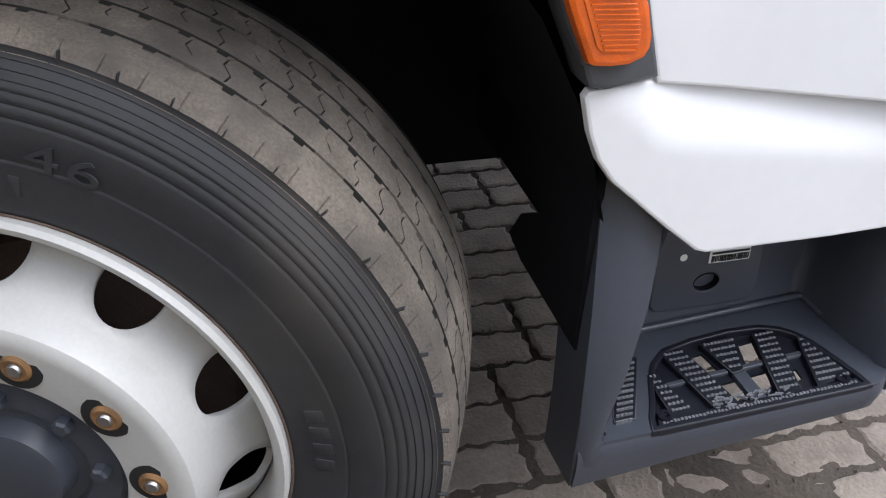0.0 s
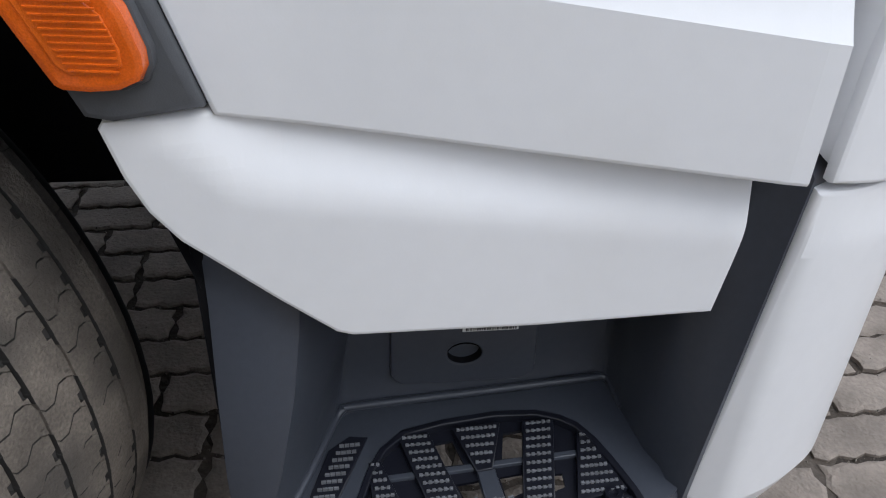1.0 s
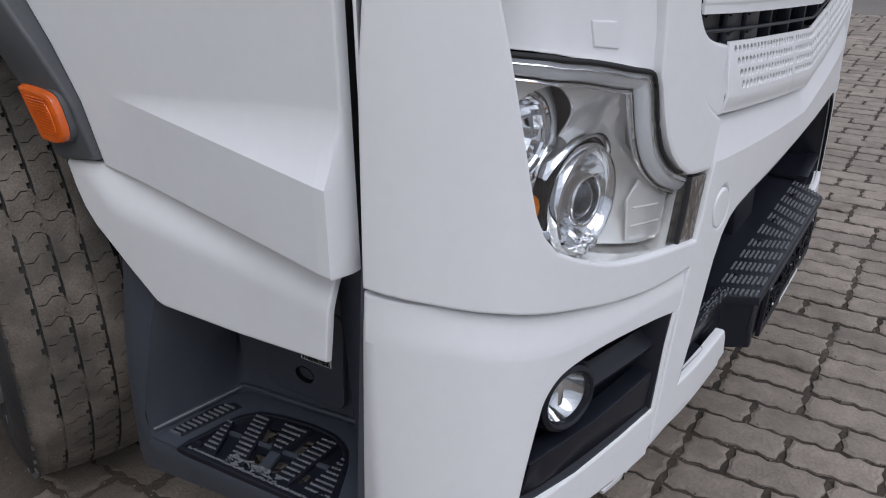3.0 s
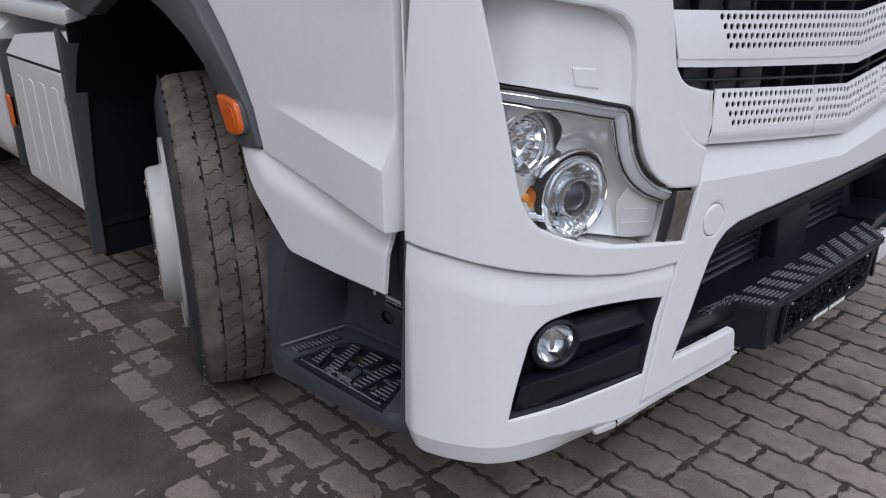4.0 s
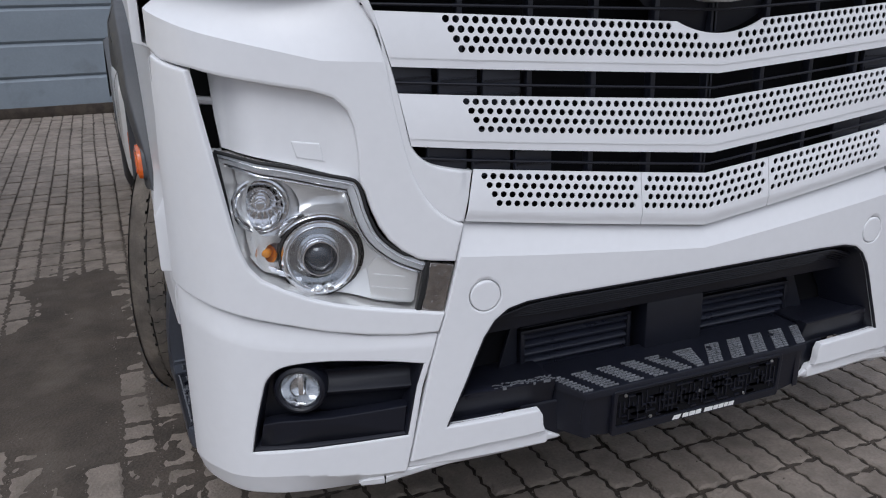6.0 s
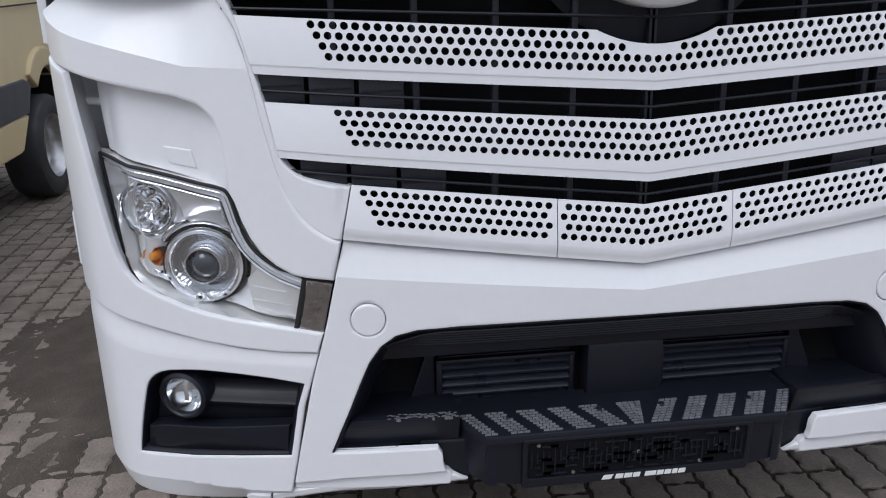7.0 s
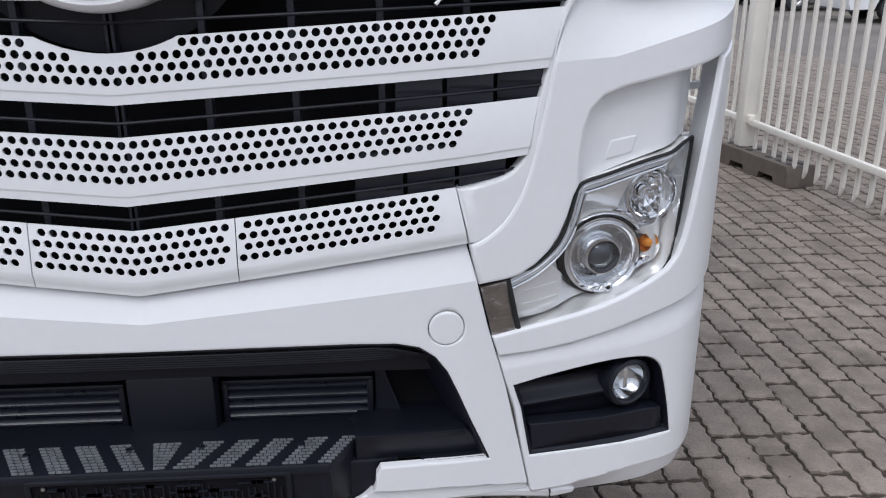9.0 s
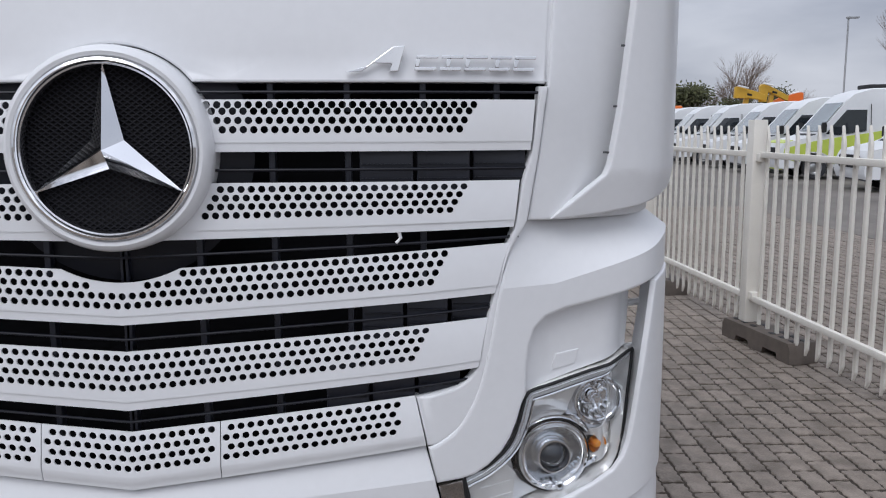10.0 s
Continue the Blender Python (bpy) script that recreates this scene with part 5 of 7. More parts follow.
# floor with an opening for the grating
FLOOR = lambda u, w, o: (w, u, 0.383 + (0.80 - u) * 0.045 + (w + 1.236) * 0.16 + o)
pan_line = [(0.757, -1.2395), (0.752, -1.215), (0.738, -1.187), (0.726, -1.155), (0.708, -1.125), (0.679, -1.102), (0.627, -1.092), (0.56, -1.087), (0.505, -1.091), (0.475, -1.102), (0.455, -1.116), (0.438, -1.14), (0.424, -1.168), (0.405, -1.213), (0.398, -1.2395)]
part("floor", skin([(0.842, -1.238), (0.760, -1.06), (0.40, -1.044), (0.390, -1.10), (0.376, -1.16), (0.364, -1.19), (0.350, -1.212), (0.365, -1.225), (0.388, -1.238)], FLOOR, 0.006, 0.0, [[(u, max(w, -1.2345)) for u, w in pan_line]], du=0.06), GREYPLASTIC, entry)
# grating: a dark pan with slanted openings and studded bars
gaps = [[(0.644, -1.120), (0.616, -1.117), (0.606, -1.152), (0.631, -1.152)], [(0.551, -1.114), (0.524, -1.112), (0.527, -1.150), (0.558, -1.150)],
        [(0.619, -1.178), (0.590, -1.176), (0.586, -1.209), (0.606, -1.212)], [(0.565, -1.174), (0.533, -1.172), (0.541, -1.198), (0.561, -1.205)], [(0.505, -1.177), (0.488, -1.178), (0.488, -1.196), (0.507, -1.202)]]
inner_line = inset(pan_line, 0.009)
grating = part("grating", skin(pan_line, lambda u, w, o: FLOOR(u, w, o + 0.002), 0.016, 0.002, [inner_line]), BLACK, entry, "black grated step plate")
part("pan_deck", skin(inset(pan_line, 0.007), lambda u, w, o: FLOOR(u, w, o - 0.009), 0.004, 0.0, gaps), BLACK, grating)
part("front_lip", skin([(0.745, -1.240), (0.741, -1.221), (0.415, -1.221), (0.408, -1.240)], lambda u, w, o: FLOOR(u, w, o + 0.0012), 0.012, 0.002), BLACK, grating)
part("cross_bar", skin([(0.735, -1.161), (0.735, -1.168), (0.43, -1.157), (0.43, -1.149)], lambda u, w, o: FLOOR(u, w, o - 0.004), 0.008, 0.0012), GREYPLASTIC, grating)
BARS = [[(0.725, -1.142), (0.708, -1.142), (0.678, -1.223), (0.717, -1.223)], [(0.685, -1.110), (0.646, -1.108), (0.609, -1.223), (0.650, -1.223)], [(0.616, -1.106), (0.554, -1.104), (0.573, -1.168), (0.593, -1.170)],
        [(0.525, -1.104), (0.485, -1.106), (0.507, -1.223), (0.545, -1.223)], [(0.460, -1.128), (0.448, -1.128), (0.417, -1.212), (0.480, -1.223)]]
for q in BARS:
    part("tread_bar", skin(q, lambda u, w, o: FLOOR(u, w, o), 0.011, 0.0015), BLACK, grating)
part("chevron", skin([(0.592, -1.169), (0.570, -1.167), (0.562, -1.223), (0.585, -1.223)], lambda u, w, o: FLOOR(u, w, o - 0.002), 0.009, 0.0015), GREYPLASTIC, grating)
random.seed(2)
bm = bmesh.new()
for q in BARS:
    w0, w1 = max(q[0][1], q[1][1]) - 0.006, min(q[2][1], q[3][1]) + 0.012
    n = max(2, int((w0 - w1) / 0.0104) + 1)
    for k in range(n):
        w = w0 + (w1 - w0) * k / (n - 1)
        s0 = (w - q[0][1]) / (q[3][1] - q[0][1])
        s1 = (w - q[1][1]) / (q[2][1] - q[1][1])
        y0, y1 = q[0][0] + (q[3][0] - q[0][0]) * s0 - 0.003, q[1][0] + (q[2][0] - q[1][0]) * s1 + 0.003
        m = max(2, int((y0 - y1) / 0.0058))
        for d in range(m):
            y = y1 + (y0 - y1) * (d + 0.5) / m
            z = FLOOR(y, w, 0.0)[2]
            add_box(bm, w - 0.0019, w + 0.0019, y - 0.0021, y + 0.0021, z - 0.002, z + random.uniform(0.0018, 0.0030), bevel=0.0006)
            if d:
                add_box(bm, w - 0.0009, w + 0.0009, y - 0.0045, y, z - 0.002, z + 0.0011)
y = 0.735
while y > 0.42:
    w = -1.2285 + random.uniform(-0.001, 0.001)
    z = FLOOR(y, w, 0.0)[2]
    add_box(bm, w - 0.0022, w + 0.0022, y - 0.002, y + 0.002, z - 0.002, z + random.uniform(0.002, 0.0036), bevel=0.0006)
    y -= 0.0058
tagged(part("tread_studs", bm, STUD, grating, "rows of small tread studs"), kind="stuff")
bm = bmesh.new()
for k in range(40):
    y, w = random.uniform(0.53, 0.65), random.uniform(-1.226, -1.205)
    z = FLOOR(y, w, 0)[2]
    add_box(bm, w - 0.001, w + 0.001, y - random.uniform(0.002, 0.007), y + random.uniform(0.002, 0.007), z - 0.002, z + 0.0022, Matrix.Translation((w, y, z)) @ Matrix.Rotation(random.uniform(-0.7, 0.7), 4, "Z") @ Matrix.Translation((-w, -y, -z)))
tagged(part("scuffed_edge", bm, STUD, grating, "bare scuffed edge"), kind="stuff")
for y in (0.728, 0.436):
    z = FLOOR(y, -1.218, 0)[2]
    part("screw", lathe([(0.0, 0.002), (0.005, 0.003), (0.006, 0.0055), (0.011, 0.0055), (0.012, 0.0)], 20, Matrix.Translation((-1.218, y, z - 0.002))), BLACK, grating)
# small second tread pad
pad = [(0.806, -1.214), (0.771, -1.214), (0.730, -1.125), (0.722, -1.108), (0.745, -1.104), (0.772, -1.122)]
pd = part("tread_pad", skin(pad, lambda u, w, o: FLOOR(u, w, o + 0.002), 0.006, 0.002), BLACK, entry)
bm = bmesh.new()
for k in range(11):
    t = k / 10
    c, w = 0.79 - 0.045 * t, -1.214 + 0.095 * t
    for d in range(4):
        y = c + (d - 1.5) * 0.0065
        z = FLOOR(y, w, 0)[2]
        add_box(bm, w - 0.0014, w + 0.0014, y - 0.0028, y + 0.0028, z - 0.002, z + 0.0055)
tagged(part("pad_studs", bm, STUD, pd), kind="stuff")
# service cover on the back wall, with a finger hole and a sticker
cov = part("service_cover", skin(rounded(0.505, 0.69, 0.452, 0.64, 0.02), lambda u, w, o: (-1.066 - o + 0.07 * (w - 0.44), u, w), 0.01, 0.003, [circle(0.597, 0.497, 0.022, 20, 0.016)]), GREYPLASTIC, entry, "grey service cover with a finger hole")
# near-black cup: the shade inside the hole is put into its colour
part("finger_hole", lathe([(0.022, 0.0), (0.02, -0.012), (0, -0.014)], 24, Matrix.Translation((-1.0615, 0.597, 0.497)) @ Matrix.Rotation(radians(-90), 4, "Y") @ Matrix.Diagonal((0.72, 1, 1, 1))), DEEP, cov)
st = part("sticker", skin([(0.531, 0.532), (0.601, 0.532), (0.601, 0.558), (0.531, 0.558)], lambda u, w, o: (-1.0675 - o + 0.07 * (w - 0.44), u, w), 0.0008, 0.0), PAPER, cov, "white sticker with dark bars")
bm = bmesh.new()
random.seed(9)
y = 0.534
while y < 0.598:
    w = random.choice((0.0008, 0.0015, 0.0022))
    add_box(bm, -1.0550, -1.0540, y, y + w, 0.534, 0.545, Matrix.Translation((-0.0074, 0, 0)))
    y += w + random.choice((0.001, 0.0016))
add_box(bm, -1.0550, -1.0540, 0.534, 0.598, 0.548, 0.551, Matrix.Translation((-0.0071, 0, 0)))
tagged(part("print", bm, INK, st), kind="stuff")
part("pictogram", skin(circle(0.645, 0.548, 0.006, 14) , lambda u, w, o: (-1.0675 - o + 0.07 * (w - 0.44), u, w), 0.0008, 0.0), PAPER, cov)
# dark structure between step and bumper
box("step_mount", -1.17, -1.0, 0.25, 0.292, 0.36, 1.0, GREYPLASTIC, truck, bevel=0.01)

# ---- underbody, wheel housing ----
# plain blocks; the shade under and inside the cab is put into their colour
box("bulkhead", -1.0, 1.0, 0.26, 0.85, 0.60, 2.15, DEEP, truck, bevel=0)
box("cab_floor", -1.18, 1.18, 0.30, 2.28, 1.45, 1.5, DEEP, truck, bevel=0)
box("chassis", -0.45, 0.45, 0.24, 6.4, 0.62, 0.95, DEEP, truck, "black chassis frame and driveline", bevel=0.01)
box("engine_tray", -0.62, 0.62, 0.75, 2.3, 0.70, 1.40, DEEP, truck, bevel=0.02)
box("cab_roof", -1.2, 1.2, 0.12, 2.29, 2.19, 2.21, WHITE, truck)
box("cab_rear_wall", -1.2, 1.2, 2.08, 2.10, 1.22, 2.2, WHITE, truck)
box("cab_seam", -1.205, 1.2, 2.10, 2.13, 1.22, 2.2, SEAL, truck)
part("side_fairing", skin([(2.13, 1.24), (2.80, 1.26), (2.84, 1.30), (2.84, 2.2), (2.13, 2.2)], lambda y, z, o: on_side(y, z, o - 0.018), 0.03, 0.008), WHITE, truck, "white side fairing behind the cab")
part("fairing_seam", tube([(-1.217, 2.385, 1.25), (-1.217, 2.385, 2.2)], 0.003, 6), FLARE, truck)
part("far_side_wall", skin([(0.37, 0.32), (0.9, 0.32), (0.9, 0.95), (2.3, 1.3), (2.3, 2.2), (0.31, 2.2), (0.31, 1.50), (0.60, 1.46), (0.60, 0.84), (0.37, 0.80)], lambda y, z, o: (HALF - 0.015 + o, y, z), 0.02, 0.004), WHITE, truck, "white far side of the cab")
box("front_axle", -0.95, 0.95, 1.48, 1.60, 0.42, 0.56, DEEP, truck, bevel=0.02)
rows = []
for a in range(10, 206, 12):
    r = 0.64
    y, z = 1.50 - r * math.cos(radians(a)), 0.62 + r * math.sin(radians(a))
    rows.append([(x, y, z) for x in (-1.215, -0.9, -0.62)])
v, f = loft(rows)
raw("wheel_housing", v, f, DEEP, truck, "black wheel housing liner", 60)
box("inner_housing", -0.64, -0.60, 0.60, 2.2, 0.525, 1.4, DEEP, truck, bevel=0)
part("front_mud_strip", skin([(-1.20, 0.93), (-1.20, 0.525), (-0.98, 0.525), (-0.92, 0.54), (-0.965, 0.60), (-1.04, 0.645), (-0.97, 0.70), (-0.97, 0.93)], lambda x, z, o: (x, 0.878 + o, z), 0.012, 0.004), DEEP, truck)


# ---- wheel, steered outwards ----
def wheel_profile(w):
    """Radius of the tread face across its width, with rounded shoulders."""
    return 0.497 - 0.010 * (abs(w) / 0.14) ** 2 - 0.012 * smooth(0.118, 0.142, abs(w))


wheel = new("wheel")
wheel.parent = truck
STEER = radians(21.3)
# local z points outwards along the axle
AX = Matrix.Translation((-1.173, 1.544, 0.496)) @ Matrix.Rotation(-STEER, 4, "Z") @ Matrix.Rotation(radians(-90), 4, "Y")
WC = -0.165      # middle of the tread, inwards from the rim's outer lip
bulge = lambda r: -0.002 - 2.9 * (r - 0.39) ** 2 if r > 0.39 else -0.002 - 1.1 * (0.39 - r) ** 2
side_line = [(0.300, -0.016), (0.303, -0.0115)] + [(0.308 + 0.008 * k, bulge(0.308 + 0.008 * k)) for k in range(8)]
for r0 in (0.374, 0.418, 0.431, 0.442, 0.451, 0.460, 0.469):
    side_line += [(r0 - 0.0045, bulge(r0 - 0.0045)), (r0 - 0.0014, bulge(r0)), (r0, bulge(r0) - 0.0013), (r0 + 0.0014, bulge(r0))]
bm = lathe(side_line + [(0.476, bulge(0.476)), (0.482, -0.0225)], 120, AX)
tyre = part("tyre_sidewall", bm, RUBBER, wheel, "black ribbed tyre sidewall", 70)
part("bead_rust", lathe([(0.3025, -0.0115), (0.304, -0.0085), (0.306, -0.0080), (0.3075, -0.0085)], 96, AX), DRUM, wheel, "rusty line at the tyre bead")
part("inner_sidewall", lathe([(0.482, -0.31), (0.45, -0.335), (0.40, -0.345), (0.32, -0.33), (0.3, -0.32)], 72, AX), RUBBER, wheel)
# tread: plain shoulders, four narrow grooves with wider pockets, short kinked sipes across the inner ribs
NP = 76
GROOVES = (-0.0828, -0.028, 0.028, 0.0828)
fr = (0.0, 0.02, 0.30, 0.32, 0.775, 0.80, 0.825)
spec = [("s", w) for w in (-0.143, -0.134, -0.118, -0.100)]
for i, g in enumerate(GROOVES):
    spec += [("g", g, -1, 0), ("g", g, -1, 1), ("g", g, 1, 1), ("g", g, 1, 0)]
    if i < 3:
        spec += [("r", i, q) for q in (-0.82, -0.55, -0.3, -0.1, 0.1, 0.3, 0.55, 0.82)]
spec += [("s", w) for w in (0.100, 0.118, 0.134, 0.143)]
rnd = random.Random(12)
DEEP_AT = {(p, i, k): rnd.choice((0.0, 0.001, 0.005, 0.006, 0.006)) for p in range(NP) for i in range(3) for k in range(3)}
FILL = {(p, g): rnd.uniform(0.003, 0.012) for p in range(NP) for g in GROOVES}
verts, faces, dark = [], [], []
for p in range(NP):
    for fq in fr:
        for c in spec:
            turn, drop = 0.0, 0.0
            if c[0] == "s":
                w = c[1]
                drop = 0.003 if fq == 0.80 and abs(w) > 0.13 else 0.0
            elif c[0] == "g":
                w = c[1] + c[2] * (0.0052 if 0.02 <= fq <= 0.30 else 0.0026) + 0.0016 * (1 if 0.02 <= fq <= 0.30 else -1)
                drop = FILL[p, c[1]] if c[3] else 0.0
            else:
                i, q = c[1], c[2]
                w = (GROOVES[i] + GROOVES[i + 1]) / 2 + q * 0.0235
                if 0.7 < fq < 0.9:
                    turn = -0.17 * max(-1.0, min(1.0, q / 0.3)) + 0.05 * q
                    drop = DEEP_AT[p, i, 0 if q < -0.2 else (1 if q < 0.2 else 2)] if fq == 0.80 else 0.0
            th = (p + fq + turn + 0.31 * sum(w > g for g in GROOVES)) * 2 * math.pi / NP
            r = wheel_profile(w) - drop
            verts.append(AX @ Vector((r * math.cos(th), r * math.sin(th), WC + w)))
M, R = len(spec), NP * len(fr)
for i in range(R):
    j = (i + 1) % R
    for c in range(M - 1):
        faces.append([i * M + c, i * M + c + 1, j * M + c + 1, j * M + c])
        a, b = spec[c], spec[c + 1]
        p, fq = i // len(fr), fr[i % len(fr)]
        in_groove = a[0] == "g" and b[0] == "g" and FILL[p, a[1]] > 0.005
        in_sipe = a[0] == "r" and b[0] == "r" and fq in (0.775, 0.80) and DEEP_AT[p, a[1], 0 if a[2] < -0.2 else (1 if a[2] < 0.2 else 2)] > 0.003
        dark.append(in_groove or in_sipe)
tread = raw("tread", verts, faces, TREAD, wheel, "dusty brown tyre tread with zigzag grooves", 25)
tread.data.materials.append(GROOVE)
for p, d in zip(tread.data.polygons, dark):
    p.material_index = 1 if d else 0
# mould marks and moulded plain bars on the sidewall
bm = bmesh.new()
for k in range(52):
    a = 2 * math.pi * k / 52 + 0.02 * math.sin(k * 7)
    add_box(bm, 0.479, 0.4905, -0.0007, 0.0007, -0.026, -0.0205, AX @ Matrix.Rotation(a, 4, "Z"))
def lettering(name, body, size, m, mat, parent, label):
    c = bpy.data.curves.new(name, "FONT")
    c.body, c.size, c.extrude, c.align_x, c.align_y = body, size, 0.0012, "CENTER", "CENTER"
    ob = bpy.data.objects.new(name, c)
    me = bpy.data.meshes.new_from_object(ob)
    bpy.data.objects.remove(ob)
    b = bmesh.new()
    b.from_mesh(me)
    b.transform(m)
    return part(name, b, mat, parent, label)


for body, a in (("4", -14.6), ("6", -20.6)):
    m = AX @ Matrix.Rotation(radians(a), 4, "Z") @ Matrix.Translation((0.385, 0, -0.0012)) @ Matrix.Rotation(radians(-90), 4, "Z") @ Matrix.Diagonal((1.7, 1, 1, 1))
    lettering("sidewall_number", body, 0.042, m, RUBBER, tyre, "moulded sidewall number")
tagged(part("mould_hair", bm, RUBBER, tyre), kind="stuff")
bm = bmesh.new()
for a0, n, wid in ((62, 3, 0.02), (76, 5, 0.012), (30, 2, 0.012), (-10, 4, 0.014), (150, 4, 0.02), (200, 5, 0.015), (270, 4, 0.02)):
    for k in range(n):
        add_box(bm, 0.335, 0.358, -wid / 2.4, wid / 2.4, -0.012, -0.0025, AX @ Matrix.Rotation(radians(a0 + k * 4.2), 4, "Z"), 0.001)
tagged(part("moulded_marking", bm, RUBBER, tyre, "raised plain bars on the sidewall"), kind="stuff")

# steel rim with ten round openings
rim = part("rim_lip", lathe([(0.268, -0.07), (0.276, -0.03), (0.284, -0.006), (0.292, 0.004), (0.300, 0.006), (0.304, 0.0), (0.303, -0.012)], 96, AX), RIM, wheel, "silver-white painted rim flange")
DISC = [(0.0, 0.268, -0.075), (0.02, 0.262, -0.058), (0.05, 0.243, -0.035), (0.08, 0.226, -0.010), (0.10, 0.219, 0.012), (0.115, 0.216, 0.030)]


def disc_at(a, w, o):
    k = np.array(DISC)
    r, h = np.interp(w, k[:, 0], k[:, 1]), np.interp(w, k[:, 0], k[:, 2])
    r2, h2 = np.interp(w + 0.006, k[:, 0], k[:, 1]), np.interp(w + 0.006, k[:, 0], k[:, 2])
    t = Vector((r2 - r, h2 - h))
    n = Vector((t.y, -t.x)).normalized() if t.length > 1e-6 else Vector((0, 1))
    r, h = r + n.x * o, h + n.y * o
    return tuple(AX @ Vector((r * math.cos(a), r * math.sin(a), h)))


bm = bmesh.new()
HALF_A, MID_W, HALF_W = math.pi / 10, 0.0575, 0.0575
square = [(-1 + i / 5, -1) for i in range(10)] + [(1, -1 + i / 5) for i in range(10)] + [(1 - i / 5, 1) for i in range(10)] + [(-1, 1 - i / 5) for i in range(10)]
for k in range(10):
    a0 = 2 * math.pi * (k + 0.05) / 10
    rings = []
    for t, drop in ((0.0, 0.010), (0.0, 0.0015), (0.03, 0.0), (0.3, 0.0), (0.6, 0.0), (1.0, 0.0)):
        ring = []
        for u, v in square:
            th = math.atan2(v, u)
            hu, hw = 0.155 * math.cos(th), 0.048 + 0.043 * math.sin(th)
            ring.append(bm.verts.new(disc_at(a0 + hu + (u * HALF_A - hu) * t, hw + (MID_W + v * HALF_W - hw) * t, -drop)))
        rings.append(ring)
    for p, q in zip(rings, rings[1:]):
        for i in range(40):
            j = (i + 1) % 40
            bm.faces.new((p[i], p[j], q[j], q[i]))
bmesh.ops.remove_doubles(bm, verts=bm.verts, dist=2e-4)
part("rim_disc", bm, RIM, wheel, "", 60)
part("nut_ring", lathe([(0.219, 0.012), (0.216, 0.040), (0.211, 0.052), (0.202, 0.057), (0.190, 0.056), (0.150, 0.053), (0.132, 0.050), (0.128, 0.044), (0.128, 0.0)], 96, AX), RIM, wheel, "silver-white wheel nut ring")
part("hub", lathe([(0.128, 0.02), (0.118, 0.036), (0.085, 0.040), (0.080, 0.034), (0.066, 0.036), (0.06, 0.060), (0.05, 0.064), (0, 0.064)], 48, AX), GREYPLASTIC, wheel, "dark grey hub")
for k in range(10):
    a = 2 * math.pi * (k + 0.55) / 10
    m = AX @ Matrix.Rotation(a, 4, "Z") @ Matrix.Translation((0.166, 0, 0.053))
    # flat black disc drawn for the dark recess round the nut
    part("nut_seat", lathe([(0.0285, 0.0015), (0.024, 0.0022), (0.0, 0.0018)], 24, m), SEAL, wheel)
    part("stud_end", lathe([(0.0, 0.0095), (0.007, 0.009), (0.0085, 0.007), (0.0085, 0.002)], 16, m), STEEL, wheel)
    part("wheel_nut", lathe([(0.0175, 0.0), (0.017, 0.004), (0.0135, 0.0065), (0.0115, 0.0055), (0.0, 0.0055)], 20, m), RUST, wheel, "rusty wheel nut")
for k in range(8):
    a = 2 * math.pi * k / 8
    part("hub_bolt", lathe([(0.011, 0.0), (0.011, 0.012), (0.008, 0.015), (0, 0.015)], 6, AX @ Matrix.Rotation(a, 4, "Z") @ Matrix.Translation((0.098, 0, 0.037))), GREYPLASTIC, wheel)
part("brake_drum", lathe([(0.0, -0.12), (0.2, -0.12), (0.215, -0.14), (0.215, -0.3)], 40, AX), DRUM, wheel)

# ---- further back on the truck ----
part("mudguard_flap", skin([(-1.237, 1.095), (-1.21, 1.04), (-1.164, 1.035), (-1.175, 0.85), (-1.20, 0.55), (-1.205, 0.28), (-1.25, 0.28), (-1.246, 0.56)], lambda x, z, o: (x, 2.085 - o, z), 0.03, 0.006, dw=0.1), FLARE, truck, "grey rear edge of the wheel housing")
part("rear_liner", skin([(-1.20, 0.26), (-0.62, 0.26), (-0.62, 1.2), (-1.20, 1.10)], lambda u, w, o: (u, 2.10 - o, w), 0.02, 0.0), DEEP, truck)
locker = new("side_locker")
locker.parent = truck
line = [(2.125, 0.40), (2.85, 0.42), (2.86, 0.50), (2.85, 0.925), (2.125, 0.925)]
part("locker_face", skin(line, lambda y, z, o: (-1.21 - o, y, z), 0.03, 0.012), WHITE, locker)
v = [(-1.21, 2.125, 0.935), (-1.21, 2.85, 0.935), (-1.18, 2.78, 1.01), (-1.18, 2.125, 1.075), (-0.6, 2.125, 1.08), (-0.6, 2.78, 1.02)]
raw("locker_lid", v, [[0, 1, 2, 3], [3, 2, 5, 4]], WHITE, locker, "white sloping locker lid")
raw("locker_seam", [(-1.206, 2.125, 0.922), (-1.206, 2.85, 0.922), (-1.206, 2.85, 0.938), (-1.206, 2.125, 0.938)], [[0, 1, 2, 3]], SEAL, locker)
for y in (2.33, 2.47, 2.60, 2.73):
    part("rib", skin(rounded(y - 0.035, y + 0.035, 0.46, 0.86, 0.02), lambda u, w, o: (-1.2125 - o, u, w), 0.006, 0.004), WHITE, locker)
part("lock", lathe([(0, 0.006), (0.012, 0.005), (0.016, 0)], 16, Matrix.Translation((-1.215, 2.20, 0.83)) @ Matrix.Rotation(radians(-90), 4, "Y")), STEEL, locker)
box("top_cover", -1.19, -0.55, 2.14, 3.12, 1.085, 1.15, WHITE, truck, "white cover over the locker", bevel=0.02)
box("locker_body", -1.19, -0.6, 2.125, 2.85, 0.42, 0.92, FLARE, locker, bevel=0.01)
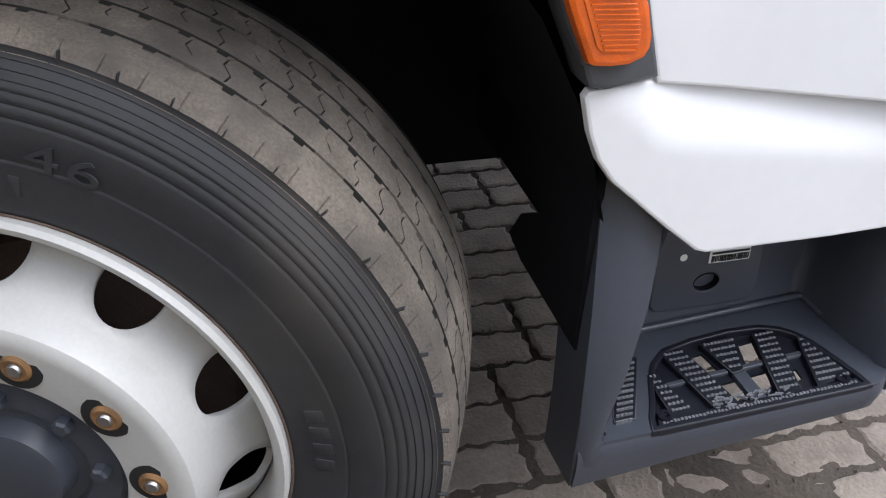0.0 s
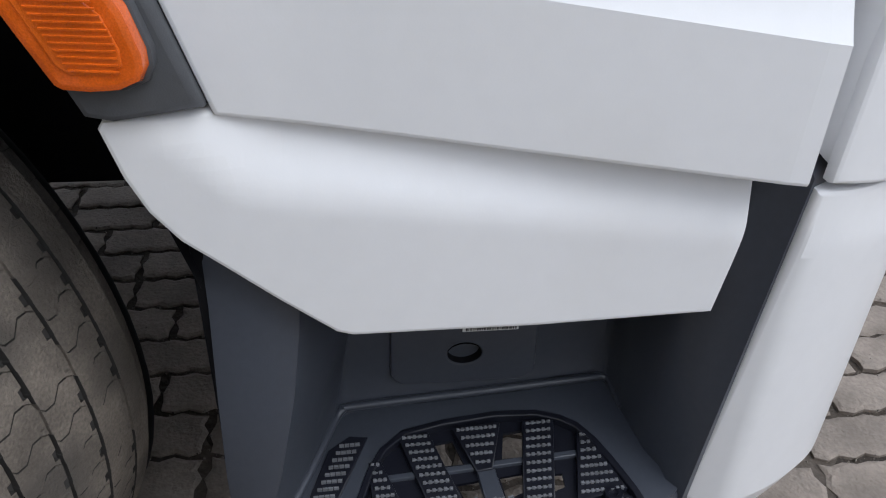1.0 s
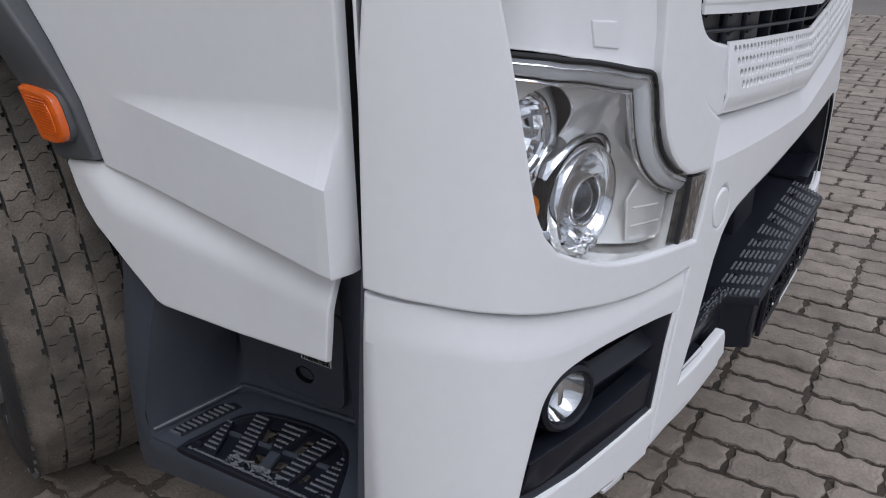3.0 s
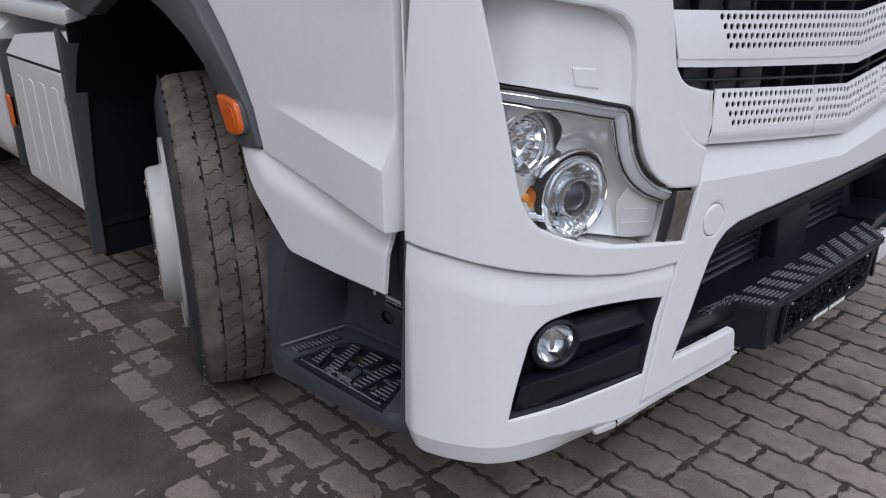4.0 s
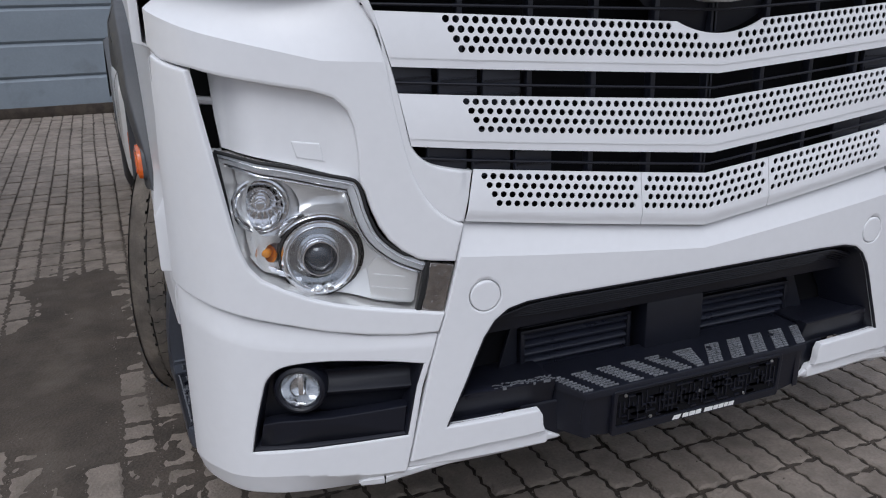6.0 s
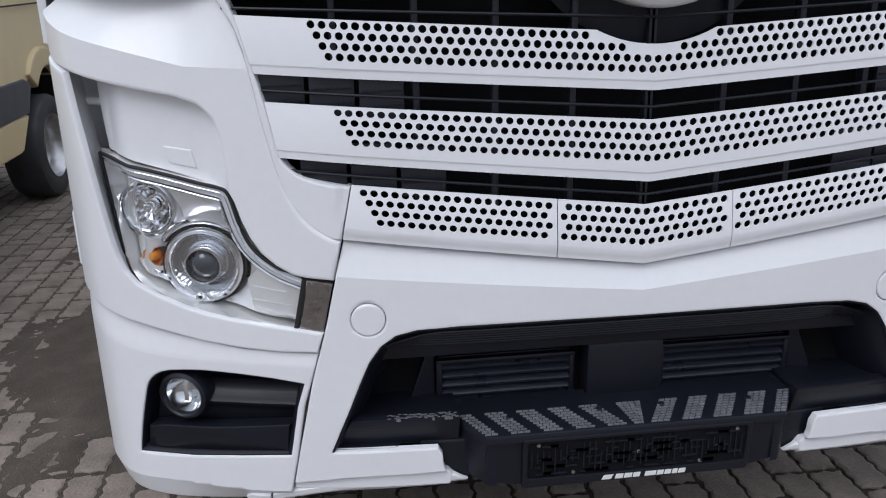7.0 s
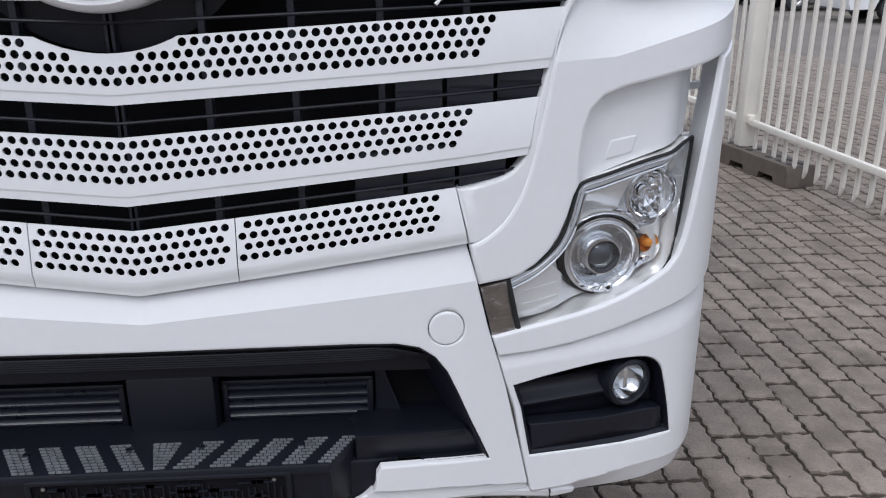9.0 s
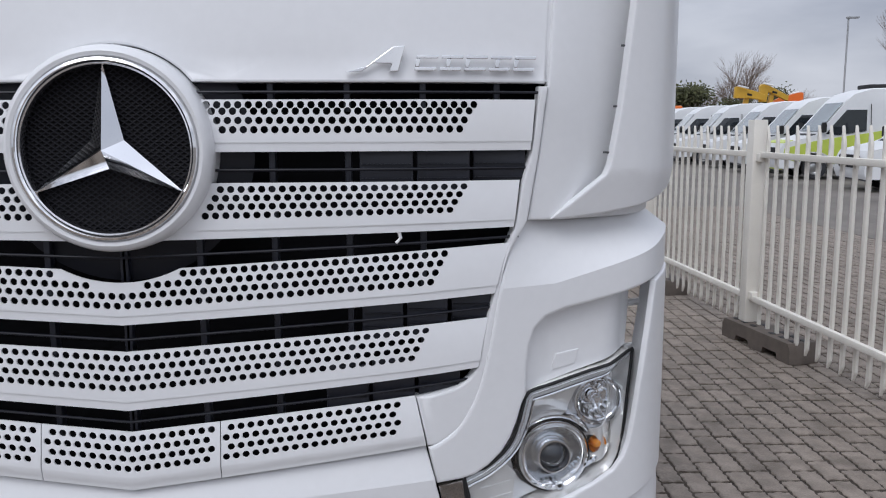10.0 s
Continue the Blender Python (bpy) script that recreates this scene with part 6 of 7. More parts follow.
part("reflector", skin(rounded(2.13, 2.17, 0.43, 0.51, 0.008), lambda y, z, o: (-1.222 - o, y, z), 0.02, 0.003), RED, locker, "orange side reflector")
box("marker_post", -1.22, -1.16, 2.89, 2.94, 0.45, 0.98, FLARE, truck)
part("side_marker", skin(rounded(2.89, 2.935, 0.62, 0.76, 0.01), lambda y, z, o: (-1.226 - o, y, z), 0.02, 0.004), AMBER, truck, "amber side marker")
# fuel tank with rounded corners and two straps
tank = new("fuel_tank")
tank.parent = truck
sec = rounded(-1.24, -0.62, 0.40, 1.10, 0.17, 8)
v, f = loft([[(x, y, z) for x, z in sec] for y in (3.06, 4.35)], closed=True)
capv = [(sum(p[0] for p in sec) / len(sec) + (x + 0.93) * 0.94, 2.98, 0.70 + (z - 0.70) * 0.90) for x, z in sec]
v2, f2 = loft([capv, [(x, 3.06, z) for x, z in sec]], closed=True)
n0 = len(v)
raw("tank_shell", v + v2 + [(x, 4.36, z) for x, z in sec], f + [[i + n0 for i in q] for q in f2] + [list(range(n0, n0 + len(sec))), list(range(n0 + len(v2), n0 + len(v2) + len(sec)))], WHITE, tank, "white rounded fuel tank", 50)
for y in (3.35, 4.1):
    v, f = loft([[(x * 1.006, y + d, 0.70 + (z - 0.70) * 1.02) for x, z in sec] for d in (-0.025, 0.025)], closed=True)
    raw("strap", v, f, SEAL, tank, "black tank strap")
part("top_trim", tube([(-1.19, 3.02, 1.075), (-1.19, 4.3, 1.075)], 0.010), SEAL, tank)
box("tank_bracket", -0.95, -0.45, 3.5, 3.9, 0.5, 0.7, DEEP, tank)
box("tank_cover", -1.12, -0.3, 2.45, 4.3, 1.14, 1.27, SLATE, truck, "dark grey cover on the tank", bevel=0.05)
# rear axle: tyre and dark mudguard
RA = Matrix.Translation((-0.92, 5.05, 0.5)) @ Matrix.Rotation(radians(-90), 4, "Y")
part("rear_tyre", lathe([(0.28, -0.3), (0.3, 0.28), (0.40, 0.31), (0.46, 0.29), (0.485, 0.26), (0.498, 0.2), (0.5, 0.0), (0.498, -0.2), (0.47, -0.29), (0.3, -0.3)], 60, RA), RUBBER, truck)
part("rear_rim", lathe([(0.0, 0.10), (0.16, 0.11), (0.2, 0.06), (0.27, 0.08), (0.29, 0.29), (0.3, 0.28)], 40, RA), RIM, truck)
rows = []
for a in range(8, 176, 8):
    rows.append([(x, 5.05 - 0.60 * math.cos(radians(a)), 0.5 + 0.60 * math.sin(radians(a)) + dz) for x, dz in ((-1.25, -0.05), (-1.25, 0.0), (-1.22, 0.02), (-0.6, 0.02))])
v, f = loft(rows)
raw("rear_mudguard", v, f, FLARE, truck, "dark grey rear mudguard", 50)

# ---- surroundings ----
# white palisade fence beside the yard
POSTS = [(3.19, 4.50), (3.05, 6.89), (2.91, 9.29), (2.77, 11.64)]
ENDS = [(3.32, 2.12)] + POSTS


fence = tagged(new("fence"), "white steel palisade fence on brown plastic feet", "fence")


def fence_panel(a, b):
    fp = new("fence_panel")
    fp.parent = fence
    a, b = Vector((*a, 0)), Vector((*b, 0))
    d = (b - a).normalized()
    L = (b - a).length
    fp.matrix_world = Matrix.Translation(a) @ Matrix.Rotation(math.atan2(d.y, d.x), 4, "Z")
    for z in (0.34, 1.44):
        box("rail", 0.07, L - 0.07, -0.016, 0.022, z - 0.022, z + 0.022, FENCE, fp)
    n = int((L - 0.2) / 0.135)
    pick = None
    for k in range(n):
        x = 0.13 + k * (L - 0.26) / (n - 1)
        if pick is None:
            bm = bmesh.new()
            add_box(bm, -0.017, 0.017, -0.010, 0.010, 0.12, 1.60, bevel=0.003)
            for q in bm.verts:
                if q.co.z > 1.59:
                    q.co.z += 0.06 * (q.co.x / 0.017)
                if q.co.z < 0.13:
                    q.co.z -= 0.03 * (q.co.x / 0.017)
            pick = part("picket", bm, FENCE, fp)
            pick.location = (x, -0.026, 0)
        else:
            o = new("picket", pick.data)
            o.parent = fp
            o.location = (x, -0.026, 0)
    return fp


def fence_post(x, y, turn):
    p = new("fence_post")
    p.parent = fence
    p.matrix_world = pose(x, y, 0, rz=turn)
    box("upright", -0.054, 0.054, -0.054, 0.054, 0.148, 1.70, FENCE, p, bevel=0.006)
    for z in (0.36, 1.42):
        box("bracket", -0.03, 0.03, -0.11, 0.11, z - 0.03, z + 0.03, FENCE, p)
    return p


def foot_block(x, y, turn):
    """A recycled plastic fence foot with hand slots below and sockets on top."""
    fb = new("foot_block")
    fb.parent = fence
    fb["label"] = "brown recycled plastic foot block"
    fb.matrix_world = pose(x, y, 0, rz=turn)
    L, W, H = 0.44, 0.115, 0.148
    line = [(-L, 0.0), (-L + 0.14, 0.0), (-L + 0.16, 0.05), (-L + 0.32, 0.05), (-L + 0.34, 0.0), (0.06, 0.0), (0.08, 0.05), (0.24, 0.05), (0.26, 0.0), (L, 0.0), (L, 0.10), (L - 0.03, H), (-L + 0.03, H), (-L, 0.10)]
    part("body", skin(line, lambda u, w, o: (u, -W - o, w), 2 * W, 0.006), BLOCKMAT, fb)
    # flat black patches on top stand for the shade inside the sockets
    for k in range(7):
        for s in (-0.045, 0.045):
            if abs(k - 3) > 0:
                u = -0.36 + 0.12 * k
                part("socket", skin(rounded(-0.03, 0.03, -0.018, 0.018, 0.012), lambda a, b, o, u=u, s=s: (u + a, s + b, H + 0.003 + o), 0.004, 0.0), SEAL, fb)
    return fb


for a, b in zip(ENDS, ENDS[1:]):
    fence_panel(a, b)
for x, y in POSTS:
    fence_post(x, y, 3)
    foot_block(x + 0.04, y - 0.28, 100)

# the run of fence that closes the yard at the back
for k in range(4):
    fence_panel((-1.0 + 2.4 * k, 24.5), (1.4 + 2.4 * k, 24.5))
    fence_post(-1.0 + 2.4 * k, 24.5, 0)

# ribbed steel hall wall behind
hv, hf = [], []
zs, off = [], []
z = 0.12
while z < 4.6:
    zs += [z, z + 0.30, z + 0.335, z + 0.365]
    off += [0.0, 0.0, 0.03, 0.0]
    z += 0.40
for x in (-9.0, -0.3):
    hv += [(x, 9.42 + o, q) for q, o in zip(zs, off)]
m = len(zs)
hall = tagged(raw("hall_wall", hv, [[j, m + j, m + j + 1, j + 1] for j in range(m - 1)], SHEET, None, "", 20), "blue-grey ribbed steel hall wall", "wall", kind="structure")
box("wall_base", -9.0, -0.3, 9.38, 9.5, -0.01, 0.12, EARTH, hall)


def cab_profile(name, prof, x0, x1, mat, parent, taper=0.06, label=""):
    """A vehicle body from its side view, with the sides drawn in towards the roof."""
    zmax = max(p[1] for p in prof)
    rows = []
    for x, s in ((x0, 1), (x0 + 0.05, 0), (x1 - 0.05, 0), (x1, 1)):
        mid = (x0 + x1) / 2
        row = []
        for u, z in prof:
            t = max(0.0, (z - 1.0) / (zmax - 1.0))
            xx = mid + (x - mid) * (1 - taper * 2 * t)
            row.append((xx, u * (0.985 if s else 1.0), z - (0.03 if s and z > 0.9 * zmax else 0.0)))
        rows.append(row)
    v, f = loft(rows, closed=True)
    n = len(prof)
    return raw(name, v, f + [list(range(n)), list(range(3 * n, 4 * n))], mat, parent, label, 40)


def road_wheel(parent, x, y, r, width, side, rim_mat):
    m = Matrix.Translation((x, y, r)) @ Matrix.Rotation(radians(90 * side), 4, "Y")
    w = new("wheel")
    w.parent = parent
    part("tyre", lathe([(r * 0.6, -width), (r * 0.62, 0.0), (r * 0.8, 0.02), (r * 0.96, 0.0), (r, -0.03), (r, -width + 0.03), (r * 0.95, -width)], 40, m), RUBBER, w)
    part("rim", lathe([(0, -0.10), (r * 0.3, -0.10), (r * 0.42, -0.13), (r * 0.52, -0.10), (r * 0.56, -0.02), (r * 0.62, 0.006), (r * 0.63, -0.02)], 40, m), rim_mat, w)
    return w


# beige van parked alongside
beige = tagged(new("beige_van"), "beige panel van with a dark grey side band", "van")
VX = -2.71
prof = [(0.6, 0.30), (0.35, 0.45), (0.32, 0.9), (0.55, 1.05), (1.2, 1.25), (1.75, 2.05), (2.1, 2.35), (5.3, 2.4), (5.58, 2.3), (5.65, 1.3), (5.60, 0.94), (5.63, 0.74), (5.57, 0.58), (5.34, 0.49), (5.19, 0.62), (5.08, 0.80), (4.90, 0.93), (4.62, 0.94), (4.42, 0.86), (4.31, 0.66), (4.12, 0.43), (1.75, 0.40), (1.68, 0.66), (1.5, 0.80), (1.1, 0.80), (0.92, 0.62), (0.86, 0.30)]
cab_profile("body", prof, VX - 1.95, VX, BEIGE, beige, 0.045)
band = [(5.17, 0.70), (5.40, 0.735), (5.62, 0.755), (5.60, 0.92), (5.07, 0.905), (5.13, 0.80)]
part("side_band", skin(band, lambda u, w, o: (VX + 0.012 + o, u, w), 0.03, 0.012), FLARE, beige, "dark grey plastic side band")
part("side_band", skin([(1.8, 0.60), (4.29, 0.655), (4.40, 0.84), (4.28, 0.885), (1.8, 0.86)], lambda u, w, o: (VX + 0.012 + o, u, w), 0.03, 0.012), FLARE, beige, "dark grey plastic side band")
part("sill", skin([(1.8, 0.40), (4.09, 0.435), (4.28, 0.645), (1.8, 0.59)], lambda u, w, o: (VX + 0.006 + o, u, w), 0.03, 0.01), BEIGE, beige)
archp = [(4.68 + 0.43 * math.cos(radians(a)), 0.62 + 0.45 * math.sin(radians(a))) for a in range(24, 150, 9)]
archi = [(4.74 + 0.36 * math.cos(radians(a)), 0.50 + 0.43 * math.sin(radians(a))) for a in range(135, 36, -9)]
part("arch_bulge", skin(archp + archi, lambda u, w, o: (VX + 0.03 + o, u, w), 0.06, 0.02), BEIGE, beige)
# near-black block, its colour standing in for shade inside the arch
part("wheel_well", skin([(4.22, 0.33), (5.2, 0.33), (5.18, 0.72), (4.95, 0.96), (4.6, 0.96), (4.3, 0.80)], lambda u, w, o: (VX - 0.28 + o, u, w), 0.4, 0.0), DEEP, beige)
flap = [(4.84, 0.925), (5.02, 0.85), (5.11, 0.70), (5.16, 0.50), (5.20, 0.22)]
part("mud_flap", skin(flap + [(u + 0.02, w - 0.004) for u, w in flap[::-1]], lambda u, w, o: (VX - 0.012 + o, u, w), 0.27, 0.004), SEAL, beige, "black rubber mud flap")
part("door_seam", tube([(VX + 0.001, 2.0, 1.32), (VX - 0.01, 5.55, 1.37)], 0.006, 6), SEAL, beige)
part("window", skin([(0.98, 1.22), (1.75, 1.25), (1.75, 1.95), (1.62, 1.90)], lambda u, w, o: (VX - 0.03 - 0.06 * (w - 1.2) + o, u, w), 0.02, 0.004), WINDOW, beige)
road_wheel(beige, VX + 0.02, 4.65, 0.37, 0.24, 1, STEEL)
road_wheel(beige, VX - 0.02, 1.30, 0.365, 0.22, 1, STEEL)
road_wheel(beige, VX - 1.93, 4.65, 0.37, 0.24, -1, STEEL)
road_wheel(beige, VX - 1.93, 1.30, 0.365, 0.22, -1, STEEL)

# trailer with slate skirt and yellow corner post
tr = tagged(new("trailer"), "slate grey trailer with a yellow corner post", "trailer")
box("side_wall", 5.75, 11.5, 3.05, 5.5, 0.93, 3.4, SLATE, tr, bevel=0.02)
box("side_skirt", 5.72, 11.5, 3.02, 3.10, 0.30, 0.915, SLATE, tr, bevel=0.01)
box("corner_post", 5.55, 5.745, 3.0, 3.2, 0.80, 3.4, SIGNAL, tr, "yellow corner post")
w = Matrix.Translation((5.95, 3.25, 0.48)) @ Matrix.Rotation(radians(90), 4, "X")
part("tyre", lathe([(0.0, 0.1), (0.28, 0.12), (0.45, 0.15), (0.48, 0.1), (0.48, -0.1), (0.45, -0.15), (0, -0.15)], 40, w), RUBBER, tr)
w = Matrix.Translation((9.5, 3.25, 0.48)) @ Matrix.Rotation(radians(90), 4, "X")
part("tyre", lathe([(0.0, 0.1), (0.28, 0.12), (0.45, 0.15), (0.48, 0.1), (0.48, -0.1), (0.45, -0.15), (0, -0.15)], 40, w), RUBBER, tr)

# row of parked delivery vans behind the fence
VPROF = [(0.05, 0.32), (-0.02, 0.5), (0.02, 0.85), (0.12, 1.05), (1.0, 1.28), (1.15, 1.34), (1.95, 2.28), (2.2, 2.52), (2.7, 2.66), (5.6, 2.70), (5.85, 2.55), (5.92, 0.7), (5.9, 0.4), (5.1, 0.38), (5.02, 0.66), (4.78, 0.78), (4.5, 0.78), (4.26, 0.66), (4.18, 0.38), (1.55, 0.36), (1.48, 0.66), (1.24, 0.78), (0.95, 0.78), (0.72, 0.64), (0.62, 0.34)]


def delivery_van(mat, low_mat):
    van = tagged(new("delivery_van"), "white high-roof delivery van with dark windows", "van", "parked vans")
    cab_profile("body", VPROF, -0.99, 0.99, mat, van, 0.05)
    for s in (-1, 1):
        flank = lambda u, w, o, s=s: (s * (1.012 - 0.06 * max(0.0, w - 1.0) + o), u, w)
        part("side_window", skin([(1.36, 1.34), (1.7, 1.30), (2.55, 1.42), (2.55, 2.04), (1.96, 2.04)], flank, 0.03, 0.004), WINDOW, van)
        part("side_moulding", skin([(1.58, 0.52), (4.15, 0.52), (4.15, 0.66), (1.52, 0.66)], flank, 0.04, 0.008), FLARE, van)
        part("door_seam", tube([flank(2.68, 0.5, 0.0), flank(2.68, 1.4, 0.0), flank(2.66, 2.2, 0.0)], 0.012, 6), SEAL, van)
        part("mirror", skin(rounded(1.2, 1.34, 1.38, 1.68, 0.05), lambda u, w, o, s=s: (s * (1.12 + o), u, w), 0.1, 0.02), SEAL, van)
        part("headlamp", skin([(-0.02, 0), (0.28, 0), (0.42, 0.20), (0.12, 0.26)], lambda u, w, o, s=s: (s * (0.965 - 0.25 * max(0.0, 0.2 - u) + o), u + 0.05, 0.76 + w), 0.05, 0.01), SMOKE, van, "smoked headlamp")
    part("windscreen", skin([(-0.84, 1.40), (0.84, 1.40), (0.74, 2.24), (-0.74, 2.24)], lambda u, w, o: (u, 1.13 + (w - 1.34) * 0.851 - o, w + 0.02), 0.01, 0.004), SCREEN, van, "pale sky-lit windscreen")
    part("wiper_tray", skin([(-0.86, 1.02), (0.86, 1.02), (0.84, 1.14), (-0.84, 1.14)], lambda u, w, o: (u, w, 1.30 + (w - 1.02) * 0.4 + o), 0.02, 0.004), SEAL, van)
    part("radiator_grille", skin(rounded(-0.62, 0.62, 0.60, 0.94, 0.06), lambda u, w, o: (u, -0.045 - o, w), 0.05, 0.01), SEAL, van)
    part("bumper", skin(rounded(-0.97, 0.97, 0.28, 0.56, 0.06), lambda u, w, o: (u, -0.05 + 0.12 * u * u - o, w), 0.08, 0.02), low_mat, van)
    for y in (1.1, 4.65):
        for s in (-1, 1):
            road_wheel(van, s * 0.98, y, 0.35, 0.24, s, STEEL)
    return van


first = delivery_van(VANWHITE, FLARE)
LOWER = Matrix.Diagonal((1, 1, 0.985, 1))
first.matrix_world = pose(12.05, 27.86, 0, rz=-97) @ LOWER
for x, y, turn in ((12.15, 31.26, -96), (11.9, 34.66, -98), (11.8, 38.06, -97), (11.8, 41.46, -95), (11.7, 44.8, -97)):
    copy_thing(first, pose(x, y, 0, rz=turn) @ LOWER)
green = delivery_van(VANWHITE, LIME)
tagged(green, "lime green and white high-roof delivery van")
green.matrix_world = pose(11.85, 24.46, 0, rz=-97) @ Matrix.Diagonal((1, 1, 1.04, 1))
for s in (-1, 1):
    part("lime_flank", skin([(0.12, 0.62), (0.62, 0.5), (0.72, 0.70), (0.95, 0.82), (1.24, 0.82), (1.48, 0.70), (1.6, 0.45), (4.1, 0.45), (4.26, 0.70), (4.5, 0.82), (4.78, 0.82), (5.02, 0.70), (5.1, 0.5), (5.85, 0.5), (5.85, 1.85), (3.4, 1.50), (2.6, 1.36), (1.7, 1.24), (1.0, 1.12), (0.16, 0.92)], lambda u, w, o, s=s: (s * (0.998 - 0.06 * max(0.0, w - 1.0) + o), u, w), 0.02, 0.004), LIME, green, "lime green lower flank")
part("lime_bonnet", skin([(-0.85, 0.16), (0.85, 0.16), (0.84, 0.46), (-0.84, 0.46)], lambda u, w, o: (u, w, 1.075 + (w - 0.12) * 0.255 + o), 0.02, 0.004), LIME, green)
box("roof_unit", -0.5, 0.5, 2.75, 4.1, 2.66, 2.79, SEAL, green, "black unit on the roof", bevel=0.04)
copy_thing(first, pose(11.75, 19.3, 0, rz=-97) @ LOWER)


# excavators and bare trees in the distance
def boom(x, y, z, turn, mat, bent=True):
    ex = tagged(new("excavator"), "parked digger with a folded boom", "excavator", "diggers")
    ex.matrix_world = pose(x, y, 0, rz=turn)
    box("cabin", -1.2, 1.2, -1.0, 1.0, 1.0, 2.85, mat, ex, bevel=0.1)
    box("track", -1.8, 1.8, -1.3, 1.3, 0.0, 1.0, SEAL, ex, bevel=0.2)
    if bent:
        arm = [(0.0, z - 1.1), (0.0, z - 0.12), (0.12, z), (0.42, z - 0.03), (1.8, z - 0.72), (1.75, z - 1.05), (0.52, z - 0.46), (0.42, z - 1.1)]
    else:
        arm = [(0.0, z - 0.72), (0.02, z - 0.06), (0.16, z), (1.5, z - 0.36), (1.82, z - 0.5), (1.8, z - 0.86), (0.9, z - 0.72)]
    part("boom_arm", skin(arm, lambda u, w, o: (u, -0.12 - o, w), 0.3, 0.03), mat, ex)
    part("dipper_arm", skin([(0.5, 2.4), (0.85, 2.4), (0.95, z - 0.6), (0.7, z - 0.6)], lambda u, w, o: (u, 0.05 - o, w), 0.25, 0.02), mat, ex)
    part("hydraulic_ram", tube([(0.12, -0.3, z + 0.03), (0.75, -0.3, z - 0.12)], 0.055), SATIN, ex)
    part("hose_guard", skin([(0.75, z - 0.55), (1.05, z - 0.60), (1.05, z - 0.48), (0.75, z - 0.40)], lambda u, w, o: (u, -0.13 - o, w), 0.02, 0.0), SEAL, ex)
    return ex


boom(20.2, 49.5, 4.05, -4, SIGNAL, False)
boom(21.9, 49.8, 4.2, -2, SIGNAL)
boom(15.4, 49, 3.5, 175, ORANGE, False)
boom(25.2, 51, 3.75, 175, ORANGE, False)


def bare_tree(x, y, h, spread, seed, leafy):
    rnd = random.Random(seed)
    t = tagged(new("tree"), "dark evergreen bush-like tree" if leafy else "tall bare tree with fine brown twigs", "tree", "far trees")
    t.matrix_world = pose(x, y, 0)
    bm = bmesh.new()
    twigs = bmesh.new()
    leaves = []

    def grow(p, d, length, r, level):
        q = p + d * length
        midp = (p + q) / 2 + Vector((rnd.uniform(-1, 1), rnd.uniform(-1, 1), 0)) * length * 0.05
        tube([p, midp, q], r, 5 if level < 2 else 3, bm if level < 2 else twigs)
        if level >= 4 or (leafy and level >= 3):
            leaves.append(q)
            return
        n = (6, 5, 4, 4)[level] if leafy else (7, 6, 6, 5)[level]
        for k in range(n):
            a = 2 * math.pi * (k + rnd.random() * 0.7) / n
            tilt = rnd.uniform(0.35, 0.75) * spread
            nd = (d + Vector((math.cos(a), math.sin(a), 0)) * tilt).normalized()
            s = p + (q - p) * (1.0 if k == 0 else rnd.uniform(0.45, 1.0))
            grow(s, nd, length * rnd.uniform(0.55, 0.78), r * (0.5 if leafy else 0.42), level + 1)

    grow(Vector((0, 0, 0)), Vector((0, 0, 1)), h * 0.34, h * 0.018, 0)
    part("trunk", bm, BARK, t)
    tagged(part("crown", twigs, BARK if leafy else TWIG, t), kind="stuff")
    if leafy:
        v, f = [], []
        for c in leaves:
            for k in range(26):
                o = c + Vector((rnd.gauss(0, 1), rnd.gauss(0, 1), rnd.gauss(0, 0.8))) * h * 0.055
                a = Vector((rnd.uniform(-1, 1), rnd.uniform(-1, 1), rnd.uniform(-1, 1))).normalized() * h * 0.02
                b = a.orthogonal().normalized() * h * 0.014
                i = len(v)
                v += [o - a, o + b, o + a, o - b]
                f.append([i, i + 1, i + 2, i + 3])
        tagged(raw("leaves", v, f, LEAF, t), kind="stuff")
    return t


bare_tree(27.3, 67, 8.3, 0.62, 3, False)
bare_tree(29.0, 70, 7.4, 0.62, 5, False)
bare_tree(31.6, 66, 5.9, 0.95, 6, False)
bare_tree(33.4, 68, 5.2, 1.0, 7, False)
bare_tree(24.9, 69, 6.0, 0.9, 9, False)
bare_tree(37.6, 60.5, 11.0, 0.4, 8, False)
bare_tree(22.0, 64, 6.4, 1.0, 11, True)
bare_tree(26.5, 66, 5.2, 1.1, 12, True)
bare_tree(18.0, 62, 5.0, 1.1, 14, True)
bare_tree(29.9, 66, 5.3, 0.55, 15, True)
lampost = tagged(new("street_lamp"), "tall grey steel lamp post with a short head", "street lamp")
part("pole", tube([(28.1, 51.5, 0), (28.1, 51.5, 5), (28.1, 51.5, 8.4)], 0.055, 10), GALV, lampost)
box("lamp_head", 28.0, 28.75, 51.35, 51.65, 8.4, 8.5, GALV, lampost)
rnd = random.Random(21)
hvv, hff = [], []
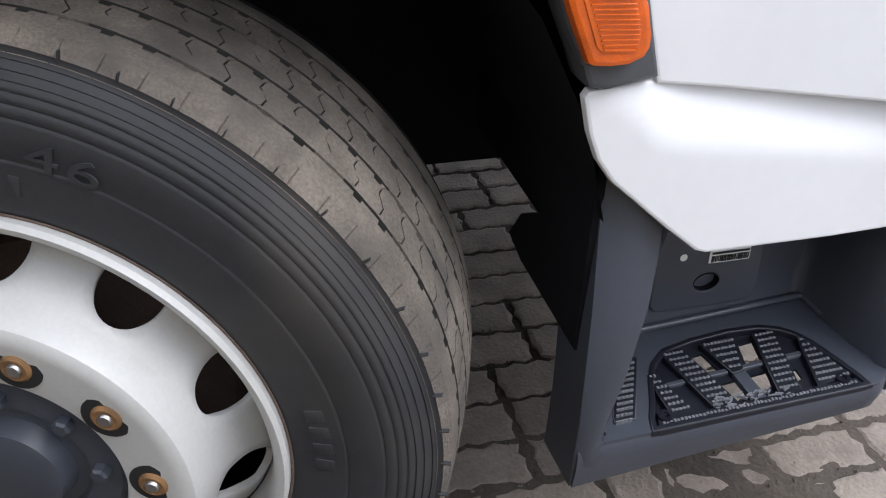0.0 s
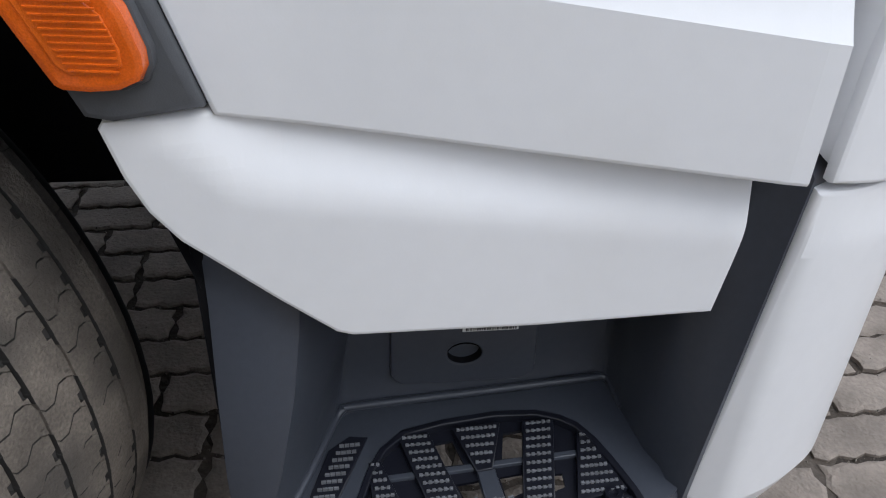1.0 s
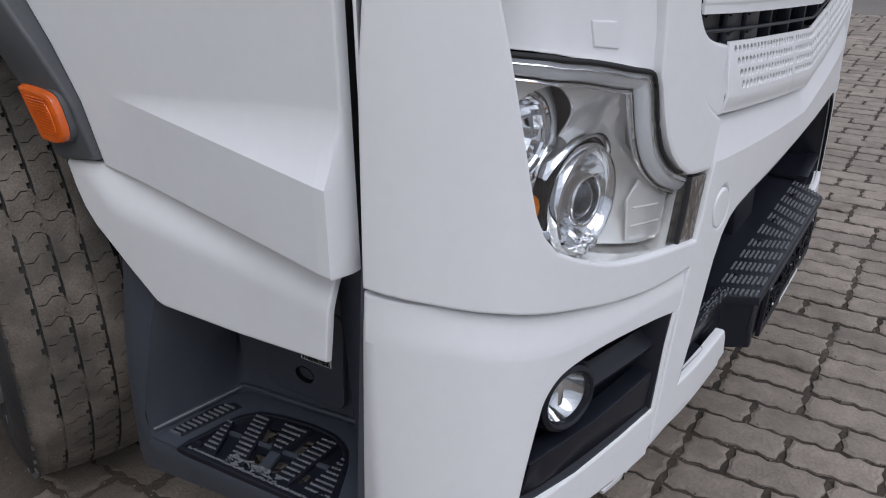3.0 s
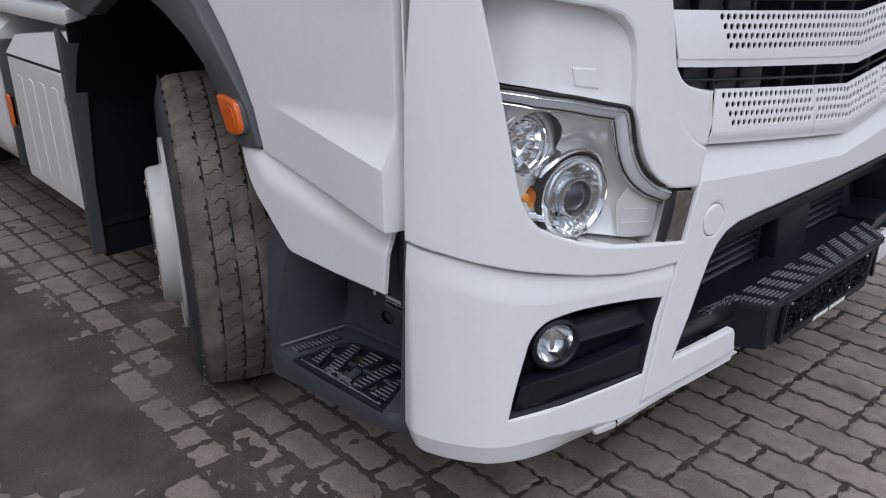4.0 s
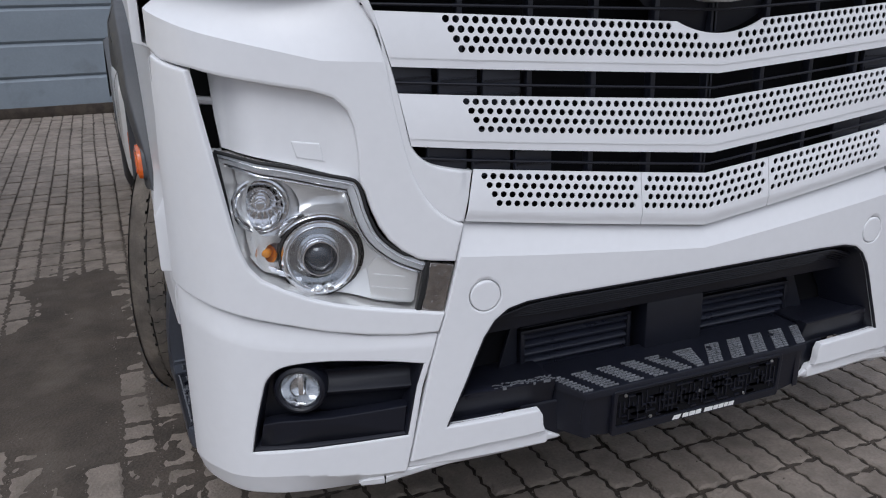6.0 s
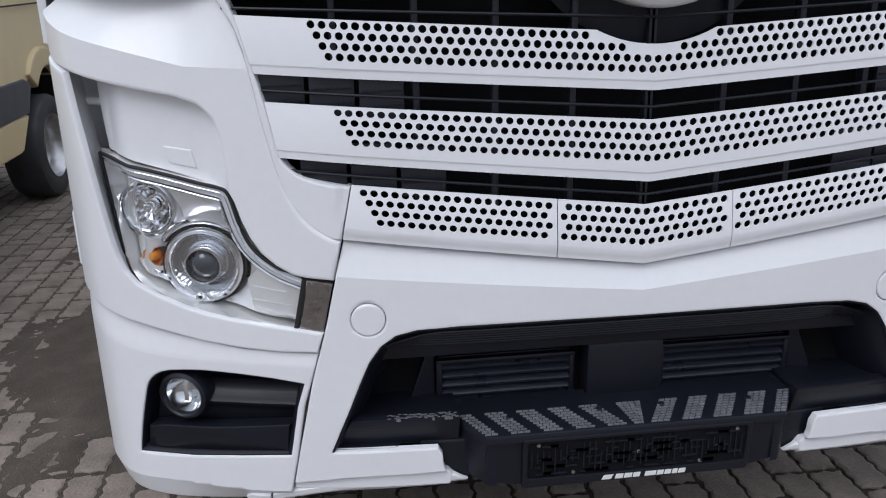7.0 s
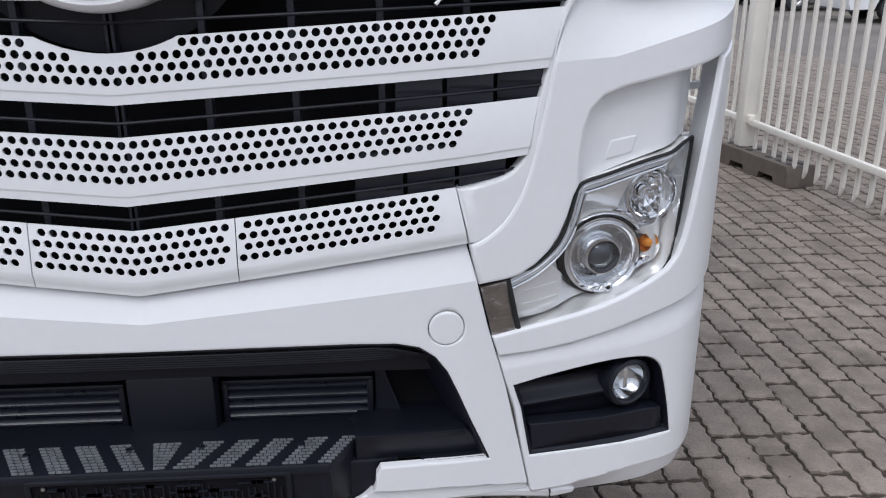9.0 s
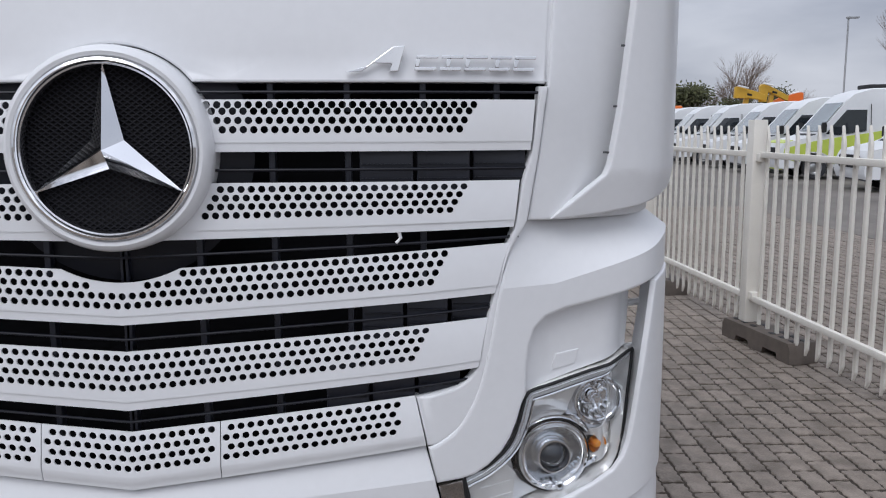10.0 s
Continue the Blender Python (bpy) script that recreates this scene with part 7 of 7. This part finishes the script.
for k in range(5200):
    x, y = rnd.uniform(-10, 70), rnd.uniform(76, 80)
    top = 2.6 + 0.9 * noise.noise(Vector((x * 0.25, 3.1, 0))) + 0.5 * noise.noise(Vector((x * 1.1, 7.7, 0)))
    z = rnd.uniform(0.1, max(0.6, top))
    a = Vector((rnd.uniform(-1, 1), rnd.uniform(-0.3, 0.3), rnd.uniform(-1, 1))).normalized() * 0.32
    b = Vector((-a.z, 0, a.x)) * 0.7
    o = Vector((x, y, z))
    i = len(hvv)
    hvv += [o - a, o + b, o + a, o - b]
    hff.append([i, i + 1, i + 2, i + 3])
tagged(raw("far_hedge", hvv, hff, LEAF), "far dark hedge line", "hedge", kind="stuff")

# ---- ground and paving, last ----
gx = [-400, -30, -6.05, -3.0, 3.0, 7.36, 30, 400]
gy = [-400, -30, -5.1, 0.0, 6.0, 15.0, 40, 900]
gv = [(x, y, -0.009) for x in gx for y in gy]
ground = tagged(raw("ground", gv, [[i * 8 + j, (i + 1) * 8 + j, (i + 1) * 8 + j + 1, i * 8 + j + 1] for i in range(7) for j in range(7)], EARTH), "brown earth and grit of the yard", "ground", kind="structure")
ground.data.materials.append(YARD)
for p in ground.data.polygons:
    p.material_index = 0 if -6 < p.center.x < 7.3 and -5 < p.center.y < 15 else 1
PITCHX, LEN = 0.1135, 0.2265
rnd = random.Random(7)


def stone_outline(length, width, rnd):
    """Top view of an interlocking paver with toothed edges."""
    a, b = length / 2, width / 2
    out = []
    n = 8 if length > 0.15 else 4
    for side, (x0, y0), (x1, y1), m in ((0, (-a, -b), (a, -b), n), (1, (a, -b), (a, b), 4), (2, (a, b), (-a, b), n), (1, (-a, b), (-a, -b), 4)):
        for k in range(m):
            t = k / m
            sign = (-1) ** k if side < 2 else (-1) ** (k + 1)
            d = 0.0042 * sign if k else -0.003
            nx, ny = (y1 - y0), -(x1 - x0)
            L = math.hypot(nx, ny)
            out.append((x0 + (x1 - x0) * t + nx / L * d + rnd.uniform(-1, 1) * 0.0026, y0 + (y1 - y0) * t + ny / L * d + rnd.uniform(-1, 1) * 0.0026))
    return out


def stone_mesh(length, width, rnd):
    o = stone_outline(length, width, rnd)
    n = len(o)
    drop = [rnd.uniform(0.0022, 0.0048) for _ in o]
    k, kl = 1 - 0.018 / width, 1 - 0.018 / length
    v = [(x, y, -0.02) for x, y in o] + [(x, y, -q) for (x, y), q in zip(o, drop)] + [(x * kl, y * k, rnd.uniform(-0.0006, 0.0006)) for x, y in o]
    f = [[r * n + i, r * n + (i + 1) % n, (r + 1) * n + (i + 1) % n, (r + 1) * n + i] for r in (0, 1) for i in range(n)]
    return v, f + [list(range(2 * n, 3 * n))]


FULL = [stone_mesh(LEN - 0.0145, PITCHX - 0.0125, rnd) for _ in range(6)]
HALFS = [stone_mesh(LEN / 2 - 0.0145, PITCHX - 0.0125, rnd) for _ in range(6)]
near_meshes = {}
for kind, group in (("full", FULL), ("half", HALFS)):
    for i, (v, f) in enumerate(group):
        me = bpy.data.meshes.new("paving_stone")
        me.from_pydata(v, [], f)
        me.materials.append(STONE)
        near_meshes[kind, i] = me
pavement = tagged(new("pavement"), "worn toothed paving stones with earthy joints", "paving", kind="structure")
fv, ff = [], []
base_v = {("full", i): np.array(v) for i, (v, f) in enumerate(FULL)} | {("half", i): np.array(v) for i, (v, f) in enumerate(HALFS)}
base_f = {("full", i): f for i, (v, f) in enumerate(FULL)} | {("half", i): f for i, (v, f) in enumerate(HALFS)}
count = 0
chunks, nv = [], 0
for row in range(int((7.4 + 6.0) / PITCHX)):
    x = -5.0 + (row - 9) * PITCHX
    y = -5.1 + (row % 2) * LEN / 2 + rnd.uniform(-0.003, 0.003)
    while y < 15.0:
        half = rnd.random() < 0.16
        L = LEN / 2 if half else LEN
        key = ("half" if half else "full", rnd.randrange(6))
        cy = y + L / 2
        y += L
        wave = 0.004 * math.sin(cy * 1.7 + x) + 0.004 * math.sin(x * 2.3 - cy * 0.6)
        px, z = x + wave, rnd.gauss(-0.001, 0.0017) + 0.003 * math.sin(x * 1.3) * math.sin(cy * 0.9)
        turn = math.pi / 2 + rnd.gauss(0, 0.008)
        near = (-1.34 < px < 0.62 and -0.78 < cy < 0.22) or (-1.72 < px < -1.18 and 0.3 < cy < 1.75) or (1.3 < px < 2.2 and 0.2 < cy < 1.7)
        if near and count < 300:
            count += 1
            o = new("paving_stone", near_meshes[key])
            o.parent = pavement
            o.matrix_basis = Matrix.LocRotScale((px, cy, z), Euler((rnd.gauss(0, 0.006), rnd.gauss(0, 0.006), turn)), None)
        else:
            c, s_ = math.cos(turn), math.sin(turn)
            b = base_v[key]
            tilt = rnd.gauss(0, 0.006)
            chunks.append(np.stack([px + c * b[:, 0] - s_ * b[:, 1], cy + s_ * b[:, 0] + c * b[:, 1], z + b[:, 2] + tilt * b[:, 0]], 1))
            ff += [[i + nv for i in q] for q in base_f[key]]
            nv += len(b)
me = bpy.data.meshes.new("paving_stones")
me.from_pydata(np.concatenate(chunks).tolist(), [], ff)
me.materials.append(STONES)
rest = new("paving_stones", me)
rest.parent = pavement
tagged(rest, "further paving stones", kind="stuff")

# crumbs of grit in the joints near the lorry
gv2, gf2 = [], []
rnd = random.Random(33)
for k in range(9000):
    x, y = rnd.uniform(-2.6, 1.9), rnd.uniform(-1.0, 2.6)
    row = round((x + 5.0) / PITCHX - 0.5) + 0.5
    if rnd.random() < 0.8:
        x = -5.0 + row * PITCHX + 0.004 * math.sin(y * 1.7 + x) + 0.004 * math.sin(x * 2.3 - y * 0.6) + rnd.gauss(0, 0.006)
    r = rnd.uniform(0.0012, 0.0042)
    z = (-0.0045 if x < -1.0 and y > 0 else -0.008) + r * 0.6 if rnd.random() < 0.85 else 0.0
    i = len(gv2)
    a = rnd.uniform(0, 6.28)
    gv2 += [(x + r * math.cos(a), y + r * math.sin(a), z), (x + r * math.cos(a + 2.2), y + r * math.sin(a + 2.2), z), (x + r * math.cos(a + 4.1), y + r * math.sin(a + 4.1), z), (x, y, z + r * 1.3)]
    gf2 += [[i, i + 1, i + 3], [i + 1, i + 2, i + 3], [i + 2, i, i + 3]]
GRIT = material("grit", (0.15, 0.13, 0.11), 0.95, per_island=0.6)
grit = raw("joint_grit", gv2, gf2, GRIT, pavement, "crumbs of grit in the joints")
tagged(grit, kind="stuff")

# trodden dirt: it fills the joints beside the wheel and covers the stones between the vehicles
dv, df = [], []
NX, NY = 150, 220
for i in range(NX + 1):
    for j in range(NY + 1):
        x, y = -3.0 + 2.5 * i / NX, -0.5 + 4.3 * j / NY
        n1 = noise.fractal(Vector((x * 2.3, y * 2.3, 0.3)), 1.0, 2.0, 5)
        n2 = noise.fractal(Vector((x * 17, y * 17, 1.7)), 1.0, 2.0, 3)
        fill = smooth(-0.62, -1.0, x) * smooth(-0.5, 0.2, y + 0.25 * n1) * (1 - 0.35 * smooth(-2.0, -2.5, x))
        q = x + 0.10 * n1 - 0.07 * (y - 1.6)
        cover = smooth(-1.34, -1.56, q) * smooth(-2.0, -1.76, q) * smooth(0.95, 1.35, y + 0.15 * n1) * smooth(3.4, 2.8, y)
        h = -0.0105 + 0.0063 * fill + 0.0052 * cover + (0.0014 + 0.0006 * fill + 0.002 * cover) * n1 + (0.0008 + 0.0014 * fill) * n2
        edge = min(i, j, NX - i, NY - j)
        dv.append((x, y, min(0.006, h) - (0.02 if edge == 0 else 0.0)))
for i in range(NX):
    for j in range(NY):
        a = i * (NY + 1) + j
        df.append([a, a + NY + 1, a + NY + 2, a + 1])
tagged(raw("dirt_patch", dv, df, DIRT), "trodden brown dirt over paving stones", "dirt", kind="stuff")
